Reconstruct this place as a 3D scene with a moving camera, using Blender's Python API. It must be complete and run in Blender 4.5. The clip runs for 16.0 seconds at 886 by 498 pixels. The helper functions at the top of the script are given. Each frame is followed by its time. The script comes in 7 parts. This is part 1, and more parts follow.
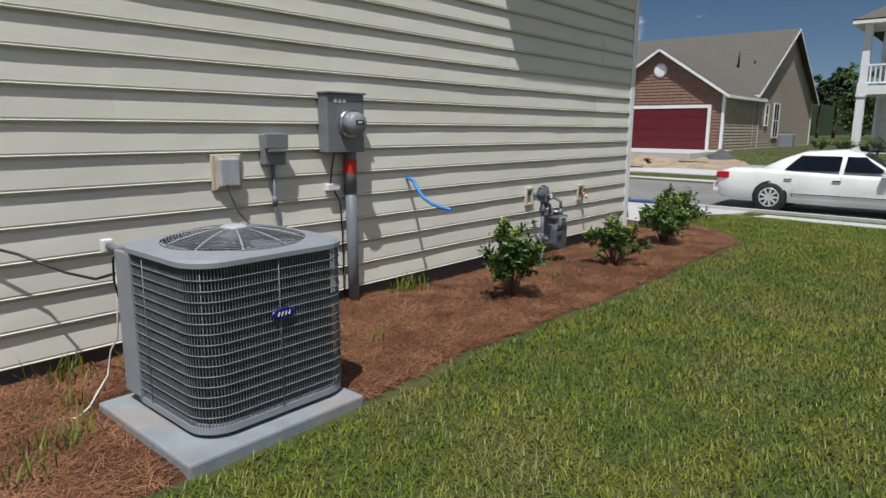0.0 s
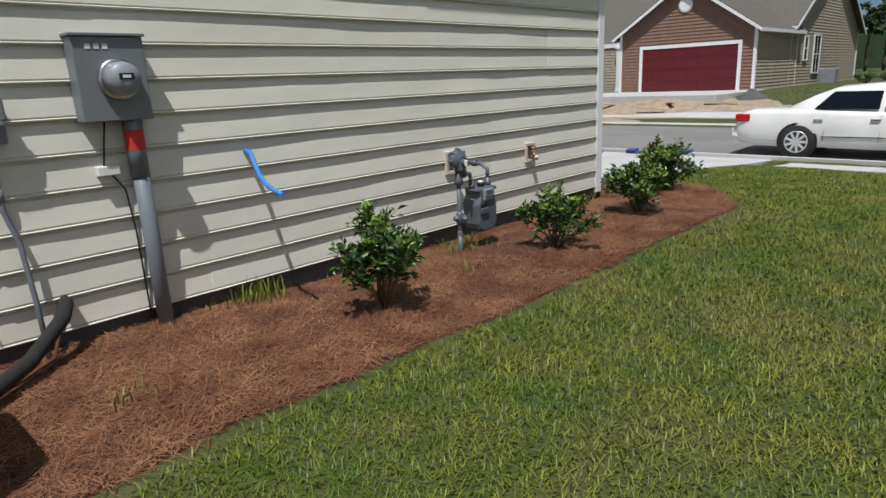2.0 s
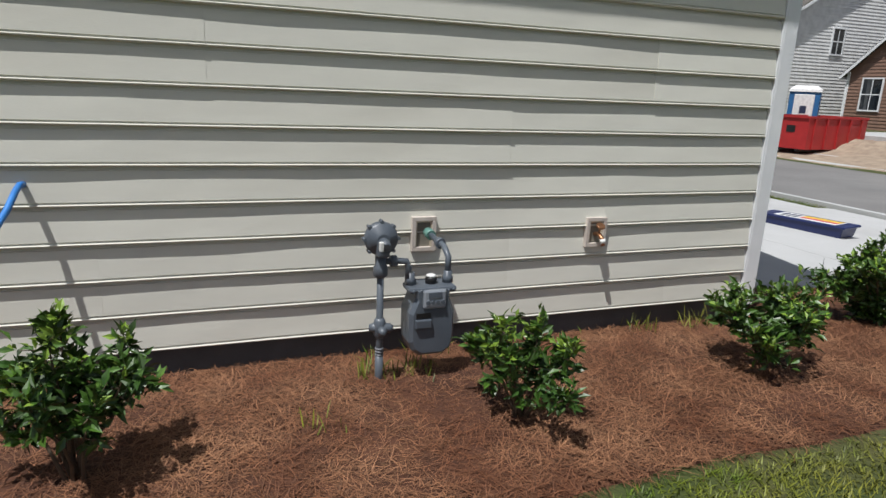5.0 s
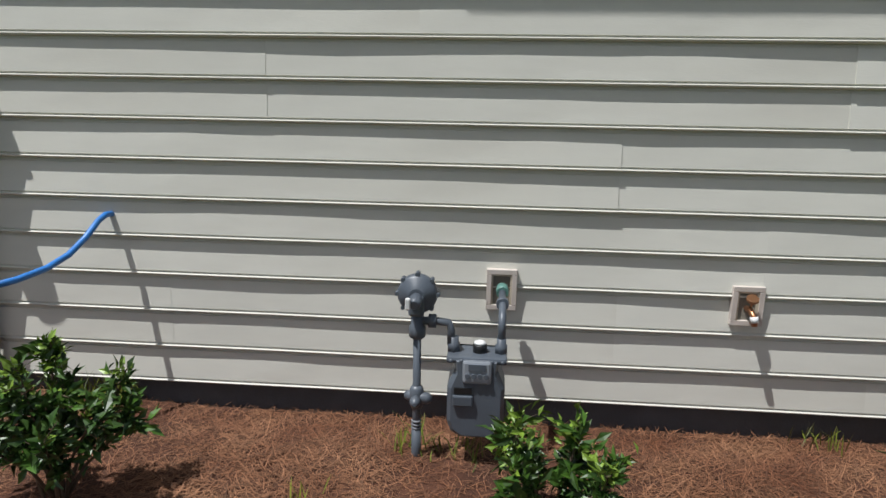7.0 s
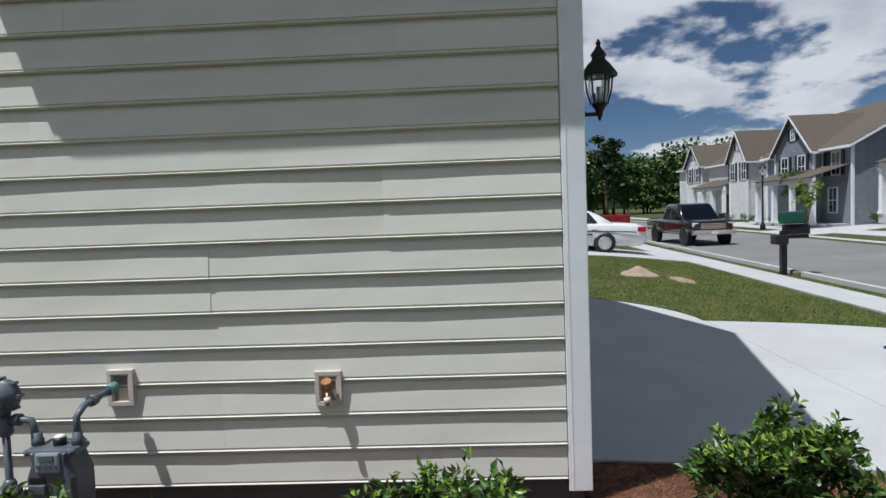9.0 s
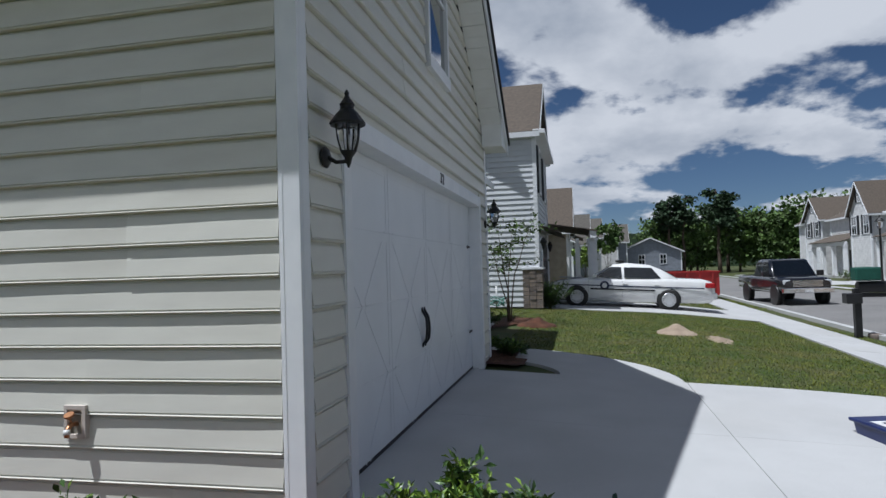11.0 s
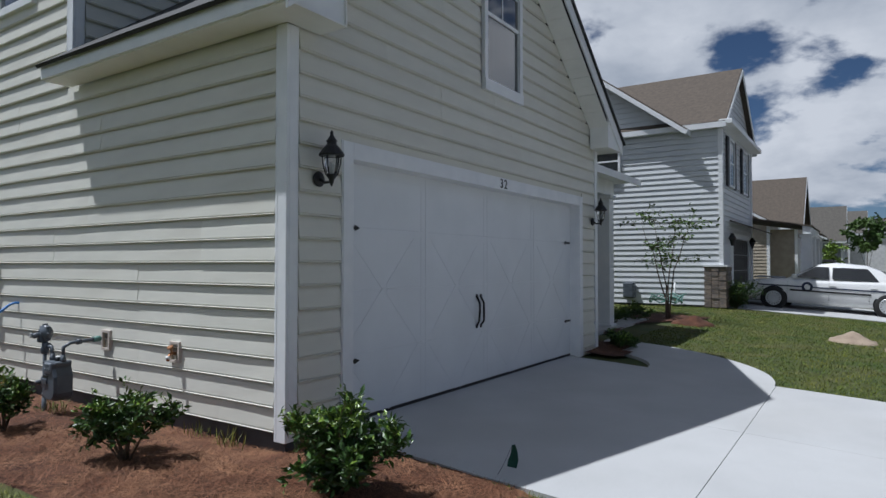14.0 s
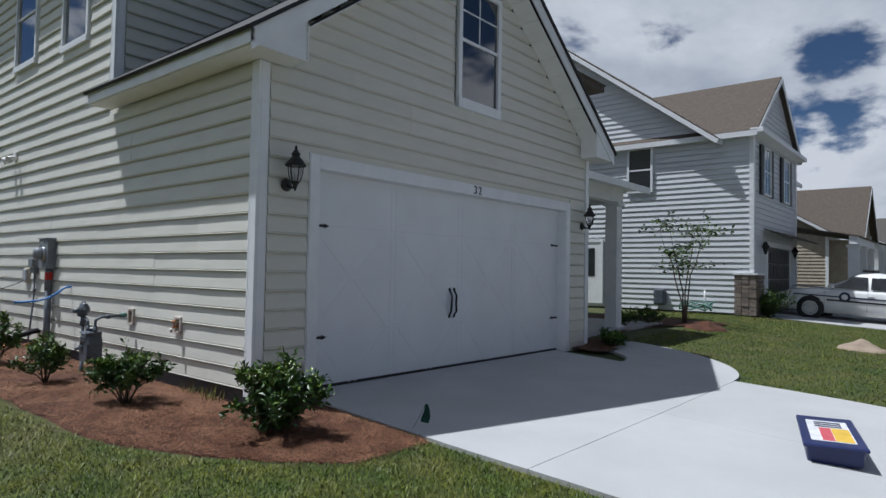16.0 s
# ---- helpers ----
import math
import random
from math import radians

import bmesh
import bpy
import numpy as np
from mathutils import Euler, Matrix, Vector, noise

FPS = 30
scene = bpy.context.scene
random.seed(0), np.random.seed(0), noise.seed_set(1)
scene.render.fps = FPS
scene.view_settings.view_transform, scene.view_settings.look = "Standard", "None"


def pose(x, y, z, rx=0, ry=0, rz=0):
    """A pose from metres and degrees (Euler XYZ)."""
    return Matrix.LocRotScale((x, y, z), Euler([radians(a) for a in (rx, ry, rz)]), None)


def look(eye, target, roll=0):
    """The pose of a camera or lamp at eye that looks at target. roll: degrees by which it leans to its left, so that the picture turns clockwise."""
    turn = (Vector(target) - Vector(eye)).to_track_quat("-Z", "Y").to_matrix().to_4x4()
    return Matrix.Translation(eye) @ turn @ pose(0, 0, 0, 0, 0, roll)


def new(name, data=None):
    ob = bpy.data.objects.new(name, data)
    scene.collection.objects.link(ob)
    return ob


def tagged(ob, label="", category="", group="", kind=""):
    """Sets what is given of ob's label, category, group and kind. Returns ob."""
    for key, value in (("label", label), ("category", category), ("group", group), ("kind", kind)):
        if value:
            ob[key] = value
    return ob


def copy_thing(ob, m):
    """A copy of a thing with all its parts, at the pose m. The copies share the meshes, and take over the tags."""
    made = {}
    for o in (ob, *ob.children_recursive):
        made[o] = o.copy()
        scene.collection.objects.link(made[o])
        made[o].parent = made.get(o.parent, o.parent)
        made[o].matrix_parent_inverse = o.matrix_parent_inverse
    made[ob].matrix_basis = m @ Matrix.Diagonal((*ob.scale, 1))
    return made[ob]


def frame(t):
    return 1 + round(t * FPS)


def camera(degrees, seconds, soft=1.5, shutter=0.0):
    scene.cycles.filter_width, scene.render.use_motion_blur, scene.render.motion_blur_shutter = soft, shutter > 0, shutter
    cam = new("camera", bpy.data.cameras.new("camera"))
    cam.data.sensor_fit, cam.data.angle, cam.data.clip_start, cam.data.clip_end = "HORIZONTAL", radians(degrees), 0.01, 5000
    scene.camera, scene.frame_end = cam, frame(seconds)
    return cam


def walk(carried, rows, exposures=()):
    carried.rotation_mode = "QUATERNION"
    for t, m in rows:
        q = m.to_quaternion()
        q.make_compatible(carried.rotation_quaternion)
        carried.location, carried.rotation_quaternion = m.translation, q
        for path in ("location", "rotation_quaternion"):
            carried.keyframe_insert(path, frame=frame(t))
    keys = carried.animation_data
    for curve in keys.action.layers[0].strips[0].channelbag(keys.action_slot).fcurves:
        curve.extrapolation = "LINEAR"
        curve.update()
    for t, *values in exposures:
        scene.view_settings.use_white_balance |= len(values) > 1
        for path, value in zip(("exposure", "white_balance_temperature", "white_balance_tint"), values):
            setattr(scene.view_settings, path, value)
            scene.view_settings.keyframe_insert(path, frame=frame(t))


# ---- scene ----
EXPOSURES = [(0, -0.06, 6300, 10), (6.5, -0.04, 6150, 10), (9.0, -0.03, 5950, 10), (12.0, -0.15, 5780, 10), (16, -0.15, 5780, 10)]
cam = camera(69.8, 16.0)
PATH = [
    (0, (3.703, -7.94, 1.38), (2.412, -6.459, 1.005), 0.4),
    (0.5, (3.664, -7.583, 1.345), (2.406, -6.078, 0.956), 0.2),
    (1, (3.697, -7.18, 1.369), (2.421, -5.69, 0.98), -0.3),
    (1.5, (3.697, -6.725, 1.371), (2.401, -5.283, 0.882), -1.2),
    (2, (3.594, -6.135, 1.323), (2.239, -4.754, 0.814), -2.5),
    (2.5, (3.626, -5.649, 1.397), (2.203, -4.328, 0.919), -0.1),
    (3, (3.66, -5.204, 1.418), (2.16, -3.954, 0.986), 1.1),
    (3.2, (3.65, -5.015, 1.41), (2.115, -3.805, 0.984), 0.9),
    (5.5, (2.927, -3.064, 1.44), (1.049, -2.571, 0.96), 3.4),
    (6, (2.711, -2.771, 1.393), (0.784, -2.498, 0.932), 4.2),
    (6.5, (2.656, -2.556, 1.436), (0.716, -2.551, 0.949), 3.3),
    (7, (2.787, -2.415, 1.458), (0.838, -2.566, 1.034), 1.1),
    (7.5, (2.941, -1.994, 1.418), (0.987, -2.234, 1.064), -0.9),
    (8, (3.066, -1.548, 1.419), (1.104, -1.683, 1.057), -0.4),
    (8.5, (3.057, -1.088, 1.484), (1.076, -1.18, 1.225), -0.1),
    (9, (3.166, -0.563, 1.53), (1.171, -0.643, 1.407), -2.1),
    (9.5, (3.138, -0.084, 1.501), (1.143, -0.158, 1.39), -2.7),
    (12, (2.886, 2.142, 1.388), (1.034, 1.390, 1.455), -0.7),
    (12.5, (3.028, 2.411, 1.445), (1.222, 1.55, 1.438), -1.0),
    (13, (3.117, 2.771, 1.43), (1.364, 1.809, 1.465), -1.0),
    (13.5, (3.193, 3.144, 1.428), (1.488, 2.1, 1.469), -0.6),
    (14, (3.227, 3.523, 1.384), (1.563, 2.416, 1.433), -0.0),
    (14.5, (3.239, 3.955, 1.323), (1.605, 2.804, 1.389), 0.5),
    (15, (3.287, 4.429, 1.301), (1.681, 3.239, 1.374), 1.2),
    (15.5, (3.326, 4.737, 1.289), (1.75, 3.507, 1.357), 1.4),
    (16, (3.313, 4.991, 1.247), (1.781, 3.708, 1.32), 1.0),
]
walk(cam, [(t, look(eye, target, roll)) for t, eye, target, roll in PATH], EXPOSURES)

# ---- world, sun ----
SUN_WAY = Vector((-0.35, 0.55, -1.45)).normalized()
world = bpy.data.worlds.new("sky")
scene.world = world
world.use_nodes = True
wt = world.node_tree
wt.nodes.clear()


def wnode(kind, **kw):
    n = wt.nodes.new(kind)
    for k, v in kw.items():
        n.inputs[k].default_value = v
    return n


sky = wt.nodes.new("ShaderNodeTexSky")
sky.sky_type = "NISHITA"
sky.sun_disc = False
sky.sun_elevation = radians(66)
sky.sun_rotation = radians(147.5)
sky.air_density, sky.dust_density, sky.ozone_density = 0.75, 0.0, 5.0
SKY_STRENGTH = 0.045
wcoord = wt.nodes.new("ShaderNodeTexCoord")
wsep = wt.nodes.new("ShaderNodeSeparateXYZ")
wt.links.new(wcoord.outputs["Generated"], wsep.inputs[0])


def wmath(op, a, b=None):
    n = wt.nodes.new("ShaderNodeMath")
    n.operation = op
    for i, v in enumerate((a, b)):
        if v is None:
            continue
        if isinstance(v, (int, float)):
            n.inputs[i].default_value = v
        else:
            wt.links.new(v, n.inputs[i])
    return n.outputs[0]


# clouds lie on a flat layer, so that they draw together towards the horizon
zz = wmath("ADD", wmath("MAXIMUM", wsep.outputs["Z"], 0.0), 0.30)
wcomb = wt.nodes.new("ShaderNodeCombineXYZ")
wt.links.new(wmath("DIVIDE", wsep.outputs["X"], zz), wcomb.inputs[0])
wt.links.new(wmath("DIVIDE", wsep.outputs["Y"], zz), wcomb.inputs[1])
wcomb.inputs[2].default_value = 5.15
cloud = wnode("ShaderNodeTexNoise", Scale=2.4, Detail=9.0, Roughness=0.54, Distortion=0.1)
wt.links.new(wcomb.outputs[0], cloud.inputs["Vector"])
shade_map = wt.nodes.new("ShaderNodeVectorMath")
shade_map.operation = "ADD"
shade_map.inputs[1].default_value = (0.10, -0.16, 0.0)
wt.links.new(wcomb.outputs[0], shade_map.inputs[0])
cloud2 = wnode("ShaderNodeTexNoise", Scale=2.4, Detail=7.0, Roughness=0.54, Distortion=0.1)
wt.links.new(shade_map.outputs[0], cloud2.inputs["Vector"])
# the cloud bank stands over the far end of the street; its unseen twin towards +x is added to light the side wall
bank = wmath("ADD", wmath("MULTIPLY", wmath("ABSOLUTE", wsep.outputs["X"]), 0.10), wmath("MULTIPLY", wmath("POWER", wmath("MAXIMUM", wsep.outputs["Y"], 0.0), 4.0), -0.16))
cover = wnode("ShaderNodeMapRange", **{"From Min": 0.53, "From Max": 0.61})
cover.interpolation_type = "SMOOTHSTEP"
wt.links.new(wmath("ADD", cloud.outputs["Fac"], bank), cover.inputs["Value"])
dens = wnode("ShaderNodeMapRange", **{"From Min": 0.55, "From Max": 0.90})
wt.links.new(wmath("ADD", cloud2.outputs["Fac"], bank), dens.inputs["Value"])
cramp = wt.nodes.new("ShaderNodeMix")
cramp.data_type = "RGBA"
cramp.inputs[6].default_value = (15.0, 15.0, 15.1, 1)
cramp.inputs[7].default_value = (6.0, 6.8, 8.0, 1)
wt.links.new(dens.outputs[0], cramp.inputs[0])
wmix = wt.nodes.new("ShaderNodeMix")
wmix.data_type = "RGBA"
wt.links.new(cover.outputs[0], wmix.inputs[0])
wt.links.new(sky.outputs[0], wmix.inputs[6])
wt.links.new(cramp.outputs[2], wmix.inputs[7])
wbg = wnode("ShaderNodeBackground", Strength=SKY_STRENGTH)
wt.links.new(wmix.outputs[2], wbg.inputs["Color"])
wout = wt.nodes.new("ShaderNodeOutputWorld")
wt.links.new(wbg.outputs[0], wout.inputs[0])

sun = new("sun", bpy.data.lights.new("sun", "SUN"))
sun.data.energy, sun.data.angle, sun.data.color = 5.0, radians(0.53), (1.0, 0.972, 0.925)
sun.rotation_euler = SUN_WAY.to_track_quat("-Z", "Y").to_euler()


# ---- materials ----
def material(name, color, rough=0.6, metal=0.0, color2=None, scale=6.0, amount=0.5, fine=0.0, fine_scale=80.0, bump=0.0, bump_scale=60.0,
             rand=0.0, island=0.0, stretch=(1, 1, 1), spec=0.5, coat=0.0, stain=None, stain_scale=0.7, stain_amount=0.3):
    m = bpy.data.materials.new(name)
    m.use_nodes = True
    nt = m.node_tree
    b = nt.nodes["Principled BSDF"]
    b.inputs["Roughness"].default_value = rough
    b.inputs["Metallic"].default_value = metal
    b.inputs["Specular IOR Level"].default_value = spec
    b.inputs["Coat Weight"].default_value = coat
    co = nt.nodes.new("ShaderNodeTexCoord")
    mp = nt.nodes.new("ShaderNodeMapping")
    mp.inputs["Scale"].default_value = stretch
    nt.links.new(co.outputs["Object"], mp.inputs[0])

    def noise_at(sc, detail=5.0):
        n = nt.nodes.new("ShaderNodeTexNoise")
        n.inputs["Scale"].default_value = sc
        n.inputs["Detail"].default_value = detail
        nt.links.new(mp.outputs[0], n.inputs["Vector"])
        return n.outputs["Fac"]

    def mix(a, c, fac, lo=0.35, hi=0.65, top=1.0):
        r = nt.nodes.new("ShaderNodeMapRange")
        r.inputs["From Min"].default_value, r.inputs["From Max"].default_value, r.inputs["To Max"].default_value = lo, hi, top
        nt.links.new(fac, r.inputs["Value"])
        x = nt.nodes.new("ShaderNodeMix")
        x.data_type = "RGBA"
        nt.links.new(r.outputs[0], x.inputs[0])
        for sock, v in ((x.inputs[6], a), (x.inputs[7], c)):
            if isinstance(v, tuple):
                sock.default_value = (*v[:3], 1)
            else:
                nt.links.new(v, sock)
        return x.outputs[2]

    c2 = color2 or tuple(c * 0.82 for c in color)
    col = mix(tuple(color), tuple(c2), noise_at(scale), top=amount * 2 if amount < 0.5 else 1.0)
    if stain:
        col = mix(col, tuple(stain), noise_at(stain_scale, 7.0), 0.5, 0.72, stain_amount)
    if fine:
        f = noise_at(fine_scale, 3.0)
        col = mix(col, tuple(c * 0.45 for c in color), f, 0.48, 0.75, fine)
    if rand or island:
        src = nt.nodes.new("ShaderNodeObjectInfo").outputs["Random"] if rand else nt.nodes.new("ShaderNodeNewGeometry").outputs["Random Per Island"]
        r = nt.nodes.new("ShaderNodeMapRange")
        a = rand or island
        r.inputs["To Min"].default_value, r.inputs["To Max"].default_value = 1 - a, 1 + a
        nt.links.new(src, r.inputs["Value"])
        hsv = nt.nodes.new("ShaderNodeHueSaturation")
        nt.links.new(r.outputs[0], hsv.inputs["Value"])
        nt.links.new(col, hsv.inputs["Color"])
        col = hsv.outputs[0]
    nt.links.new(col, b.inputs["Base Color"])
    if bump:
        bn = nt.nodes.new("ShaderNodeBump")
        bn.inputs["Strength"].default_value = bump
        bn.inputs["Distance"].default_value = 0.01
        nt.links.new(noise_at(bump_scale, 4.0), bn.inputs["Height"])
        nt.links.new(bn.outputs[0], b.inputs["Normal"])
    return m


M = {}
M["siding"] = material("vinyl_siding_cream", (0.66, 0.648, 0.575), 0.45, color2=(0.625, 0.613, 0.545), scale=3, bump=0.06, bump_scale=40, stretch=(1, 0.12, 4), rand=0.025, stain=(0.5, 0.46, 0.38), stain_amount=0.2)
M["trim"] = material("white_trim", (0.80, 0.81, 0.82), 0.45, color2=(0.74, 0.755, 0.77), scale=5, stain=(0.62, 0.62, 0.6), stain_amount=0.25)
M["soffit"] = material("white_soffit", (0.80, 0.80, 0.77), 0.6, color2=(0.75, 0.75, 0.72), scale=4)
M["garage"] = material("white_garage_door", (0.76, 0.78, 0.80), 0.4, color2=(0.72, 0.74, 0.76), scale=2, stain=(0.70, 0.71, 0.72), stain_amount=0.25, bump=0.04, bump_scale=120)
M["foundation"] = material("grey_parged_foundation", (0.085, 0.085, 0.09), 0.9, scale=6, bump=0.3, bump_scale=90, stain=(0.06, 0.05, 0.042), stain_amount=0.5)
M["shingle"] = material("brown_shingle", (0.115, 0.092, 0.072), 0.95, color2=(0.085, 0.07, 0.056), scale=9, fine=0.5, fine_scale=40, bump=0.4, bump_scale=30)
M["drip"] = material("dark_roof_edge", (0.02, 0.02, 0.022), 0.7, scale=12)
M["shingle_grey"] = material("grey_brown_shingle", (0.125, 0.115, 0.10), 0.95, color2=(0.09, 0.083, 0.074), scale=9, fine=0.5, fine_scale=40, bump=0.4, bump_scale=30)
M["concrete"] = material("pale_concrete", (0.475, 0.477, 0.475), 0.85, color2=(0.43, 0.432, 0.43), scale=1.3, fine=0.25, fine_scale=160, bump=0.15, bump_scale=180, stain=(0.38, 0.37, 0.35), stain_scale=0.6, stain_amount=0.35)
M["pad"] = material("grey_concrete_pad", (0.25, 0.28, 0.31), 0.85, color2=(0.20, 0.225, 0.25), scale=7, fine=0.3, fine_scale=150, bump=0.2, bump_scale=120, stain=(0.36, 0.24, 0.15), stain_scale=3, stain_amount=0.5)
M["asphalt"] = material("road_asphalt", (0.20, 0.195, 0.19), 0.9, color2=(0.165, 0.16, 0.157), scale=0.6, fine=0.45, fine_scale=120, bump=0.2, bump_scale=140, stain=(0.26, 0.25, 0.23), stain_scale=0.25, stain_amount=0.5)
M["soil"] = material("lawn_soil", (0.036, 0.058, 0.009), 0.95, color2=(0.066, 0.070, 0.016), scale=2.2, fine=0.6, fine_scale=70, bump=0.6, bump_scale=60, stain=(0.11, 0.088, 0.04), stain_scale=0.9, stain_amount=0.45)
M["grass"] = material("grass_blades", (0.058, 0.106, 0.006), 0.5, color2=(0.15, 0.158, 0.015), scale=3.2, island=0.46, stain=(0.20, 0.17, 0.055), stain_scale=0.9, stain_amount=0.5, spec=0.3)
M["mulch"] = material("pine_straw_floor", (0.05, 0.017, 0.007), 0.95, color2=(0.10, 0.038, 0.018), scale=5, fine=0.7, fine_scale=60, bump=0.8, bump_scale=50)
M["straw"] = material("pine_straw", (0.135, 0.051, 0.022), 0.75, color2=(0.265, 0.128, 0.064), scale=3, island=0.55)
M["leaf"] = material("glossy_green_leaf", (0.022, 0.058, 0.008), 0.42, color2=(0.05, 0.105, 0.012), scale=8, island=0.5)
M["leaf_new"] = material("pale_young_leaf", (0.16, 0.25, 0.028), 0.4, scale=8, island=0.35)
M["stem"] = material("brown_stem", (0.12, 0.085, 0.055), 0.85, scale=30, bump=0.3)
M["fin"] = material("dark_grey_fin", (0.19, 0.202, 0.225), 0.5, scale=20)
M["ac_metal"] = material("grey_painted_steel", (0.25, 0.272, 0.305), 0.42, color2=(0.22, 0.24, 0.272), scale=4, stain=(0.33, 0.34, 0.35), stain_amount=0.3, bump=0.05)
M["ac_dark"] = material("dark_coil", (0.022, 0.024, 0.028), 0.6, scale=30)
M["ac_spoke"] = material("pale_coated_wire", (0.42, 0.44, 0.47), 0.4, scale=20)
M["ac_wire"] = material("grey_coated_wire", (0.17, 0.178, 0.195), 0.45, scale=20)
M["meter_grey"] = material("meter_box_grey", (0.17, 0.185, 0.20), 0.5, color2=(0.15, 0.163, 0.178), scale=5, stain=(0.3, 0.31, 0.32), stain_amount=0.3)
M["pvc"] = material("grey_pvc_conduit", (0.155, 0.168, 0.20), 0.5, scale=6, stain=(0.22, 0.28, 0.3), stain_amount=0.3)
M["steel"] = material("bright_steel", (0.62, 0.62, 0.63), 0.28, 1.0, scale=20)
M["gas_grey"] = material("gas_meter_paint", (0.088, 0.106, 0.130), 0.4, color2=(0.068, 0.082, 0.102), scale=8, stain=(0.13, 0.14, 0.15), stain_amount=0.4, bump=0.04, bump_scale=100)
M["black"] = material("black_plastic", (0.012, 0.012, 0.013), 0.45, scale=20)
M["rubber"] = material("black_foam", (0.015, 0.015, 0.015), 0.9, scale=30, bump=0.4)
M["white_plastic"] = material("white_plastic", (0.78, 0.78, 0.76), 0.4, scale=10)
M["beige_plastic"] = material("beige_plastic", (0.55, 0.48, 0.37), 0.5, scale=10, stain=(0.4, 0.34, 0.25), stain_amount=0.3)
M["pinkish_block"] = material("mount_block", (0.62, 0.55, 0.49), 0.55, scale=8, stain=(0.42, 0.34, 0.28), stain_amount=0.3)
M["recess"] = material("recess_tan", (0.23, 0.21, 0.17), 0.7, scale=9)
M["red"] = material("red_tape", (0.55, 0.03, 0.02), 0.5, scale=12)
M["blue_hose"] = material("blue_hose", (0.045, 0.22, 0.62), 0.4, scale=12)
M["copper"] = material("copper_brass", (0.45, 0.23, 0.12), 0.4, 0.9, scale=15)
M["green_paint"] = material("green_fitting", (0.12, 0.26, 0.22), 0.5, scale=20)
M["lantern"] = material("black_cast_iron", (0.008, 0.008, 0.009), 0.5, scale=15, bump=0.1)
M["navy"] = material("navy_plastic", (0.012, 0.022, 0.10), 0.4, scale=6)
M["blue_dull"] = material("blue_ramp", (0.035, 0.075, 0.22), 0.6, scale=6)
M["paper_white"] = material("label_white", (0.75, 0.75, 0.75), 0.5, scale=10)
M["paper_yellow"] = material("label_yellow", (0.75, 0.48, 0.05), 0.5, scale=10)
M["paper_red"] = material("label_red", (0.6, 0.10, 0.12), 0.5, scale=10)
M["ink"] = material("dark_ink", (0.02, 0.03, 0.07), 0.6, scale=10)
M["logo_blue"] = material("badge_blue", (0.01, 0.02, 0.16), 0.3, scale=10)
M["flag_green"] = material("green_marker_flag", (0.005, 0.075, 0.05), 0.6, scale=20)
M["car_white"] = material("white_car_paint", (0.78, 0.78, 0.77), 0.25, scale=1, coat=0.6)
M["car_black"] = material("black_truck_paint", (0.012, 0.013, 0.017), 0.22, scale=1, coat=0.7)
M["tyre"] = material("tyre_rubber", (0.018, 0.018, 0.018), 0.85, scale=20)
M["alloy"] = material("alloy_rim", (0.62, 0.63, 0.65), 0.3, 0.35, scale=9)
M["chrome"] = material("chrome", (0.75, 0.76, 0.78), 0.12, 1.0, scale=9)
M["tail"] = material("red_lens", (0.4, 0.008, 0.012), 0.15, scale=9)
M["lens"] = material("clear_lens", (0.6, 0.62, 0.65), 0.08, scale=9)
M["red_steel"] = material("red_dumpster", (0.42, 0.025, 0.025), 0.5, color2=(0.35, 0.02, 0.022), scale=3, stain=(0.2, 0.05, 0.03), stain_amount=0.4)
M["potty_blue"] = material("potty_blue", (0.03, 0.14, 0.33), 0.45, scale=4)
M["red_door"] = material("dark_red_door", (0.12, 0.009, 0.015), 0.45, scale=3)
M["brown_siding"] = material("brown_siding", (0.235, 0.14, 0.10), 0.6, scale=4)
M["tan_siding"] = material("tan_siding", (0.40, 0.345, 0.27), 0.6, scale=4)
M["grey_siding"] = material("grey_blue_siding", (0.60, 0.62, 0.635), 0.5, color2=(0.56, 0.58, 0.60), scale=2)
M["dark_grey_siding"] = material("slate_siding", (0.235, 0.26, 0.295), 0.6, scale=3)
M["white_siding"] = material("white_siding", (0.72, 0.72, 0.71), 0.55, scale=3)
M["shutter"] = material("black_shutter", (0.016, 0.018, 0.022), 0.5, scale=6)
M["stone"] = material("stacked_stone", (0.24, 0.19, 0.15), 0.85, color2=(0.15, 0.13, 0.12), scale=8, rand=0.3, bump=0.4, bump_scale=30)
M["dirt"] = material("sandy_dirt", (0.36, 0.285, 0.21), 0.95, color2=(0.25, 0.19, 0.14), scale=3, fine=0.4, fine_scale=30, bump=0.8, bump_scale=14)
M["lumber"] = material("raw_lumber", (0.46, 0.35, 0.23), 0.8, scale=5, stretch=(1, 8, 8))
M["bark"] = material("tree_bark", (0.10, 0.075, 0.055), 0.9, scale=9, bump=0.5, bump_scale=20)
M["foliage_far"] = material("tree_foliage", (0.05, 0.10, 0.02), 0.7, color2=(0.085, 0.14, 0.028), scale=0.4, island=0.5)
M["foliage_pine"] = material("pine_foliage", (0.022, 0.05, 0.016), 0.75, scale=0.4, island=0.45)
M["hills"] = material("distant_woods", (0.03, 0.055, 0.022), 0.9, scale=0.05, fine=0.6, fine_scale=0.6)

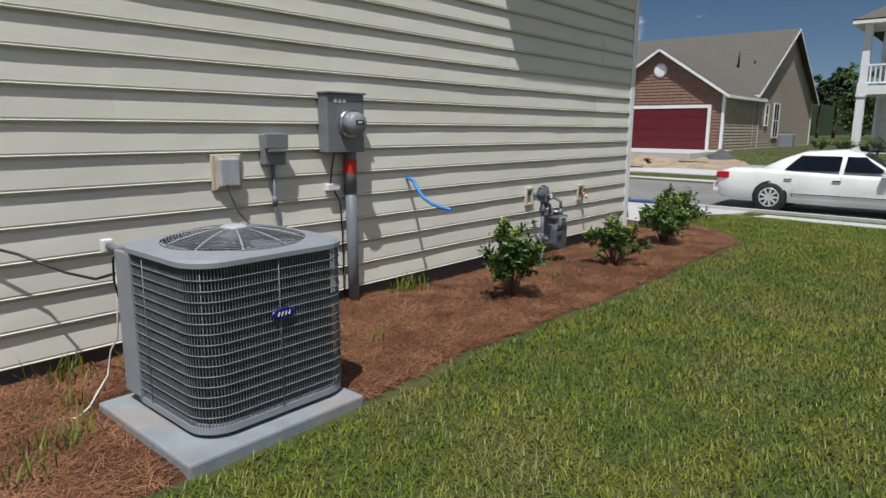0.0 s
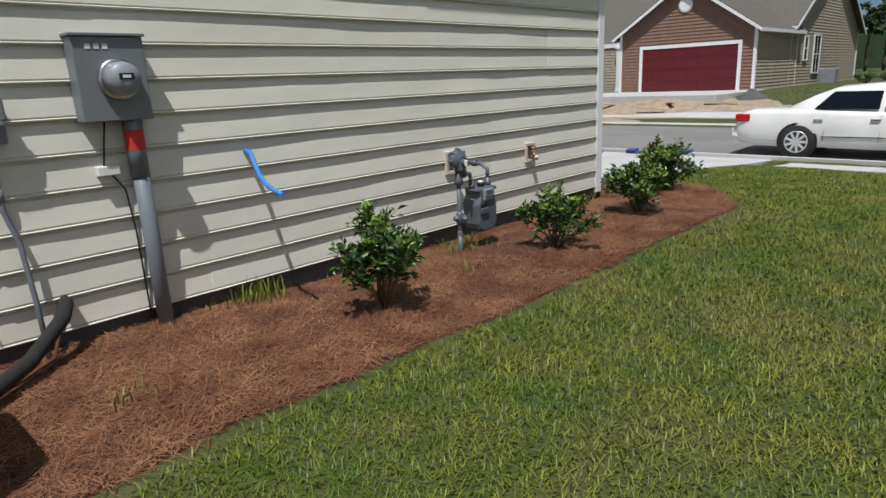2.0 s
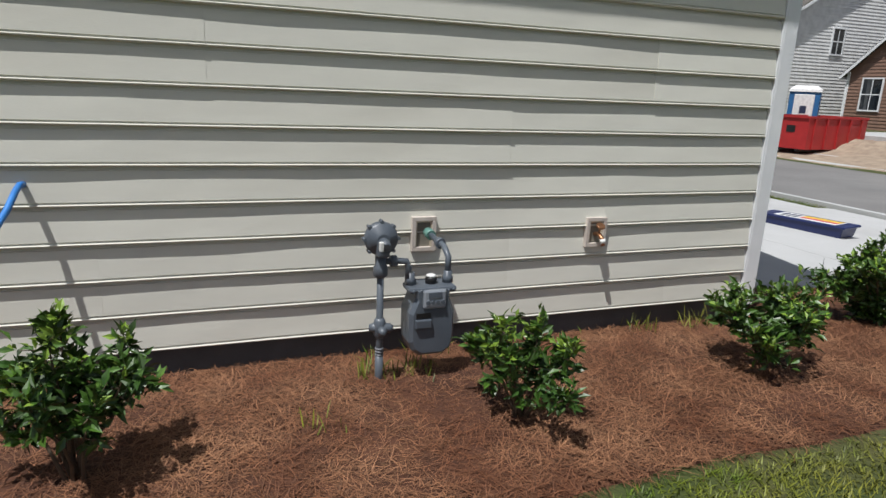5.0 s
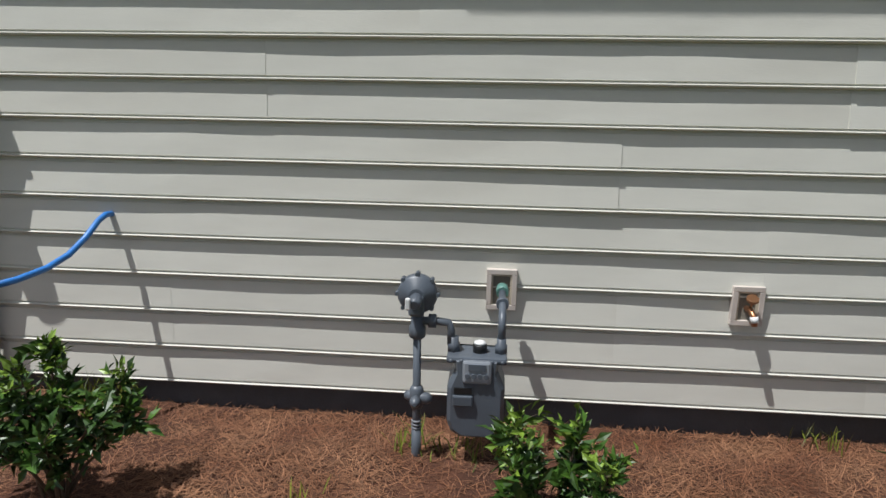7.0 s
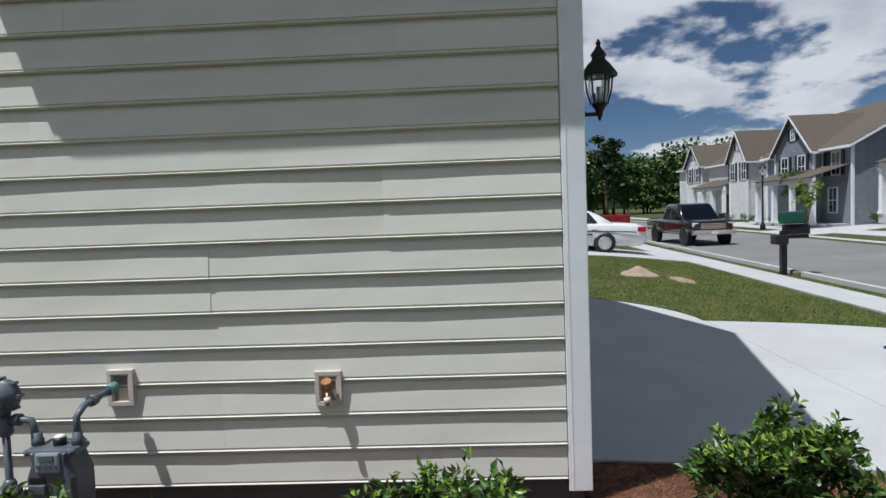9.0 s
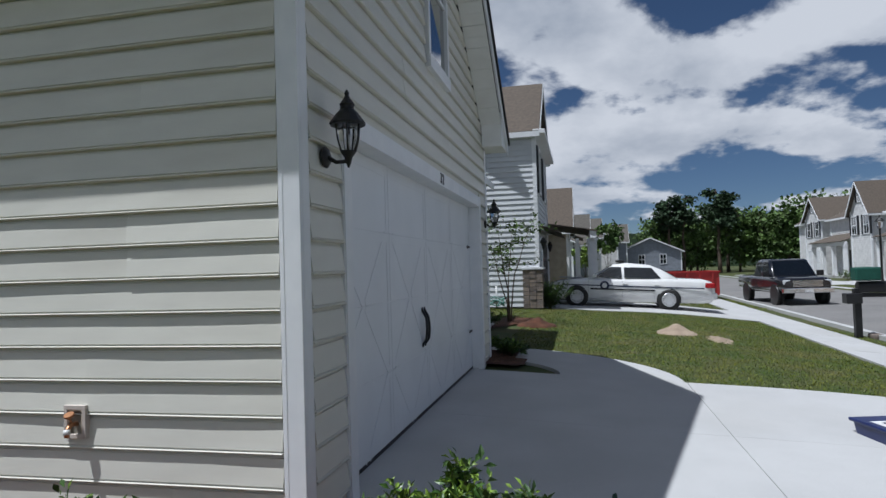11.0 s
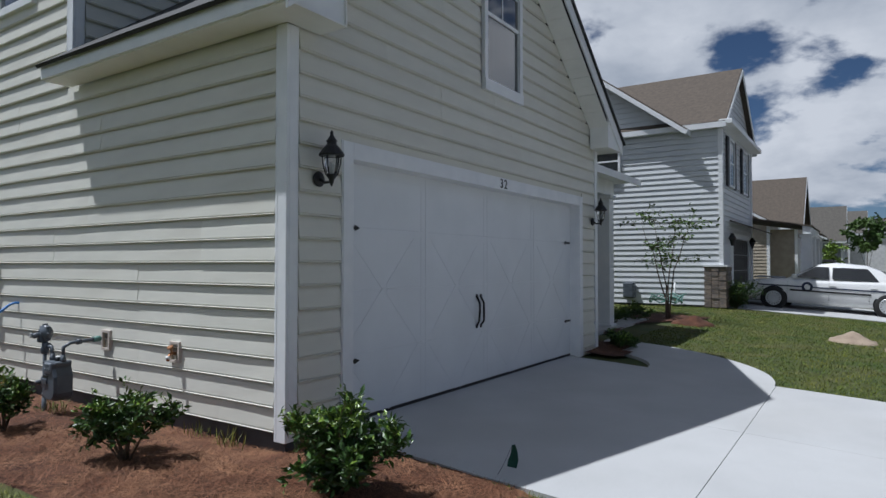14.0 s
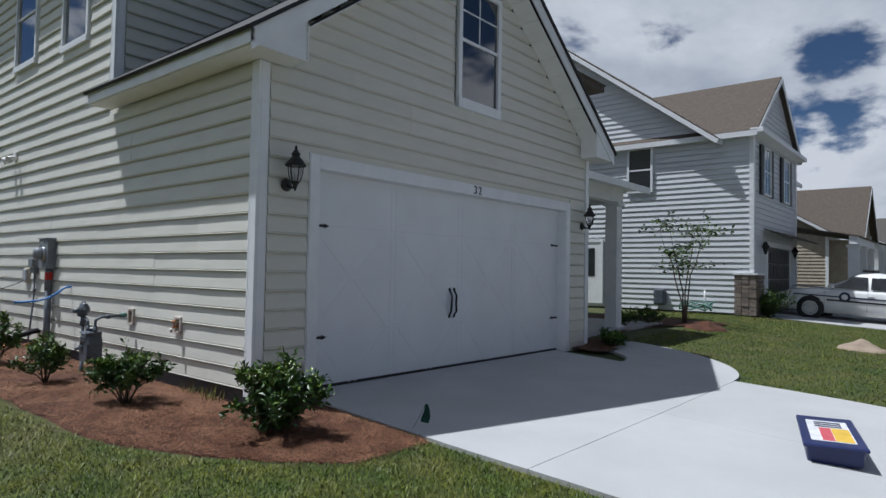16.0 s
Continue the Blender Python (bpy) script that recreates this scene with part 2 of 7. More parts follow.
glass = bpy.data.materials.new("window_glass")
glass.use_nodes = True
gb = glass.node_tree.nodes["Principled BSDF"]
gb.inputs["Base Color"].default_value = (0.012, 0.016, 0.022, 1)
gb.inputs["Roughness"].default_value = 0.03
gb.inputs["Specular IOR Level"].default_value = 1.0
gb.inputs["Coat Weight"].default_value = 1.0
gb.inputs["Coat Roughness"].default_value = 0.02
M["glass"] = glass
clear = bpy.data.materials.new("clear_glass")
clear.use_nodes = True
cb = clear.node_tree.nodes["Principled BSDF"]
cb.inputs["Transmission Weight"].default_value = 1.0
cb.inputs["Roughness"].default_value = 0.05
cb.inputs["IOR"].default_value = 1.25
M["clear"] = clear


# ---- mesh helpers ----
def box(bm, x0, x1, y0, y1, z0, z1, bevel=0.0):
    r = bmesh.ops.create_cube(bm, size=1.0, matrix=Matrix.LocRotScale(((x0 + x1) / 2, (y0 + y1) / 2, (z0 + z1) / 2), None, (abs(x1 - x0), abs(y1 - y0), abs(z1 - z0))))
    if bevel:
        edges = {e for v in r["verts"] for e in v.link_edges}
        bmesh.ops.bevel(bm, geom=list(edges), offset=bevel, segments=2, profile=0.5, affect="EDGES")
    return r["verts"]


def tube(bm, pts, r, seg=10, caps=True):
    """A round bar along a line of points; r is one radius or one for each point."""
    pts = [Vector(p) for p in pts]
    rs = r if isinstance(r, (list, tuple)) else [r] * len(pts)
    rings, side = [], None
    for i, p in enumerate(pts):
        way = (pts[min(i + 1, len(pts) - 1)] - pts[max(i - 1, 0)]).normalized()
        if side is None:
            side = way.orthogonal().normalized()
        side = (side - way * side.dot(way)).normalized()
        up = way.cross(side)
        rings.append([bm.verts.new(p + (side * math.cos(a) + up * math.sin(a)) * rs[i]) for a in (2 * math.pi * k / seg for k in range(seg))])
    for a, b in zip(rings, rings[1:]):
        for k in range(seg):
            f = bm.faces.new((a[k], a[(k + 1) % seg], b[(k + 1) % seg], b[k]))
            f.smooth = True
    if caps:
        bm.faces.new(rings[0][::-1])
        bm.faces.new(rings[-1])


def lathe(bm, prof, centre, axis=(0, 0, 1), seg=24, smooth=True):
    """A turned shape: prof holds (radius, height) pairs along the axis."""
    q = Vector((0, 0, 1)).rotation_difference(Vector(axis)).to_matrix()
    c = Vector(centre)
    rings = [[bm.verts.new(c + q @ Vector((r * math.cos(a), r * math.sin(a), h))) for a in (2 * math.pi * k / seg for k in range(seg))] for r, h in prof]
    for a, b in zip(rings, rings[1:]):
        for k in range(seg):
            f = bm.faces.new((a[k], a[(k + 1) % seg], b[(k + 1) % seg], b[k]))
            f.smooth = smooth
    bm.faces.new(rings[0][::-1])
    bm.faces.new(rings[-1])


def slab(bm, pts, thick):
    """A flat plate through the corner points, thickened along its normal."""
    vs = [Vector(p) for p in pts]
    n = (vs[1] - vs[0]).cross(vs[2] - vs[0]).normalized() * thick
    a = [bm.verts.new(v) for v in vs]
    b = [bm.verts.new(v + n) for v in vs]
    k = len(vs)
    bm.faces.new(a[::-1])
    bm.faces.new(b)
    for i in range(k):
        bm.faces.new((a[i], a[(i + 1) % k], b[(i + 1) % k], b[i]))


def beam(bm, p, q, w, h, up=(0, 0, 1)):
    """A rectangular bar from p to q, w across and h along up."""
    p, q = Vector(p), Vector(q)
    d = (q - p).normalized()
    u = Vector(up)
    s = d.cross(u).normalized() * (w / 2)
    u = s.cross(d).normalized() * (h / 2)
    a = [bm.verts.new(p + o) for o in (s + u, s - u, -s - u, u - s)]
    b = [bm.verts.new(q + o) for o in (s + u, s - u, -s - u, u - s)]
    bm.faces.new(a)
    bm.faces.new(b[::-1])
    for i in range(4):
        bm.faces.new((a[(i + 1) % 4], a[i], b[i], b[(i + 1) % 4]))


def mesh_of(name, bm, mat):
    bmesh.ops.recalc_face_normals(bm, faces=bm.faces[:])
    me = bpy.data.meshes.new(name)
    bm.to_mesh(me)
    bm.free()
    me.materials.append(M[mat])
    return me


def part(name, bm, mat, parent=None, label=""):
    ob = new(name, mesh_of(name, bm, mat))
    if parent is not None:
        ob.parent = parent
    if label:
        ob["label"] = label
    return ob


def thing(name, label, category, group="", kind="", at=None):
    ob = new(name)
    ob.empty_display_size = 0.1
    if at is not None:
        ob.matrix_basis = at
    return tagged(ob, label, category, group, kind)


def quick(name, mat, parent, label, fn, *args, **kw):
    bm = bmesh.new()
    fn(bm, *args, **kw)
    return part(name, bm, mat, parent, label)


def raw(name, verts, faces, mat, parent=None, smooth=False):
    me = bpy.data.meshes.new(name)
    me.from_pydata(verts, [], faces)
    me.materials.append(M[mat])
    if smooth:
        me.polygons.foreach_set("use_smooth", [True] * len(me.polygons))
    ob = new(name, me)
    if parent is not None:
        ob.parent = parent
    return ob


def ease(a):
    a = min(1.0, max(0.0, a))
    return a * a * (3 - 2 * a)


LEAN = 0.03            # the street runs a little askew to the house
ROAD_NEAR, ROAD_FAR = 7.72, 15.4


def ground_z(x, y):
    v = y + LEAN * x
    z = 0.05 - 0.2 * ease((y + 1.0) / 4.5) - 0.33 * ease((y - 2.5) / 5.5)
    z -= 0.05 * ease((0.45 - x) / 0.4) * ease((x + 0.5) / 0.2) * ease((y + 5.0) / 1.5) * (1 - ease((y + 0.3) / 0.6))
    z += 0.0065 * min(30.0, max(0.0, -x - 3)) * (1 - ease((y - 3) / 5))
    if v > ROAD_FAR:
        z = -0.42 + (0.75 - 0.55 * ease((-x - 24) / 12)) * ease((v - ROAD_FAR) / 9.0)
    return z


# ---- ground, street, drive ----
def span(*pieces):
    out = []
    for a, b, n in pieces:
        out += [a + (b - a) * i / n for i in range(n)]
    return out + [pieces[-1][1]]


def sheet(name, xs, vs, zfun, mat, thick=0.0, skew=LEAN):
    """A draped sheet over x and v, where v = y + skew * x; thick gives it edges that go down."""
    verts, faces = [], []
    nx, nv = len(xs), len(vs)
    for x in xs:
        for v in vs:
            y = v - skew * x
            verts.append((x, y, zfun(x, y)))
    for i in range(nx - 1):
        for j in range(nv - 1):
            a = i * nv + j
            faces.append((a, a + nv, a + nv + 1, a + 1))
    if thick:
        rim = [i * nv for i in range(nx)] + [(nx - 1) * nv + j for j in range(1, nv)] + [i * nv + nv - 1 for i in range(nx - 2, -1, -1)] + list(range(nv - 2, 0, -1))
        base = len(verts)
        for k in rim:
            x, y, z = verts[k]
            verts.append((x, y, z - thick))
        n = len(rim)
        for k in range(n):
            faces.append((rim[k], base + k, base + (k + 1) % n, rim[(k + 1) % n]))
    return raw(name, verts, faces, mat, smooth=not thick)


def bed_edge(y):
    """How far the pine straw reaches out from the side wall."""
    w = 0.025 * math.sin(y * 1.7) + 0.015 * math.sin(y * 5.3 + 1)
    if y < -0.6:
        return 1.53 + w
    return 1.53 + w - 1.15 * max(0.0, (y + 0.6) / 2.35) ** 2.2


def in_bed(x, y):
    if x > -0.44 and -11 < y < 1.75:
        return x < bed_edge(y)
    return False


def on_paving(x, y):
    v = y + LEAN * x
    if -5.47 < x < -0.46 and -0.2 < y < 7.7:
        return True
    if 5.75 < v < 7.0 or ROAD_NEAR - 0.2 < v < ROAD_FAR + 0.2:
        return True
    return (x + 5.45) ** 2 / 5.1 + (y - 0.2) ** 2 / 5.8 < 1.0 and x < -5.4 and y > -2.5


def lot_z(x, y):
    v = y + LEAN * x
    if ROAD_NEAR < v < ROAD_FAR:
        return -0.62
    z = ground_z(x, y)
    if abs(x) < 26 and -12 < y < 16:
        z += 0.012 * noise.noise((x * 0.9, y * 0.9, 0))
    if on_paving(x, y):
        z -= 0.03
    return z


ground = sheet("ground", span((-900, -120, 6), (-120, -30, 18), (-30, -9, 42), (-9, 6, 75), (6, 30, 16), (30, 900, 7)),
               span((-900, -60, 5), (-60, -12, 12), (-12, 5.7, 88), (5.7, ROAD_NEAR - 0.001, 12), (ROAD_NEAR, ROAD_FAR, 3), (ROAD_FAR + 0.001, 40, 24), (40, 120, 8), (120, 900, 6)), lot_z, "soil")
tagged(ground, "green lawn ground with bare sandy patches", "ground", kind="structure")

road = sheet("road", span((-160, 60, 44)), span((ROAD_NEAR - 0.02, ROAD_FAR + 0.02, 6)),
             lambda x, y: -0.50 + 0.05 * math.cos((y + LEAN * x - 11.56) / 3.84 * 1.4), "asphalt")
tagged(road, "grey worn asphalt street", "road", kind="structure")
for n, (v0, v1) in enumerate(((ROAD_NEAR - 0.16, ROAD_NEAR + 0.28), (ROAD_FAR - 0.28, ROAD_FAR + 0.16))):
    kerb = sheet("kerb", span((-160, 60, 40)), [v0, v0 + 0.14, v0 + 0.2, v0 + 0.26, v1] if n == 0 else [v0, v1 - 0.26, v1 - 0.2, v1 - 0.14, v1],
                 (lambda x, y: -0.40 if y + LEAN * x < ROAD_NEAR + 0.02 else -0.475) if n == 0 else (lambda x, y: -0.40 if y + LEAN * x > ROAD_FAR - 0.02 else -0.475), "concrete", 0.2)
    tagged(kerb, "pale concrete kerb along the street", "kerb", kind="structure")


def paving_z(x, y):
    return ground_z(x, y) + 0.022


# drive in slabs with open joints
drive = thing("driveway", "pale concrete driveway in front of the garage", "driveway", kind="structure")
ys = [-0.05, 2.60, 5.05, 7.60]
for a, b in zip(ys, ys[1:]):
    for x0, x1 in ((-5.45, -2.972), (-2.968, -0.5)):
        s = sheet("slab", span((x0, x1, 8)), span((a + 0.003, b - 0.003, 8)), lambda x, y: paving_z(x, y) if y < 7.0 else paving_z(x, 7.0) - 0.06 * (y - 7.0), "concrete", 0.12, skew=0.0)
        s.parent = drive
side_walk = thing("pavement", "pale concrete sidewalk slabs", "pavement", kind="structure")
for i in range(-46, 12):
    x0 = i * 1.5
    if -5.6 < x0 < -0.8:
        continue
    s = sheet("slab", [x0 + 0.006, x0 + 0.75, x0 + 1.494], [5.8, 6.4, 7.0], lambda x, y: paving_z(x, y), "concrete", 0.12)
    s.parent = side_walk
# the curved front walk
walk_bm = bmesh.new()
ring = []
for k in range(25):
    a = math.pi * 0.5 * k / 24 * 1.12
    ring.append((-5.46 - 2.24 * math.sin(a), 0.2 + 2.38 * math.cos(a)))
inner = []
for k in range(25):
    a = math.pi * 0.5 * k / 24 * 1.12
    inner.append((-5.46 - 0.95 * math.sin(a), 0.05 + 1.0 * math.cos(a)))
steps = 5
grid = [[walk_bm.verts.new((i[0] + (o[0] - i[0]) * s / steps, i[1] + (o[1] - i[1]) * s / steps, 0)) for s in range(steps + 1)] for i, o in zip(inner, ring)]
for row in grid:
    for v in row:
        v.co.z = paving_z(v.co.x, v.co.y) - 0.004
for r0, r1 in zip(grid, grid[1:]):
    for s in range(steps):
        walk_bm.faces.new((r0[s], r1[s], r1[s + 1], r0[s + 1]))
ext = bmesh.ops.extrude_face_region(walk_bm, geom=walk_bm.faces[:])
for v in ext["geom"]:
    if isinstance(v, bmesh.types.BMVert):
        v.co.z -= 0.12
fw = part("front_walk", walk_bm, "concrete")
tagged(fw, "curved pale concrete front walk", "path", kind="structure")

# ---- own house ----
P = 0.178              # height of one siding course
Z0 = 0.15              # lower edge of the siding
EAVE = 3.26
SOF = EAVE - 0.09       # level of the eaves' underside
GX = -6.40             # far corner of the garage front
APEX_X, PITCH = -3.2, 0.74
SETBACK = -3.10        # where the upper storey begins
TOP = 6.2
BACK = -13.0


def plank(length, seed):
    """One vinyl course: x runs along it, y outwards, z up, its lower lip at z = 0."""
    rnd = random.Random(seed)
    n = max(2, int(length / 0.35))
    bm = bmesh.new()
    rows = []
    w1, w2 = rnd.uniform(0, 6), rnd.uniform(0, 6)
    for i in range(n + 1):
        x = length * i / n
        lip = 0.0230 + 0.0022 * math.sin(x * 2.3 + w1) + 0.0012 * math.sin(x * 5.9 + w2)
        rows.append([bm.verts.new(c) for c in ((x, 0.0, 0.0), (x, lip - 0.017, -0.001), (x, lip + 0.003, 0.004), (x, lip + 0.005, 0.009), (x, lip - 0.0085, 0.0155), (x, lip - 0.0085, 0.0185), (x, lip - 0.001, 0.0225), (x, lip * 0.26, P - 0.018), (x, -0.003, P - 0.017), (x, -0.003, P + 0.001))])
    for a, b in zip(rows, rows[1:]):
        for k in range(9):
            bm.faces.new((a[k], b[k], b[k + 1], a[k + 1]))
    for r in (rows[0], rows[-1]):
        bm.faces.new(r)
    return mesh_of("plank", bm, "siding")


plank_store = {}


def siding(wall, base, turn, courses, first=0, seed=1, longest=3.66):
    """Planks of a wall. base: the pose of the wall's lower corner, x along the wall and y outwards; courses: for each course its stretches."""
    for k, stretches in enumerate(courses):
        rnd = random.Random(seed * 100 + (k + 1) // 2)      # one vinyl panel makes two courses
        for a, b in stretches:
            x = a
            cut = rnd.uniform(0.9, longest)
            flip = rnd.random() < 0.5
            while b - x > 0.02:
                e = b if b - x < cut + 0.5 else x + cut
                key = (round(e - x, 3), rnd.randrange(3))
                if key not in plank_store:
                    plank_store[key] = plank(e - x, len(plank_store))
                ob = new("plank", plank_store[key])
                ob.parent = wall
                ob.matrix_basis = base @ pose(x, 0.0012 if flip else 0.0, (first + k) * P)
                flip = not flip
                x = e
                cut = rnd.uniform(1.2, longest)


# side wall: x along is +y of the world, outwards is +x
wall_side = new("wall_side")
bm = bmesh.new()
box(bm, -0.20, -0.004, BACK, SETBACK, 0.148, TOP)
box(bm, -0.20, -0.004, SETBACK + 0.002, 0.0, 0.148, EAVE + 0.1)
me = mesh_of("wall_side", bm, "siding")
bpy.data.objects.remove(wall_side)
wall_side = new("wall_side", me)
tagged(wall_side, "cream vinyl lap siding on the side wall", "wall", kind="structure")
base_side = Matrix.Translation((0, BACK, Z0)) @ Matrix(((0, 1, 0, 0), (1, 0, 0, 0), (0, 0, 1, 0), (0, 0, 0, 1)))
# two upper windows leave gaps in the planks
WINS = [(-6.76, -5.81, 4.38, 5.89), (-4.79, -3.88, 4.29, 5.80)]
rows_side = []
for k in range(34):
    z = Z0 + k * P
    end = (0 if z + P * 0.5 < EAVE else SETBACK) - BACK - (0.10 if z + P * 0.5 < EAVE else 0.11)
    cuts = [(0.0, end)]
    for y0, y1, z0, z1 in WINS:
        if z + P > z0 and z < z1:
            nxt = []
            for a, b in cuts:
                nxt += [(a, y0 - BACK - 0.05), (y1 - BACK + 0.05, b)] if a < y0 - BACK < b else [(a, b)]
            cuts = nxt
    rows_side.append([c for c in cuts if c[1] - c[0] > 0.03])
siding(wall_side, base_side, 0, rows_side, seed=5)

# garage front: x along runs from the corner to -x, outwards is +y
bm = bmesh.new()
DX0, DX1, DZ = -5.66, -0.70, 2.25
box(bm, DX1, -0.2, -0.20, -0.004, 0.02, EAVE)
box(bm, GX, DX0, -0.20, -0.004, 0.02, EAVE)
box(bm, DX0 + 0.001, DX1 - 0.001, -0.20, -0.004, DZ + 0.01, EAVE)
slab(bm, [(0.0, -0.2, EAVE + 0.002), (GX, -0.2, EAVE + 0.002), (APEX_X, -0.2, EAVE + PITCH * 3.2)], -0.196)
wall_front = part("wall_garage_front", bm, "siding")
tagged(wall_front, "cream vinyl siding on the gabled garage front", "wall", kind="structure")
base_front = Matrix.Translation((0, 0, Z0)) @ Matrix(((-1, 0, 0, 0), (0, 1, 0, 0), (0, 0, 1, 0), (0, 0, 0, 1)))
GW = (-3.77, -2.84, 3.46, 4.98)      # gable window
rows_front = []
for k in range(32):
    z = Z0 + k * P
    inset = max(0.11, (z + P * 0.45 - EAVE - 0.03) / PITCH)
    a, b = inset, -GX - inset
    if b - a < 0.1:
        break
    cuts = [(a, b)]
    if z + P * 0.5 < DZ + 0.13:
        cuts = [(a, 0.565), (5.80, b)]
    elif z + P > GW[2] and z < GW[3]:
        cuts = [(a, -GW[1] - 0.04), (-GW[0] + 0.04, b)]
    rows_front.append([c for c in cuts if c[1] - c[0] > 0.03])
siding(wall_front, base_front, 0, rows_front, seed=8)

# upper wall over the garage roof, facing the street
bm = bmesh.new()
box(bm, -12.0, -0.2, SETBACK - 0.2, SETBACK - 0.004, 2.2, TOP)
wall_upper = part("wall_upper", bm, "siding")
tagged(wall_upper, "cream siding of the set-back upper storey", "wall", kind="structure")
base_up = Matrix.Translation((0, SETBACK, Z0)) @ Matrix(((-1, 0, 0, 0), (0, 1, 0, 0), (0, 0, 1, 0), (0, 0, 0, 1)))
siding(wall_upper, base_up, 0, [[(0.11, 12.0)] for k in range(17)], first=17, seed=11)
bm = bmesh.new()
box(bm, -12.0, GX - 0.01, SETBACK - 0.2, SETBACK - 0.004, 0.02, 2.19)
box(bm, GX, GX + 0.2, SETBACK + 0.001, -0.201, 0.02, EAVE)
box(bm, -12.2, -12.001, BACK, SETBACK, 0.02, TOP)
box(bm, -12.2, 0.0, BACK - 0.2, BACK - 0.001, 0.02, TOP)
w = part("wall_rest", bm, "siding")
tagged(w, "cream siding of the remaining house walls", "wall", kind="structure")

# foundation, trims, roofs
bm = bmesh.new()
box(bm, -0.2, -0.012, BACK, -0.013, -0.4, Z0 + 0.004)
box(bm, DX1 + 0.02, -0.2, -0.2, -0.012, -0.4, Z0 + 0.004)
box(bm, GX, DX0 - 0.02, -0.2, -0.012, -0.4, Z0 + 0.004)
f = part("foundation", bm, "foundation")
tagged(f, "dark grey parged foundation below the siding", "foundation", kind="structure")


def corner_trim(x, y, z0, z1, sx):
    """An outside corner post of two boards with an open groove; sx tells which way its second board lies."""
    bm = bmesh.new()
    box(bm, x - 0.004, x + 0.024, y - 0.095, y + 0.024, z0, z1, 0.004)
    box(bm, x - 0.095 * sx, x - 0.005, y - 0.002, y + 0.0235, z0, z1, 0.004)
    box(bm, x + 0.0235, x + 0.026, y - 0.078, y - 0.070, z0 + 0.002, z1 - 0.002)
    t = part("trim", bm, "trim")
    return tagged(t, "white corner trim board", "trim", kind="structure")


corner_trim(0, 0, 0.09, SOF - 0.014, 1)
corner_trim(0, SETBACK, 3.3, TOP - 0.1, 1)
bm = bmesh.new()
box(bm, GX - 0.024, GX + 0.09, -0.002, 0.0235, 0.1, SOF - 0.014, 0.004)
box(bm, GX - 0.024, GX - 0.001, -0.095, -0.003, 0.1, SOF - 0.014, 0.004)
tagged(part("trim", bm, "trim"), "white corner trim board", "trim", kind="structure")

OUT, FRONT = 0.31, 0.34       # overhang of the eaves and of the gable
ridge_z = EAVE + PITCH * 3.2


def roof_z(x):
    return EAVE + 0.26 + PITCH * (3.2 - abs(x - APEX_X))


bm = bmesh.new()
for s in (1, -1):
    xe = APEX_X + s * (3.2 + OUT + 0.03)
    slab(bm, [(xe, FRONT + 0.03, roof_z(xe)), (APEX_X, FRONT + 0.03, roof_z(APEX_X)), (APEX_X, SETBACK + 0.01, roof_z(APEX_X)), (xe, SETBACK + 0.01, roof_z(xe))][::s], 0.035)
tagged(part("roof_garage", bm, "drip"), "dark shingle roof over the garage", "roof", kind="structure")
# fascia, rakes, soffits
bm = bmesh.new()
xo = OUT
box(bm, xo - 0.022, xo, SETBACK + 0.02, FRONT, SOF, roof_z(xo) - 0.004)
box(bm, GX - xo, GX - xo + 0.022, SETBACK + 0.02, FRONT, SOF, roof_z(xo) - 0.004)
for s in (1, -1):
    xe = APEX_X + s * (3.2 + OUT)
    slab(bm, [(xe, FRONT - 0.022, roof_z(xe) - 0.19), (APEX_X, FRONT - 0.022, roof_z(APEX_X) - 0.19), (APEX_X, FRONT - 0.022, roof_z(APEX_X) - 0.004), (xe, FRONT - 0.022, roof_z(xe) - 0.004)][::s], 0.022)
for xa, xb in ((-0.295, OUT - 0.023), (GX + 0.295, GX - OUT + 0.023)):
    slab(bm, [(xa, FRONT - 0.045, SOF + 0.001), (xb, FRONT - 0.045, SOF + 0.001), (xb, FRONT - 0.045, roof_z(xb) - 0.10), (xa, FRONT - 0.045, roof_z(xa) - 0.10)], 0.02)
tagged(part("trim", bm, "trim"), "white fascia and rake boards", "trim", kind="structure")
bm = bmesh.new()
box(bm, 0.027, xo - 0.023, SETBACK + 0.02, FRONT - 0.024, SOF - 0.012, SOF)
box(bm, GX - xo + 0.023, GX - 0.027, SETBACK + 0.02, FRONT - 0.024, SOF - 0.012, SOF)
box(bm, -0.30, 0.027, 0.03, FRONT - 0.024, SOF - 0.012, SOF)
box(bm, GX - 0.03, GX + 0.30, 0.03, FRONT - 0.024, SOF - 0.012, SOF)
box(bm, -0.302, -0.29, 0.03, FRONT - 0.026, SOF, EAVE + 0.24)
box(bm, GX + 0.29, GX + 0.302, 0.03, FRONT - 0.026, SOF, EAVE + 0.24)
for s in (1, -1):
    n = 22
    for i in range(n):
        a0 = 3.2 - 0.28 - (2.9 * i / n)
        a1 = 3.2 - 0.28 - (2.9 * (i + 1) / n) + 0.004
        xa, xb = APEX_X + s * a0, APEX_X + s * a1
        za, zb = roof_z(xa) - 0.26, roof_z(xb) - 0.26
        slab(bm, [(xa, 0.02, za), (xb, 0.02, zb), (xb, FRONT - 0.024, zb), (xa, FRONT - 0.024, za)][::s], 0.008 + 0.004 * (i % 2))
tagged(part("ceiling_soffit", bm, "soffit"), "white vented soffit under the eaves", "soffit", kind="structure")
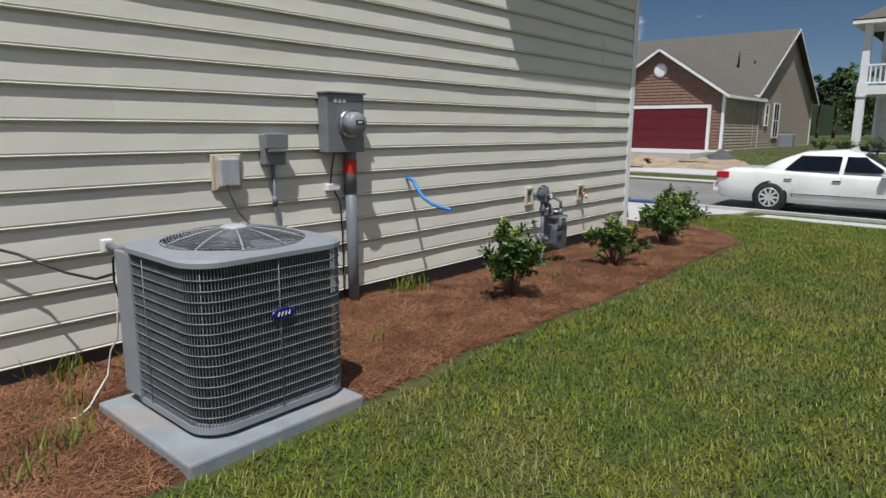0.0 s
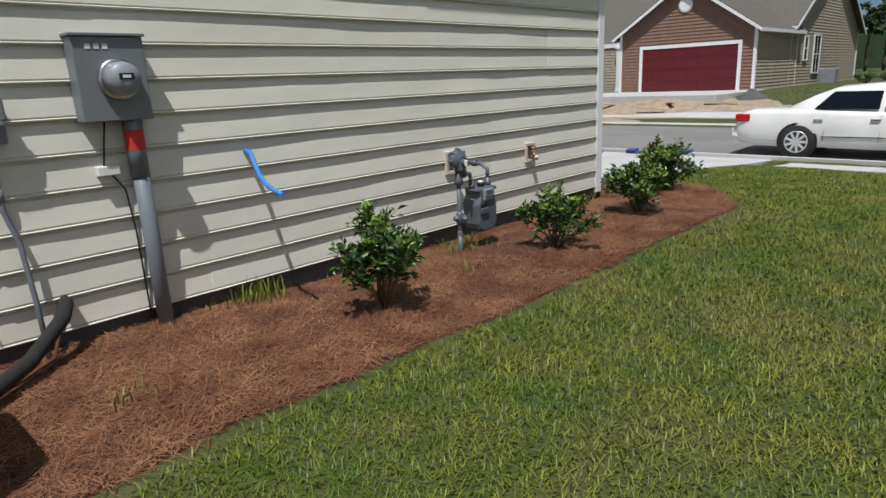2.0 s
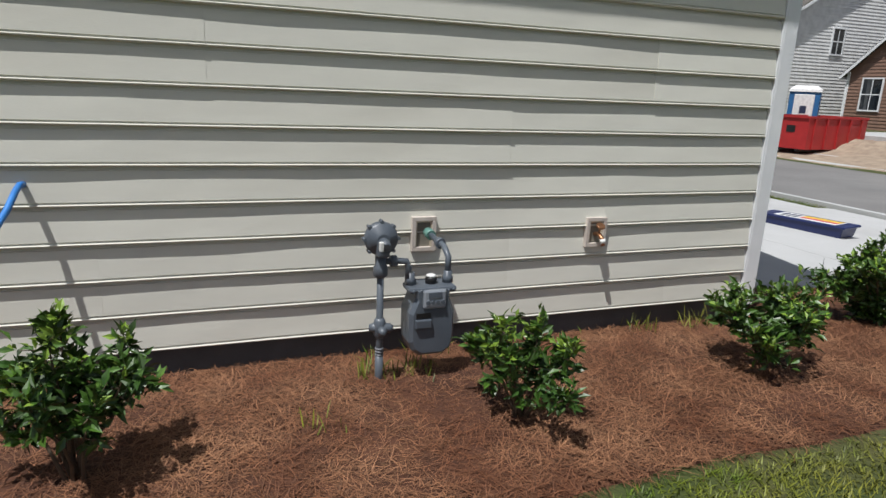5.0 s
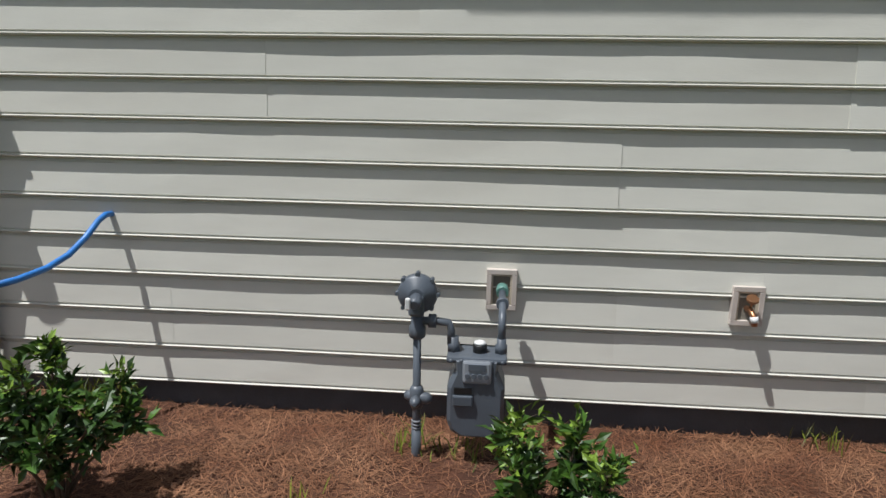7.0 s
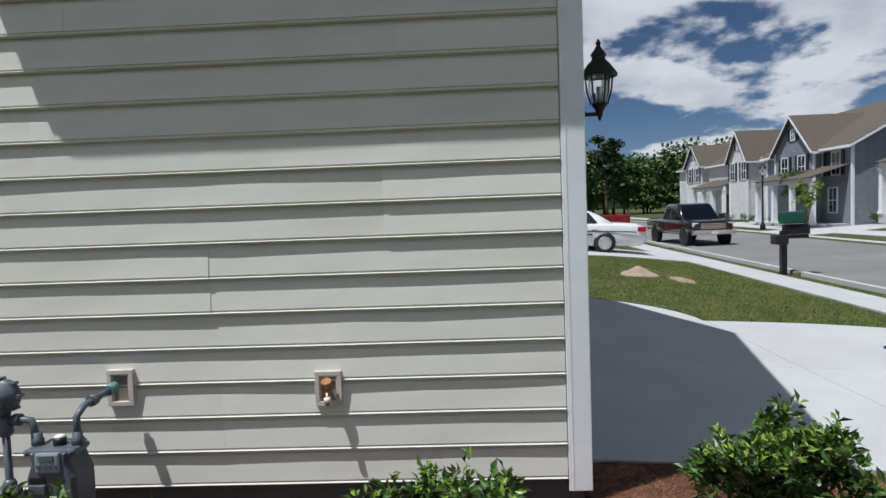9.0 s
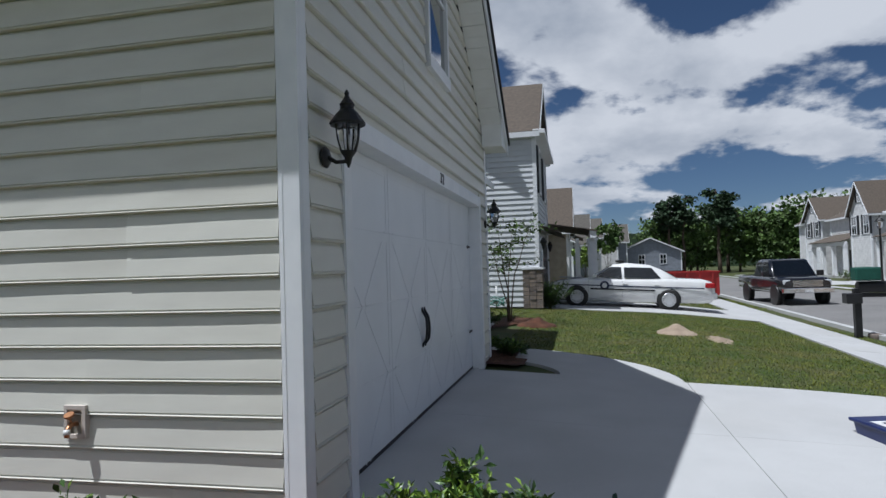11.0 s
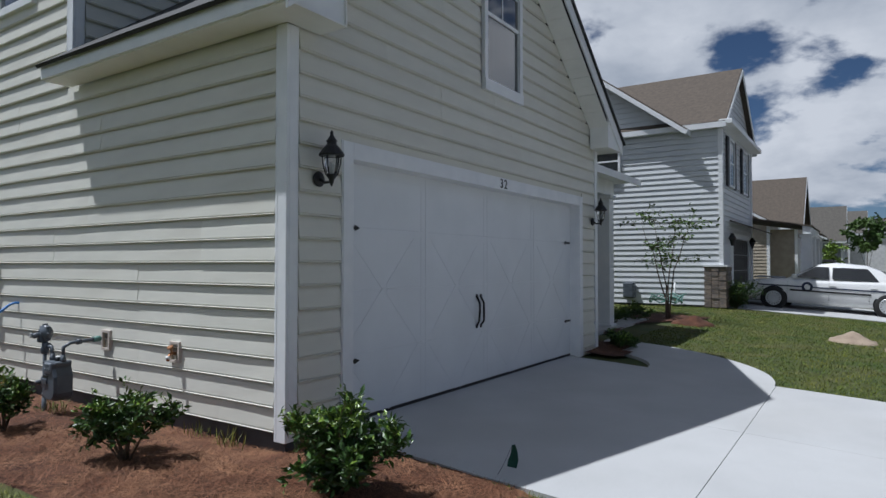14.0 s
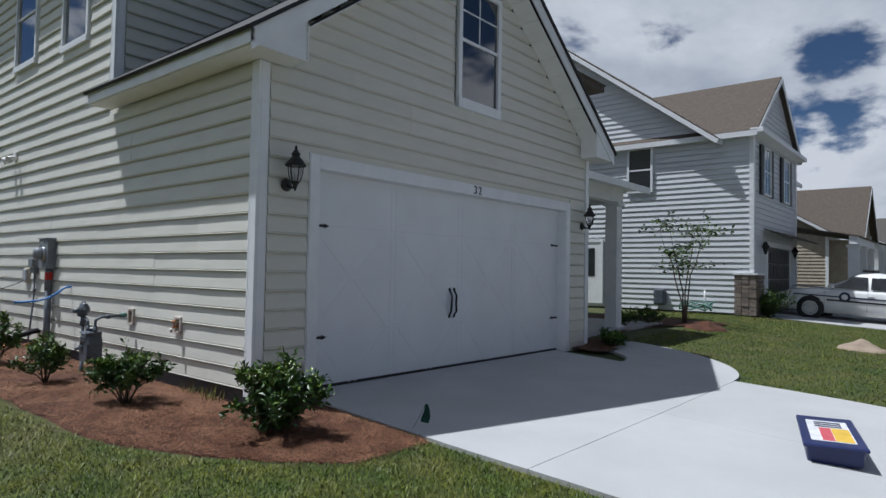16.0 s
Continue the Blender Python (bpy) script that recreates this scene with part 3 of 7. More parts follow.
# upper roof
bm = bmesh.new()
box(bm, -12.6, 0.4, BACK - 0.5, SETBACK + 0.4, TOP + 0.01, TOP + 0.2)
slab(bm, [(0.45, SETBACK + 0.45, TOP + 0.2), (0.45, BACK - 0.5, TOP + 0.2), (-6, -8.3, TOP + 3.6)], 0.05)
slab(bm, [(0.45, SETBACK + 0.45, TOP + 0.2), (-6, -8.3, TOP + 3.6), (-12.6, SETBACK + 0.45, TOP + 0.2)], 0.05)
slab(bm, [(-12.6, BACK - 0.5, TOP + 0.2), (-12.6, SETBACK + 0.45, TOP + 0.2), (-6, -8.3, TOP + 3.6)], 0.05)
slab(bm, [(0.45, BACK - 0.5, TOP + 0.2), (-12.6, BACK - 0.5, TOP + 0.2), (-6, -8.3, TOP + 3.6)], 0.05)
tagged(part("roof_main", bm, "shingle"), "brown shingle roof of the upper storey", "roof", kind="structure")


def window(name, label, at, w, h, sill=0.09, upper_grid=True, frame_mat="trim", depth=0.05, fw_=0.055):
    """A sash window; at: pose of its lower left corner, x across, y outwards, z up."""
    win = thing(name, label, "window", kind="structure", at=at)
    bm = bmesh.new()
    box(bm, 0, w, 0.0, depth, h - fw_, h)
    box(bm, 0, fw_, 0.0, depth, 0, h - fw_ - 0.001)
    box(bm, w - fw_, w, 0.0, depth, 0, h - fw_ - 0.001)
    part("window_frame", bm, frame_mat, win)
    quick("window_sill", frame_mat, win, "", box, 0, w, 0.0, depth + 0.012, -sill, -0.001, 0.004)
    quick("meeting_rail", frame_mat, win, "", box, fw_ + 0.001, w - fw_ - 0.001, 0.004, depth * 0.6, h * 0.5 - 0.02, h * 0.5 + 0.02)
    quick("pane", "glass", win, "", box, fw_ + 0.001, w - fw_ - 0.001, 0.006, 0.012, 0.001, h * 0.5 - 0.021)
    quick("pane", "glass", win, "", box, fw_ + 0.001, w - fw_ - 0.001, 0.006, 0.016, h * 0.5 + 0.021, h - fw_ - 0.001)
    if upper_grid:
        bm = bmesh.new()
        box(bm, w / 2 - 0.009, w / 2 + 0.009, 0.017, 0.021, h * 0.5 + 0.021, h - fw_ - 0.002)
        box(bm, fw_ + 0.002, w - fw_ - 0.002, 0.022, 0.025, h * 0.75 - 0.01, h * 0.75 + 0.01)
        part("glazing_bars", bm, frame_mat, win)
    return win


FRONTWARD = Matrix(((-1, 0, 0, 0), (0, 1, 0, 0), (0, 0, 1, 0), (0, 0, 0, 1)))
SIDEWARD = Matrix(((0, 1, 0, 0), (1, 0, 0, 0), (0, 0, 1, 0), (0, 0, 0, 1)))
window("window_1", "white sash window in the garage gable", Matrix.Translation((GW[1], -0.002, GW[2])) @ FRONTWARD, GW[1] - GW[0], GW[3] - GW[2], sill=0.13, fw_=0.07)
for n, (y0, y1, z0, z1) in enumerate(WINS):
    window("window_%d" % (n + 2), "white sash window high in the side wall", Matrix.Translation((-0.002, y0, z0)) @ SIDEWARD, y1 - y0, z1 - z0, upper_grid=False)

# garage door with its casing
casing = bmesh.new()
box(casing, DX1 - 0.001, DX1 + 0.12, -0.19, 0.03, 0.03, DZ + 0.14, 0.004)
box(casing, DX0 - 0.12, DX0 + 0.001, -0.19, 0.03, 0.03, DZ + 0.14, 0.004)
box(casing, DX0 + 0.002, DX1 - 0.002, -0.19, 0.0295, DZ, DZ + 0.139, 0.004)
box(casing, DX1 + 0.121, DX1 + 0.130, -0.01, 0.022, 0.1, DZ + 0.145)
tagged(part("trim", casing, "trim"), "white casing boards round the garage door", "trim", kind="structure")
door = thing("door_1", "closed white carriage-style double garage door", "garage door", kind="structure", at=pose(0, -0.15, 0))
DB = 0.075
sec = (DZ - DB) / 4
ww = DX1 - DX0 - 0.006
for i in range(4):
    bm = bmesh.new()
    z0 = DB + i * sec
    box(bm, DX0 + 0.003, DX1 - 0.003, -0.02, 0.02, z0 + 0.0004, z0 + sec - 0.0004, 0.0012)
    for j in range(4):
        xa = DX0 + 0.003 + ww * j / 4
        xb = xa + ww / 4
        t = 0.0226
        s = 0.075
        box(bm, xa + 0.004, xa + s, 0.021, t, z0 + 0.006, z0 + sec - 0.006)
        box(bm, xb - s, xb - 0.004, 0.021, t, z0 + 0.006, z0 + sec - 0.006)
        if i in (0, 3):
            zz0 = z0 + 0.006 if i == 0 else z0 + sec - 0.09
            box(bm, xa + s + 0.001, xb - s - 0.001, 0.021, t, zz0, zz0 + 0.084)
        if i == 2:
            box(bm, xa + s + 0.001, xb - s - 0.001, 0.021, t, z0 + sec - 0.075, z0 + sec - 0.006)
        if i < 3:
            lo, hi = z0 + 0.01, z0 + sec - 0.01
            d = 1 if i % 2 else -1
            mid = (xa + xb) / 2
            wx = (xb - xa) / 2 - s
            beam(bm, (mid - wx * 0.98, 0.0216, lo if d > 0 else hi), (mid - 0.02, 0.0216, hi if d > 0 else lo), 0.0022, 0.07, up=(0.35, 0, 1))
            beam(bm, (mid + wx * 0.98, 0.0216, lo if d > 0 else hi), (mid + 0.02, 0.0216, hi if d > 0 else lo), 0.0022, 0.07, up=(-0.35, 0, 1))
    part("panel", bm, "garage", door)
quick("bottom_seal", "black", door, "black rubber bottom seal", box, DX0 + 0.003, DX1 - 0.003, -0.018, 0.022, 0.045, DB)
for zz_ in (0.56, 1.70):
    for x, s in ((DX1 - 0.02, -1), (DX0 + 0.02, 1)):
        bm = bmesh.new()
        beam(bm, (x, 0.03, zz_), (x + s * 0.17, 0.03, zz_), 0.008, 0.028)
        slab(bm, [(x + s * 0.165, 0.027, zz_ - 0.025), (x + s * 0.23, 0.027, zz_), (x + s * 0.165, 0.027, zz_ + 0.025)], 0.007 * -s)
        part("strap_hinge", bm, "lantern", door, "black strap hinge")
for s in (-1, 1):
    bm = bmesh.new()
    xh = -2.99 + s * 0.045
    tube(bm, [(xh, 0.026, 0.70), (xh + 0.01 * s, 0.06, 0.75), (xh + 0.018, 0.075, 0.85), (xh - 0.008, 0.06, 0.95), (xh, 0.026, 1.02)], [0.012, 0.012, 0.014, 0.012, 0.012], 8)
    lathe(bm, [(0.022, 0), (0.02, 0.008), (0.005, 0.01)], (xh, 0.022, 0.69), (0, 1, 0), 10)
    lathe(bm, [(0.022, 0), (0.02, 0.008), (0.005, 0.01)], (xh, 0.022, 1.03), (0, 1, 0), 10)
    part("handle", bm, "lantern", door, "black curved pull handle")
# garage floor sill and an inner blind wall that keeps the garage dark
tagged(quick("floor", "concrete", None, "", box, DX0, DX1, -0.8, -0.051, -0.1, 0.045), "concrete garage sill under the door", "floor", kind="structure")

# front porch beside the garage
bm = bmesh.new()
box(bm, -9.5, GX - 0.03, -0.95, -0.75, 2.78, 3.10)
box(bm, -9.5, -9.3, SETBACK, -0.951, 2.78, 3.10)
t = tagged(part("porch_beam", bm, "trim"), "white porch beam", "beam", kind="structure")
bm = bmesh.new()
slab(bm, [(-9.95, -0.35, 3.12), (GX - 0.03, -0.35, 3.12), (GX - 0.03, SETBACK, 3.75), (-9.95, SETBACK, 3.75)], 0.05)
tagged(part("roof_porch", bm, "drip"), "dark shingle porch roof", "roof", kind="structure")
bm = bmesh.new()
box(bm, -9.95, GX - 0.37, -0.352, -0.33, 3.0, 3.13)
box(bm, -9.95, GX - 0.37, SETBACK, -0.353, 3.08, 3.1)
tagged(part("trim", bm, "trim"), "white porch fascia", "trim", kind="structure")
col = thing("porch_column", "square white porch column", "column", kind="structure")
quick("shaft", "trim", col, "", box, -9.40, -9.14, -0.98, -0.72, 0.2, 2.70, 0.008)
quick("base", "trim", col, "", box, -9.44, -9.10, -1.02, -0.68, 0.1, 0.199, 0.008)
quick("capital", "trim", col, "", box, -9.44, -9.10, -1.02, -0.68, 2.701, 2.779, 0.008)
tagged(quick("floor_porch", "concrete", None, "", box, -11.4, GX - 0.03, SETBACK, -0.6, -0.1, 0.16), "concrete porch floor", "floor", kind="structure")


# ---- things on and by the side wall ----
# air conditioner
AX0, AX1, AY0, AY1, AZ0, AZ1 = 0.72, 1.43, -6.78, -6.005, 0.128, 0.865
pad = tagged(quick("equipment_pad", "pad", None, "", box, 0.66, 1.52, -6.90, -6.01, -0.05, 0.107, 0.012), "grey concrete pad under the air conditioner", "equipment pad")


def round_square(x0, x1, y0, y1, r, n=7):
    pts = []
    for cx, cy, a0 in ((x1 - r, y1 - r, 0), (x0 + r, y1 - r, 90), (x0 + r, y0 + r, 180), (x1 - r, y0 + r, 270)):
        for k in range(n):
            a = radians(a0 + 90 * k / (n - 1))
            pts.append((cx + r * math.cos(a), cy + r * math.sin(a)))
    return pts


def loop_wall(bm, rings):
    """Skin through rings of points of one count, closed round."""
    vs = [[bm.verts.new(p) for p in ring] for ring in rings]
    for a, b in zip(vs, vs[1:]):
        for k in range(len(a)):
            bm.faces.new((a[k], a[(k + 1) % len(a)], b[(k + 1) % len(a)], b[k]))
    return vs


ac = thing("air_conditioner", "grey square outdoor air conditioner with wire guard", "air conditioner")
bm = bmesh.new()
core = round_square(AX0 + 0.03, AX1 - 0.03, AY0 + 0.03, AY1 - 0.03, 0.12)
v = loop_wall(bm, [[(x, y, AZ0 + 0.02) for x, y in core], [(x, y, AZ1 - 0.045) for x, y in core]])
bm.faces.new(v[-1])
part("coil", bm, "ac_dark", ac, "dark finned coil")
bm = bmesh.new()
loop_wall(bm, [[(x, y, AZ0) for x, y in core], [(x, y, AZ0) for x, y in round_square(AX0, AX1, AY0, AY1, 0.14)], [(x, y, AZ0 + 0.03) for x, y in round_square(AX0, AX1, AY0, AY1, 0.14)], [(x, y, AZ0 + 0.034) for x, y in core]])
part("base_pan", bm, "ac_metal", ac)
for x, y in ((AX0 + 0.12, AY0 + 0.12), (AX1 - 0.12, AY0 + 0.12), (AX0 + 0.12, AY1 - 0.12), (AX1 - 0.12, AY1 - 0.12)):
    quick("foot", "black", ac, "black rubber foot", box, x - 0.05, x + 0.05, y - 0.05, y + 0.05, 0.106, AZ0 + 0.001, 0.004)
bm = bmesh.new()
lid = round_square(AX0 - 0.012, AX1 + 0.012, AY0 - 0.012, AY1 + 0.012, 0.15)
fx, fy, fr = (AX0 + AX1) / 2, (AY0 + AY1) / 2, 0.32
hole = []
for k, (x, y) in enumerate(lid):
    a = math.atan2(y - fy, x - fx)
    hole.append((fx + fr * math.cos(a), fy + fr * math.sin(a)))
inset = [(fx + (x - fx) * 0.965, fy + (y - fy) * 0.965) for x, y in lid]
loop_wall(bm, [[(x, y, AZ1 - 0.036) for x, y in inset], [(x, y, AZ1 - 0.033) for x, y in lid], [(x, y, AZ1 - 0.012) for x, y in lid], [(x, y, AZ1) for x, y in inset], [(x, y, AZ1 + 0.008) for x, y in hole], [(x, y, AZ1 - 0.05) for x, y in hole]])
part("top_cover", bm, "ac_metal", ac)
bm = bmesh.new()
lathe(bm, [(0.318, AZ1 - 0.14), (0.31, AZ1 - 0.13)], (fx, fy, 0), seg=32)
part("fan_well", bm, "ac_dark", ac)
def guard_z(r):
    return AZ1 + 0.008 + 0.055 * max(0.0, math.cos(r / 0.32 * math.pi / 2)) ** 0.8


for i in range(1, 21):
    r = 0.055 + (0.32 - 0.055) * i / 20
    quick("guard_ring", "ac_wire", ac, "", tube, [(fx + r * math.cos(a), fy + r * math.sin(a), guard_z(r)) for a in (2 * math.pi * k / 36 for k in range(37))], 0.0026, 4, False)
for k in range(10):
    a = 2 * math.pi * k / 10 + 0.2
    quick("guard_spoke", "ac_spoke", ac, "pale grey guard spoke", tube, [(fx + r * math.cos(a), fy + r * math.sin(a), guard_z(r) - 0.002) for r in (0.05, 0.12, 0.19, 0.26, 0.32)], 0.0042, 5)
bm = bmesh.new()
lathe(bm, [(0.062, AZ1 + 0.048), (0.065, AZ1 + 0.062), (0.045, AZ1 + 0.070), (0.01, AZ1 + 0.072)], (fx, fy, 0), seg=24)
part("guard_cap", bm, "ac_spoke", ac, "pale round guard cap")
for k in range(3):
    bm = bmesh.new()
    a0 = 2 * math.pi * k / 3
    for i in range(6):
        a, b = a0 + i * 0.16, a0 + (i + 1) * 0.16
        vs = [bm.verts.new((fx + r * math.cos(t), fy + r * math.sin(t), AZ1 - 0.09 + 0.09 * (t - a0))) for r, t in ((0.05, a), (0.27, a), (0.27, b), (0.05, b))]
        bm.faces.new(vs)
    bmesh.ops.remove_doubles(bm, verts=bm.verts[:], dist=0.0005)
    bmesh.ops.solidify(bm, geom=bm.faces[:], thickness=0.003)
    part("fan_blade", bm, "ac_metal", ac)
# upright louvre wires and cross wires
bm = bmesh.new()
path_pts = round_square(AX0 + 0.004, AX1 - 0.004, AY0 + 0.004, AY1 - 0.004, 0.13, 9)
path_pts.append(path_pts[0])
dist, n_up = 0.0, 0
for (xa, ya), (xb, yb) in zip(path_pts, path_pts[1:]):
    L = math.hypot(xb - xa, yb - ya)
    while n_up * 0.0135 < dist + L:
        f = (n_up * 0.0135 - dist) / L
        x, y = xa + (xb - xa) * f, ya + (yb - ya) * f
        tube(bm, [(x, y, AZ0 + 0.03), (x, y, AZ1 - 0.04)], 0.0026, 3, False)
        n_up += 1
    dist += L
tagged(part("coil", bm, "fin", ac), kind="stuff")
for i in range(14):
    z = AZ0 + 0.075 + i * 0.0445
    bm = bmesh.new()
    tube(bm, [(fx + (x - fx) * 1.012, fy + (y - fy) * 1.012, z) for x, y in path_pts], 0.0028, 5, False)
    part("guard_wire", bm, "ac_wire", ac)
for x, y in ((AX1 + 0.004, -6.405), (AX1 - 0.041, AY0 + 0.041), (0.98, AY0 - 0.004), (AX1 - 0.041, AY1 - 0.041)):
    quick("guard_post", "ac_wire", ac, "", tube, [(x, y, AZ0 + 0.03), (x, y, AZ1 - 0.04)], 0.0022, 6)
quick("service_panel", "ac_metal", ac, "plain grey service panel", box, AX0 + 0.0, AX0 + 0.15, AY0 - 0.012, AY0 + 0.06, AZ0 + 0.03, AZ1 - 0.036, 0.006)
quick("label_plate", "paper_white", ac, "pale rating label", box, AX1 - 0.19, AX1 - 0.16, AY1 - 0.004, AY1 + 0.006, 0.45, 0.80)
bm = bmesh.new()
q = lathe(bm, [(0.062, 0.0), (0.062, 0.006), (0.054, 0.008)], (0, 0, 0), (1, 0, 0), 28)
for vv in bm.verts:
    vv.co.z *= 0.42
    vv.co += Vector((AX1 + 0.006, -6.393, 0.585))
part("badge", bm, "logo_blue", ac, "blue oval maker's badge")
bm = bmesh.new()
for s in range(4):
    beam(bm, (AX1 + 0.0152, -6.423 + s * 0.018, 0.577), (AX1 + 0.0152, -6.416 + s * 0.018, 0.595), 0.002, 0.006, up=(0, 1, 0))
part("badge_mark", bm, "paper_white", ac, "pale strokes on the badge")
# whip and fittings
pipe = thing("refrigerant_line", "black insulated refrigerant line into the wall", "pipe")
quick("insulation", "rubber", pipe, "", tube, [(0.0, -5.28, 0.31), (0.06, -5.29, 0.31), (0.16, -5.34, 0.27), (0.36, -5.55, 0.17), (0.55, -5.78, 0.13), (0.68, -5.96, 0.20)], 0.036, 12)
quick("copper_pipe", "copper", pipe, "bare copper line", tube, [(0.02, -5.33, 0.17), (0.2, -5.42, 0.09), (0.45, -5.72, 0.09), (0.67, -6.02, 0.24)], 0.009, 8)
valve = thing("service_valve", "red-capped copper service valves by the pad", "valve")
quick("body", "copper", valve, "", tube, [(0.5, -5.80, 0.03), (0.5, -5.80, 0.2)], 0.012, 8)
quick("cap", "red", valve, "", tube, [(0.5, -5.80, 0.2), (0.49, -5.80, 0.27)], 0.018, 8)
quick("cap", "red", valve, "", tube, [(0.45, -5.84, 0.18), (0.44, -5.84, 0.25)], 0.018, 8)
cable = tagged(quick("power_cable", "black", None, "", tube, [(0.02, -7.5, 0.98), (0.03, -7.25, 0.86), (0.1, -7.0, 0.75), (0.3, -6.86, 0.665), (0.5, -6.8, 0.655), (0.64, -6.76, 0.70)], 0.007, 8), "black cable sagging from the wall to the air conditioner", "cable")
wire = tagged(quick("thin_wire", "white_plastic", None, "", tube, [(0.70, -6.775, 0.80), (0.69, -6.785, 0.55), (0.67, -6.79, 0.40), (0.60, -6.80, 0.32), (0.59, -6.82, 0.2), (0.64, -6.93, 0.09), (0.68, -7.0, 0.07), (0.62, -7.06, 0.065)], 0.004, 6), "thin pale wire hanging down beside the unit", "wire")
tap = thing("unit_disconnect", "white plug clipped to the unit's corner", "plug")
quick("plug", "white_plastic", tap, "", box, 0.585, 0.625, -6.80, -6.75, 0.80, 0.86, 0.006)
quick("clip", "ac_wire", tap, "", tube, [(0.62, -6.775, 0.83), (0.72, -6.77, 0.825), (0.78, -6.755, 0.84)], 0.016, 8)
quick("cord", "black", tap, "", tube, [(0.74, -6.77, 0.835), (0.70, -6.79, 0.78), (0.69, -6.79, 0.68), (0.70, -6.78, 0.60)], 0.006, 6)

# meter box and conduit
mb = thing("meter_box", "grey electric meter box with a round glass meter", "electric meter")
quick("enclosure", "meter_grey", mb, "", box, 0.0, 0.125, -5.07, -4.73, 1.20, 1.61, 0.006)
quick("lid", "meter_grey", mb, "", box, -0.002, 0.14, -5.08, -4.72, 1.611, 1.625, 0.003)
bm = bmesh.new()
lathe(bm, [(0.098, 0.0), (0.102, 0.012), (0.098, 0.03), (0.088, 0.034)], (0.124, -4.88, 1.405), (1, 0, 0), 32)
part("meter_ring", bm, "steel", mb, "bright steel meter ring")
bm = bmesh.new()
lathe(bm, [(0.083, 0.0), (0.081, 0.06), (0.072, 0.085), (0.02, 0.092)], (0.155, -4.88, 1.405), (1, 0, 0), 32)
part("meter_face", bm, "ac_metal", mb, "grey meter face")
quick("display", "black", mb, "", box, 0.246, 0.25, -4.915, -4.845, 1.40, 1.43)
quick("display", "white_plastic", mb, "", box, 0.2475, 0.2515, -4.90, -4.86, 1.408, 1.422)
bm = bmesh.new()
for k in range(3):
    box(bm, 0.1255, 0.1275, -5.01 + k * 0.04, -4.985 + k * 0.04, 1.55, 1.575)
part("mark", bm, "paper_white", mb, "small pale marks")
cond = thing("conduit", "grey plastic conduit from the meter box to the ground", "conduit")
quick("pipe", "pvc", cond, "", tube, [(0.075, -4.815, -0.05), (0.072, -4.82, 0.5), (0.07, -4.825, 1.05)], 0.042, 16)
quick("coupling", "pvc", cond, "", tube, [(0.07, -4.825, 0.90), (0.07, -4.825, 1.2)], 0.047, 16)
quick("tape", "red", cond, "red warning tape", tube, [(0.07, -4.825, 1.045), (0.07, -4.825, 1.15)], 0.0485, 16, False)
bx = thing("ground_terminal", "small white terminal box with a black cable", "terminal box")
quick("box", "white_plastic", bx, "", box, 0.02, 0.065, -5.03, -4.92, 0.925, 0.975, 0.005)
quick("cable", "black", bx, "", tube, [(0.04, -4.95, 1.2), (0.035, -4.97, 1.08), (0.04, -4.99, 0.97)], 0.005, 6)
quick("cable", "black", bx, "", tube, [(0.04, -4.96, 0.93), (0.035, -4.90, 0.84), (0.03, -4.88, 0.6), (0.03, -4.875, 0.05)], 0.005, 6)
db = thing("disconnect_box", "small grey disconnect box on the siding", "switch box")
quick("body", "meter_grey", db, "", box, 0.0, 0.075, -5.555, -5.39, 1.13, 1.33, 0.008)
quick("cover", "meter_grey", db, "", box, 0.076, 0.105, -5.56, -5.385, 1.235, 1.34, 0.01)
quick("lip", "steel", db, "pale worn lip", box, 0.076, 0.115, -5.54, -5.40, 1.215, 1.234, 0.004)
quick("pipe", "pvc", db, "", tube, [(0.04, -5.47, 1.13), (0.04, -5.465, 0.82), (0.06, -5.43, 0.66), (0.09, -5.42, 0.35), (0.12, -5.42, -0.02)], 0.013, 10)
quick("coupling", "pvc", db, "", tube, [(0.04, -5.467, 0.92), (0.04, -5.466, 0.86)], 0.018, 10)
oc = thing("outlet_cover", "beige mounting block with a weatherproof outlet cover", "outlet")
quick("mounting_block", "beige_plastic", oc, "", box, 0.0, 0.035, -5.91, -5.70, 0.98, 1.21, 0.008)
quick("cover", "ac_spoke", oc, "pale grey weatherproof cover", box, 0.036, 0.075, -5.875, -5.735, 1.005, 1.185, 0.012)
quick("cover_lip", "beige_plastic", oc, "", box, 0.0355, 0.048, -5.885, -5.725, 0.995, 1.195, 0.004)
quick("cord", "black", oc, "", tube, [(0.07, -5.83, 1.02), (0.12, -5.85, 0.98), (0.35, -5.93, 0.88), (0.6, -6.0, 0.83)], 0.006, 6)

hose = tagged(quick("water_hose", "blue_hose", None, "", tube, [(0.0, -4.17, 0.965), (0.05, -4.175, 0.968), (0.10, -4.18, 0.95), (0.17, -4.20, 0.885), (0.26, -4.225, 0.825), (0.37, -4.25, 0.79), (0.50, -4.28, 0.775), (0.62, -4.315, 0.772)], 0.014, 10), "bright blue plastic pipe stub sticking out of the siding", "pipe")

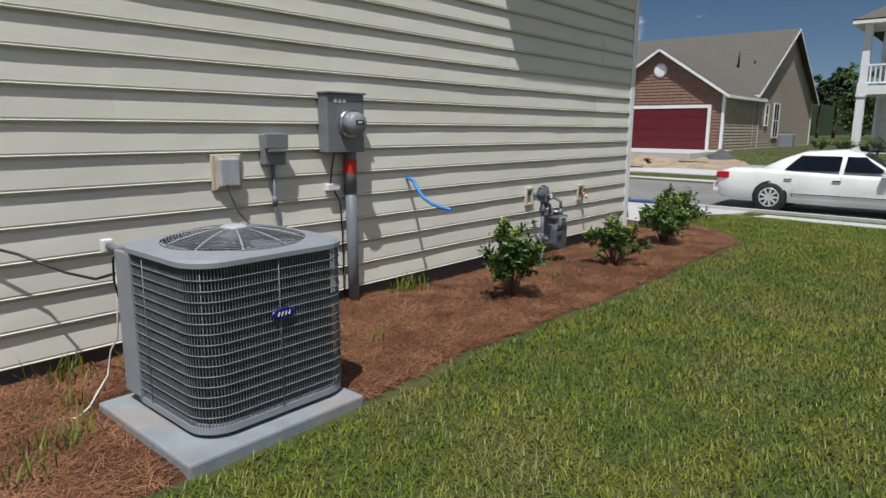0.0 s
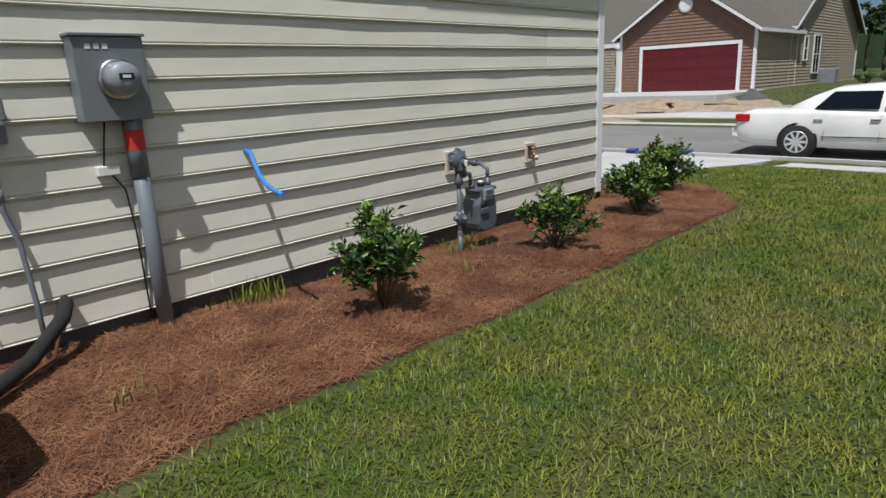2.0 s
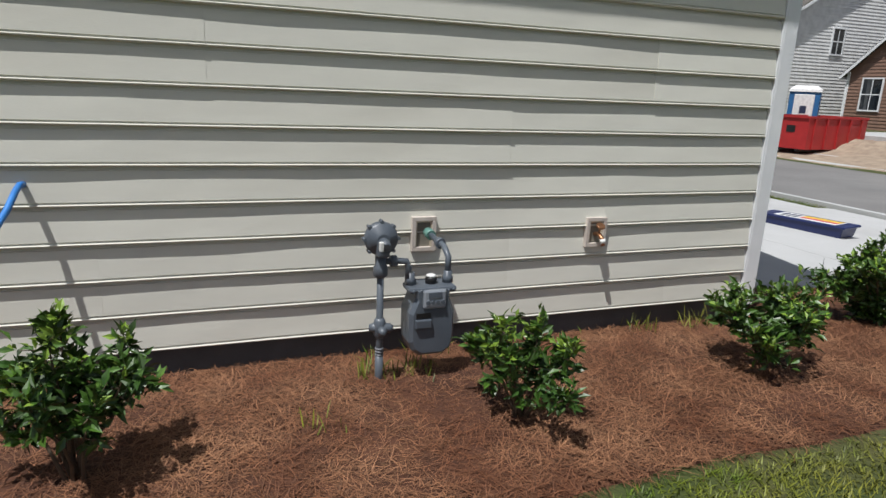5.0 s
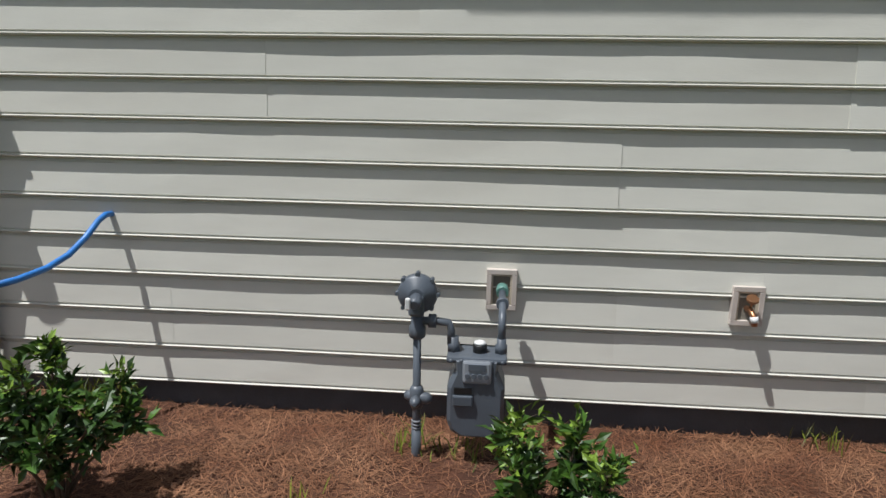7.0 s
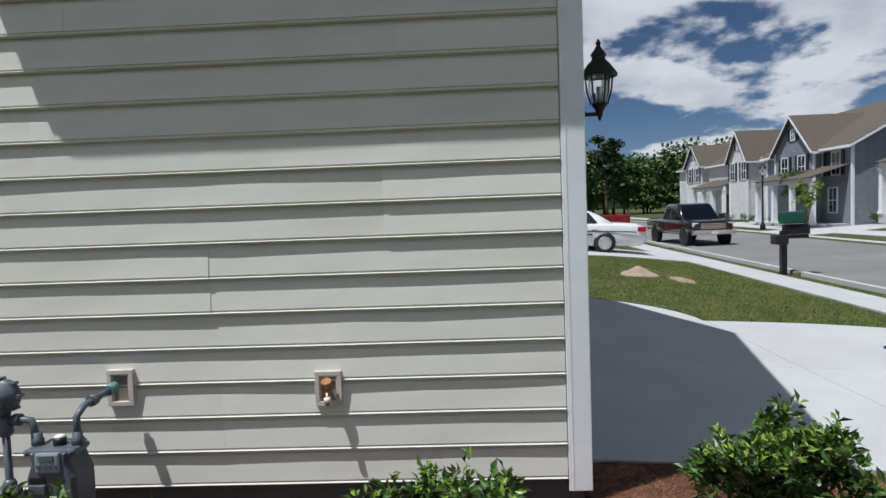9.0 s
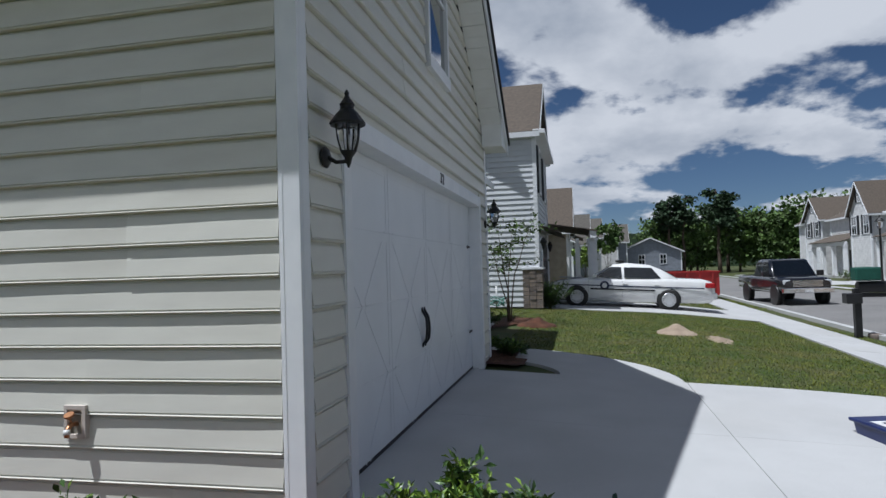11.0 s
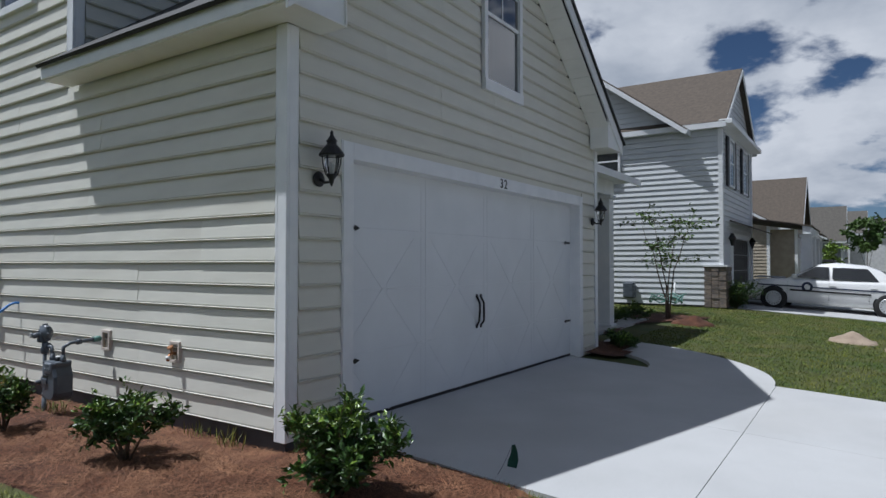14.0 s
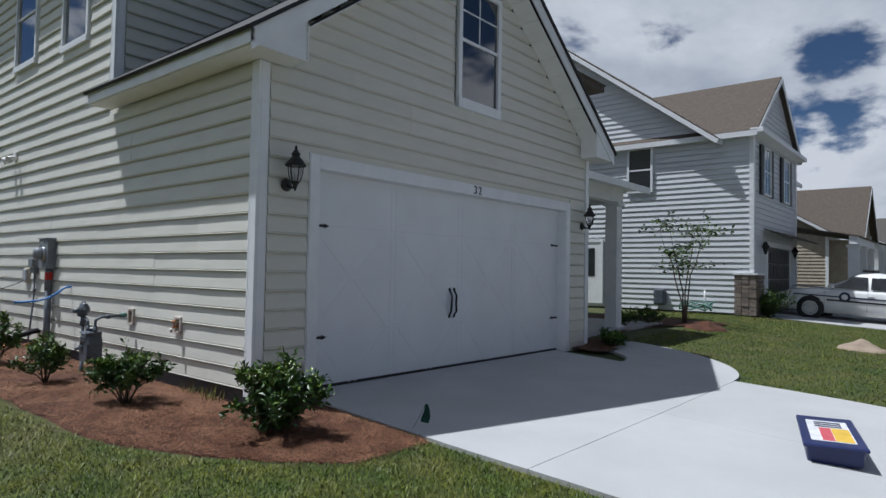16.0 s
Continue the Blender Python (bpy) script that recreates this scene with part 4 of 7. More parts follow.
# gas meter
gm = thing("gas_meter", "grey gas meter with round regulator on a riser", "gas meter", at=pose(0.05, 0, 0.025))
GY = -2.695
quick("riser", "gas_grey", gm, "", tube, [(0.36, GY, -0.05), (0.36, GY, 0.6)], 0.0165, 12)
quick("riser_sleeve", "gas_grey", gm, "", tube, [(0.36, GY, -0.05), (0.36, GY, 0.16)], 0.020, 12)
bm = bmesh.new()
for z in (0.165, 0.18, 0.195):
    lathe(bm, [(0.018, z - 0.005), (0.022, z), (0.018, z + 0.005)], (0.36, GY, 0), seg=14)
part("tape_rings", bm, "ac_wire", gm)
bm = bmesh.new()
lathe(bm, [(0.019, 0.25), (0.028, 0.265), (0.031, 0.3), (0.028, 0.335), (0.019, 0.35)], (0.36, GY, 0), seg=14)
lathe(bm, [(0.016, -0.05), (0.024, -0.03), (0.024, 0.05), (0.012, 0.065)], (0.36, GY, 0.30), (0.3, 1, 0), 10)
lathe(bm, [(0.02, 0.0), (0.022, 0.03), (0.008, 0.05)], (0.39, GY, 0.30), (1, 0, 0), 10)
part("shutoff_valve", bm, "gas_grey", gm)
bm = bmesh.new()
lathe(bm, [(0.022, 0.55), (0.034, 0.56), (0.034, 0.6), (0.026, 0.61), (0.026, 0.68)], (0.36, GY, 0), seg=14)
tube(bm, [(0.36, GY, 0.625), (0.36, GY + 0.08, 0.625), (0.36, GY + 0.125, 0.62), (0.36, GY + 0.135, 0.59), (0.36, GY + 0.135, 0.53)], 0.016, 10)
lathe(bm, [(0.028, -0.015), (0.028, 0.015)], (0.36, GY + 0.06, 0.625), (0, 1, 0), 12)
part("elbow_pipe", bm, "gas_grey", gm)
bm = bmesh.new()
lathe(bm, [(0.025, -0.06), (0.05, -0.048), (0.07, -0.026), (0.079, -0.011), (0.079, 0.011), (0.07, 0.024), (0.042, 0.034), (0.03, 0.05)], (0.36, GY, 0.735), (1, 0, 0), 24)
lathe(bm, [(0.024, 0.0), (0.024, 0.06), (0.016, 0.07)], (0.395, GY, 0.73), (1, 0, -0.2), 12)
for k in range(8):
    a = 2 * math.pi * k / 8
    lathe(bm, [(0.009, -0.02), (0.009, 0.02)], (0.36, GY + 0.08 * math.cos(a), 0.735 + 0.08 * math.sin(a)), (1, 0, 0), 6)
box(bm, 0.34, 0.42, GY - 0.03, GY + 0.03, 0.655, 0.74, 0.012)
part("regulator", bm, "gas_grey", gm, "round spring regulator")
quick("vent", "white_plastic", gm, "pale vent cap", box, 0.455, 0.475, GY - 0.035, GY - 0.015, 0.70, 0.745, 0.005)
bm = bmesh.new()
MY = -2.455
prof = [(-0.10, 0.22), (-0.115, 0.26), (-0.115, 0.40), (-0.085, 0.47), (-0.09, 0.52), (0.09, 0.52), (0.085, 0.47), (0.115, 0.40), (0.115, 0.26), (0.10, 0.22), (0.06, 0.195), (-0.06, 0.195)]
prof = [(a * 0.98, 0.165 + (z - 0.195) * 1.05) for a, z in prof]
vs = loop_wall(bm, [[(0.30, MY + a * 0.9, z) for a, z in prof], [(0.285, MY + a, z) for a, z in prof], [(0.415, MY + a, z) for a, z in prof], [(0.44, MY + a * 0.86, 0.34 + (z - 0.34) * 0.9) for a, z in prof]])
bm.faces.new(vs[0])
bm.faces.new(vs[-1])
part("meter_body", bm, "gas_grey", gm, "cast meter body")
quick("index_plate", "ac_metal", gm, "pale index plate", box, 0.433, 0.452, MY - 0.055, MY + 0.06, 0.405, 0.50, 0.012)
bm = bmesh.new()
for k in range(4):
    lathe(bm, [(0.010, 0.0), (0.010, 0.006)], (0.4525, MY - 0.033 + k * 0.024, 0.44), (1, 0, 0), 10)
box(bm, 0.4525, 0.456, MY - 0.03, MY + 0.035, 0.462, 0.488)
part("dials", bm, "gas_grey", gm)
quick("recess", "black", gm, "", box, 0.436, 0.446, MY - 0.085, MY - 0.015, 0.36, 0.385)
quick("meter_cover", "gas_grey", gm, "", box, 0.436, 0.455, MY - 0.09, MY - 0.01, 0.31, 0.355, 0.006)
quick("cap_ring", "black", gm, "", lathe, [(0.028, 0.505), (0.028, 0.535), (0.024, 0.538)], (0.36, MY + 0.01, 0), seg=16)
quick("top_cap", "white_plastic", gm, "pale round cap", lathe, [(0.024, 0.5385), (0.024, 0.546), (0.012, 0.551)], (0.36, MY + 0.01, 0), seg=16)
bm = bmesh.new()
box(bm, 0.305, 0.432, MY - 0.118, MY + 0.118, 0.478, 0.506, 0.011)
part("top_flange", bm, "gas_grey", gm)
for k in range(6):
    quick("bolt", "gas_grey", gm, "", lathe, [(0.008, 0.0), (0.008, 0.006), (0.004, 0.009)], (0.4325, MY - 0.10 + 0.04 * k, 0.492), (1, 0, 0), seg=6)
for dy in (-0.085, 0.085):
    quick("union", "gas_grey", gm, "", lathe, [(0.027, 0.507), (0.027, 0.535), (0.021, 0.54), (0.021, 0.565)], (0.36, MY + dy * 1.1, 0), seg=6)
bm = bmesh.new()
tube(bm, [(0.36, MY + 0.094, 0.55), (0.36, MY + 0.094, 0.63), (0.30, MY + 0.094, 0.665), (0.2, MY + 0.095, 0.67), (0.03, MY + 0.095, 0.68)], 0.0155, 10)
lathe(bm, [(0.026, -0.02), (0.026, 0.02)], (0.23, MY + 0.095, 0.668), (1, 0, 0), 12)
part("outlet_pipe", bm, "gas_grey", gm)
quick("fitting", "green_paint", gm, "green painted fitting", tube, [(0.10, MY + 0.095, 0.675), (0.04, MY + 0.095, 0.68)], 0.027, 10)


def mount_block(name, label, y0, y1, z0, z1, category):
    t = thing(name, label, category)
    bm = bmesh.new()
    w = 0.022
    for a in ((y0, y1, z1 - w, z1), (y0, y1, z0, z0 + w), (y0, y0 + w, z0 + w + 0.0005, z1 - w - 0.0005), (y1 - w, y1, z0 + w + 0.0005, z1 - w - 0.0005)):
        box(bm, 0.005, 0.042, a[0], a[1], a[2], a[3], 0.0015)
    part("frame", bm, "pinkish_block", t)
    bm = bmesh.new()
    for a in ((y0 + w, y1 - w, z1 - w - 0.008, z1 - w), (y0 + w, y0 + w + 0.008, z0 + w, z1 - w - 0.009), (y1 - w - 0.008, y1 - w, z0 + w, z1 - w - 0.009)):
        box(bm, 0.02, 0.036, a[0], a[1], a[2], a[3])
    part("inner_rim", bm, "beige_plastic", t)
    quick("back_plate", "recess", t, "", box, 0.019, 0.024, y0 + w, y1 - w, z0 + w, z1 - w)
    return t


mount_block("gas_mount_block", "beige framed wall block round the gas pipe", -2.43, -2.295, 0.59, 0.775, "wall block")
sp = mount_block("spigot_mount_block", "beige framed wall block with a hose tap", -1.36, -1.225, 0.565, 0.74, "hose tap")
quick("tap_body", "copper", sp, "brass tap", tube, [(0.02, -1.292, 0.64), (0.07, -1.292, 0.645), (0.10, -1.285, 0.62), (0.105, -1.283, 0.585)], 0.013, 10)
bm = bmesh.new()
lathe(bm, [(0.026, 0.0), (0.028, 0.007), (0.026, 0.014)], (0.075, -1.292, 0.69), (0.5, 0, 1), 8)
tube(bm, [(0.06, -1.292, 0.645), (0.08, -1.292, 0.69)], 0.006, 6)
part("tap_handle", bm, "copper", sp, "round tap handle")
quick("tap_nozzle", "white_plastic", sp, "pale nozzle ring", tube, [(0.1, -1.287, 0.625), (0.106, -1.283, 0.60)], 0.017, 10)

# flood light high on the side wall
fl = thing("flood_light", "white twin flood light on the side wall", "flood light")
quick("base", "white_plastic", fl, "", box, 0.012, 0.05, -6.63, -6.50, 2.89, 3.01, 0.01)
for y in (-6.65, -6.46):
    bm = bmesh.new()
    lathe(bm, [(0.03, 0.0), (0.045, 0.05), (0.06, 0.12), (0.055, 0.125)], (0.06, y, 2.92), (0.8, 0.25 if y > -6.5 else -0.25, -0.45), 14)
    part("lamp_head", bm, "white_plastic", fl)


def lantern(x):
    # a turned cast lantern on a bent arm
    t = thing("wall_lantern", "black cast wall lantern with clear glass beside the garage door", "wall lamp", group="garage lanterns", at=pose(x, 0.02, 1.98))
    bm = bmesh.new()
    lathe(bm, [(0.055, 0.0), (0.06, 0.012), (0.045, 0.025), (0.015, 0.03)], (0, 0.0, 0.06), (0, 1, 0), 18)
    part("wall_plate", bm, "lantern", t)
    quick("arm", "lantern", t, "", tube, [(0, 0.02, 0.06), (0, 0.07, 0.03), (0, 0.12, 0.03), (0, 0.14, 0.06)], [0.014, 0.011, 0.011, 0.014], 8)
    bm = bmesh.new()
    lathe(bm, [(0.004, -0.005), (0.014, 0.02), (0.022, 0.05), (0.04, 0.075), (0.042, 0.085)], (0, 0.14, 0), seg=12)
    part("bowl", bm, "lantern", t)
    for k in range(6):
        a = math.pi / 3 * k + 0.3
        quick("strut", "lantern", t, "", tube, [(0.042 * math.cos(a), 0.14 + 0.042 * math.sin(a), 0.08), (0.062 * math.cos(a), 0.14 + 0.062 * math.sin(a), 0.15), (0.07 * math.cos(a), 0.14 + 0.07 * math.sin(a), 0.225)], 0.005, 5)
    bm = bmesh.new()
    lathe(bm, [(0.036, 0.086), (0.055, 0.15), (0.06, 0.222)], (0, 0.14, 0), seg=6, smooth=False)
    part("glass", bm, "clear", t)
    quick("candle", "white_plastic", t, "pale candle sleeve", tube, [(0, 0.14, 0.086), (0, 0.14, 0.17)], 0.012, 8)
    bm = bmesh.new()
    lathe(bm, [(0.095, 0.222), (0.098, 0.232), (0.06, 0.285), (0.036, 0.31), (0.036, 0.325), (0.042, 0.335), (0.02, 0.365), (0.01, 0.385), (0.014, 0.395), (0.004, 0.415)], (0, 0.14, 0), seg=12, smooth=False)
    part("roof", bm, "lantern", t)
    return t


la = lantern(-0.30)
la.scale = (1.02, 1.02, 1.02)
copy_thing(la, pose(-6.18, 0.02, 1.98))


def lettering(name, text, size, at, mat, label, parent=None):
    cu = bpy.data.curves.new(name, "FONT")
    cu.body, cu.size, cu.extrude, cu.align_x = text, size, 0.003, "CENTER"
    tmp = bpy.data.objects.new(name + "_curve", cu)
    scene.collection.objects.link(tmp)
    dg = bpy.context.evaluated_depsgraph_get()
    me = bpy.data.meshes.new_from_object(tmp.evaluated_get(dg))
    bpy.data.objects.remove(tmp)
    me.materials.clear()
    me.materials.append(M[mat])
    ob = new(name, me)
    ob.matrix_basis = at
    if parent is not None:
        ob.parent = parent
    return ob


num = thing("house_number", "black metal house number 32 above the garage door", "house number")
lettering("numeral", "3", 0.15, Matrix.Translation((-3.245, 0.034, 2.27)) @ pose(0, 0, 0, 90, 0, 180), "black", "", num)
lettering("numeral", "2", 0.15, Matrix.Translation((-3.345, 0.034, 2.27)) @ pose(0, 0, 0, 90, 0, 180), "black", "", num)

# marker flag stuck by the drive
mf = thing("marker_flag", "dark green marker flag on a thin wire", "marker flag")
fx0, fy0 = -0.66, 1.50
quick("wire", "ac_wire", mf, "", tube, [(fx0 + 0.08, fy0 - 0.10, -0.09), (fx0 + 0.04, fy0 - 0.04, 0.03), (fx0, fy0, 0.15)], 0.0022, 5)
bm = bmesh.new()
rows = [[(0.0, 0.0, 0.155), (-0.01, 0.02, 0.16)], [(0.005, -0.005, 0.10), (-0.025, 0.03, 0.11)], [(0.02, -0.02, 0.05), (-0.03, 0.035, 0.05)], [(0.03, -0.02, 0.015), (-0.01, 0.03, 0.0)]]
vs = [[bm.verts.new((fx0 + p[0], fy0 + p[1], p[2])) for p in r] for r in rows]
for a, b in zip(vs, vs[1:]):
    bm.faces.new((a[0], a[1], b[1], b[0]))
bmesh.ops.solidify(bm, geom=bm.faces[:], thickness=0.002)
part("flag", bm, "flag_green", mf)

# tote box on the drive
bz = ground_z(-2.9, 4.1) + 0.023
tote = thing("storage_tote", "dark blue plastic storage box with a printed label on its lid", "storage box", at=pose(-2.98, 4.03, bz, 0, 0, 13.4))
tote.scale = (1.45, 0.82, 0.9)
bm = bmesh.new()
v = loop_wall(bm, [[(x, y, 0.0) for x, y in round_square(-0.36, 0.36, -0.23, 0.23, 0.03)], [(x, y, 0.14) for x, y in round_square(-0.38, 0.38, -0.25, 0.25, 0.03)]])
bm.faces.new(v[0])
bm.faces.new(v[1])
part("tub", bm, "navy", tote)
quick("lid", "navy", tote, "", box, -0.40, 0.40, -0.27, 0.27, 0.141, 0.175, 0.012)
quick("label_sheet", "paper_white", tote, "white printed label", box, -0.26, 0.30, -0.19, 0.19, 0.1755, 0.1775)
quick("label_patch", "paper_yellow", tote, "yellow label field", box, -0.05, 0.285, 0.02, 0.178, 0.178, 0.179)
quick("label_patch", "paper_red", tote, "red label field", box, -0.05, 0.285, -0.09, 0.015, 0.178, 0.179)
bm = bmesh.new()
for k in range(3):
    box(bm, -0.22 + k * 0.055, -0.185 + k * 0.055, -0.12, 0.13, 0.178, 0.179)
part("label_print", bm, "ink", tote, "dark illegible print bars")
ramp = tagged(quick("blue_board", "blue_dull", None, "", box, -0.72, 0.72, -0.13, 0.13, 0, 0.05, 0.01), "blue plastic kerb board lying at the street's edge", "board")
ramp.matrix_basis = pose(-2.93, 7.62, -0.44, 0, 0, 12)
for x in (-0.6, 0.6):
    quick("end_block", "blue_dull", ramp, "", box, x - 0.11, x + 0.11, -0.15, 0.15, 0.051, 0.085, 0.008)


# ---- mulch bed, lawn, plants ----
def bed_sheet(name, label, cells, inside, lift, rim=lambda x, y: 1.0):
    """A low heap of pine straw over the cells whose middle lies inside."""
    verts, faces, idx = [], [], {}

    def vid(i, j, d):
        if (i, j) not in idx:
            x, y = i * d, j * d
            idx[(i, j)] = len(verts)
            verts.append((x, y, ground_z(x, y) + lift * rim(x, y) - 0.03 * (1 - rim(x, y)) + 0.007 * rim(x, y) * noise.noise((x * 3, y * 3, 5)) + 0.006 * noise.noise((x * 11, y * 11, 2))))
        return idx[(i, j)]
    d = 0.06
    (x0, x1), (y0, y1) = cells
    for i in range(int(x0 / d), int(x1 / d)):
        for j in range(int(y0 / d), int(y1 / d)):
            if inside((i + 0.5) * d, (j + 0.5) * d):
                faces.append((vid(i, j, d), vid(i + 1, j, d), vid(i + 1, j + 1, d), vid(i, j + 1, d)))
    ob = raw(name, verts, faces, "mulch", smooth=True)
    return tagged(ob, label, "mulch", kind="stuff")


def in_right_bed(x, y):
    return (-7.25 < x < -5.9 and -0.6 < y < 0.55 - (x + 6.4) * 0.1 and (x + 5.45) ** 2 / 0.95 + (y - 0.05) ** 2 / 1.05 > 0.0 and y < 0.1 + 1.0 * math.sqrt(max(0, 1 - ((x + 5.46) / 1.1) ** 2)) + (0.25 if x < -6.4 else 0)) or (-13.2 < x < -8.4 and -3.4 < y < -0.1 + 0.5 * math.sin(x * 0.9 + 1))


bed_sheet("pine_straw_bed", "reddish-brown pine straw bed along the house", ((-0.5, 1.8), (-11, 1.8)), lambda x, y: -0.46 < x < bed_edge(min(y, 1.74)) + 0.15 and -11 < y < 1.9 and not (x < 0.0 and y < 0.0), 0.016,
          lambda x, y: ease(min(bed_edge(min(y, 1.74)) + 0.03 - x, 1.8 - y) / 0.16))
bed_sheet("pine_straw_bed", "reddish-brown pine straw bed by the front walk", ((-13.5, -5.6), (-3.5, 1.4)), in_right_bed, 0.03)


def strands(name, label, category, pts, length, width, mat, flat, droop, seed, curl=0.3):
    """Many thin strips, one tapering strip of two quads each. pts: n x 3 roots; flat: 0 upright, 1 lying."""
    rs = np.random.RandomState(seed)
    n = len(pts)
    a = rs.rand(n) * 2 * np.pi
    tilt = np.clip(flat + (rs.rand(n) - 0.5) * 0.5, 0, 1.05) * np.pi / 2
    way = np.stack([np.cos(a) * np.sin(tilt), np.sin(a) * np.sin(tilt), np.cos(tilt)], 1)
    L = (length * (0.55 + 0.9 * rs.rand(n)))[:, None]
    side = np.stack([-np.sin(a), np.cos(a), np.zeros(n)], 1) * (width * (0.6 + 0.8 * rs.rand(n)))[:, None]
    turn = rs.randn(n)[:, None] * curl
    mid = pts + way * L * 0.55
    perp = np.stack([-way[:, 1], way[:, 0], np.zeros(n)], 1)
    tip = mid + way * L * 0.45 + perp * L * 0.35 * turn
    tip[:, 2] -= droop * L[:, 0]
    v = np.stack([pts - side, pts + side, mid + side * 0.8, mid - side * 0.8, tip], 1).reshape(-1, 3)
    b = np.arange(n)[:, None] * 5
    me = bpy.data.meshes.new(name)
    me.vertices.add(n * 5)
    me.vertices.foreach_set("co", v.astype(np.float32).ravel())
    loops = np.concatenate([b + [0, 1, 2, 3], b + [3, 2, 4]], 1).ravel().astype(np.int32)
    me.loops.add(len(loops))
    me.loops.foreach_set("vertex_index", loops)
    me.polygons.add(n * 2)
    starts = (np.arange(n)[:, None] * 7 + [0, 4]).ravel().astype(np.int32)
    me.polygons.foreach_set("loop_start", starts)
    me.materials.append(M[mat])
    me.update(calc_edges=True)
    ob = new(name, me)
    return tagged(ob, label, category, kind="stuff")


def scatter(n, x0, x1, y0, y1, keep, seed, lift=0.0, patch=0.0):
    rs = np.random.RandomState(seed)
    p = np.stack([x0 + (x1 - x0) * rs.rand(n), y0 + (y1 - y0) * rs.rand(n)], 1)
    out = [(x, y, ground_z(x, y) + lift + 0.012 * noise.noise((x * 0.9, y * 0.9, 0))) for x, y in p.tolist() if keep(x, y) and (not patch or noise.noise((x * 1.3, y * 1.3, 9)) + rs.rand() * 0.9 > patch)]
    return np.array(out)


def ragged(x, y):
    return 0.05 * noise.noise((x * 6, y * 6, 1)) + 0.03 * noise.noise((x * 17, y * 17, 4))


def lawn_keep(x, y):
    if in_bed(x + ragged(x, y), y) or on_paving(x, y) or in_right_bed(x, y):
        return False
    if x < 0.05 and y < 0.02 and x > -12.5:
        return False
    if 0.52 < x < 1.56 and -6.95 < y < -5.97:
        return False
    return True


strands("lawn_grass", "thick green lawn with dry patches", "grass", scatter(360000, 0.9, 6.5, -8.6, 3.4, lawn_keep, 1, patch=-0.25), 0.043, 0.0022, "grass", 0.54, 0.15, 1)
strands("lawn_grass", "thick green lawn with dry patches", "grass", scatter(52000, -0.46, 0.95, 0.9, 7.6, lawn_keep, 7), 0.045, 0.0021, "grass", 0.5, 0.18, 7)
strands("lawn_grass", "thick green lawn with dry patches", "grass", scatter(70000, 0.2, 8.5, 3.4, 7.6, lawn_keep, 2), 0.048, 0.003, "grass", 0.5, 0.18, 2)
strands("lawn_grass", "green lawn between the driveways", "grass", scatter(150000, -17.0, -5.3, -3.0, 7.7, lawn_keep, 3), 0.032, 0.0035, "grass", 0.4, 0.18, 3)
strands("lawn_grass", "green lawn beyond the neighbour's drive", "grass", scatter(14000, -34.0, -22.5, 0.0, 8.2, lawn_keep, 4), 0.05, 0.012, "grass", 0.4, 0.18, 4)
strands("lawn_grass", "green lawn across the street", "grass", scatter(22000, -50.0, 10.0, 15.7, 27.0, lambda x, y: lawn_keep(x, y) and not (-19 < x < -5), 5), 0.05, 0.014, "grass", 0.4, 0.18, 5)
strands("lawn_grass", "thick green lawn with dry patches", "grass", scatter(15000, 6.5, 12.0, -8.6, 3.4, lawn_keep, 6), 0.06, 0.005, "grass", 0.42, 0.18, 6)


def bed_keep(x, y):
    return in_bed(x + 0.06 + ragged(x, y), y) and not (x < 0.0 and y < 0.0) and not (0.56 < x < 1.52 and -6.93 < y < -6.0) and x > -0.45 + abs(ragged(x, y))


strands("pine_straw", "loose reddish pine needles on the bed", "mulch", scatter(190000, -0.5, 1.75, -9.0, 1.8, bed_keep, 11, lift=0.02), 0.080, 0.0014, "straw", 1.0, 0.02, 11, 0.5)
strands("pine_straw", "loose reddish pine needles on the bed", "mulch", scatter(9000, -13.5, -5.6, -3.4, 1.4, in_right_bed, 12, lift=0.045), 0.10, 0.003, "straw", 1.0, 0.02, 12, 0.5)
# weeds along the foundation and in the bed
weed_spots = [(0.1, -4.3, 0.16, 70), (0.12, -4.15, 0.14, 40), (0.9, -5.35, 0.08, 22), (0.35, -2.72, 0.12, 40), (0.4, -2.5, 0.10, 30), (0.1, -0.5, 0.16, 34), (0.06, -0.9, 0.12, 26), (0.15, -6.9, 0.14, 50), (0.2, -6.5, 0.12, 40), (0.9, -7.15, 0.11, 60), (0.55, -7.0, 0.10, 30), (1.1, -7.3, 0.10, 40), (0.8, -3.0, 0.08, 14), (0.08, -2.3, 0.12, 18)]
for n, (x, y, s, k) in enumerate(weed_spots):
    rs = np.random.RandomState(50 + n)
    p = np.stack([x + rs.randn(k) * 0.05, y + rs.randn(k) * 0.07, np.full(k, ground_z(x, y) + 0.02)], 1)
    p[:, 0] = np.maximum(p[:, 0], 0.03)
    strands("weeds", "tuft of grassy weeds in the pine straw", "weeds", p, s, 0.003, "grass", 0.3, 0.15, 60 + n)


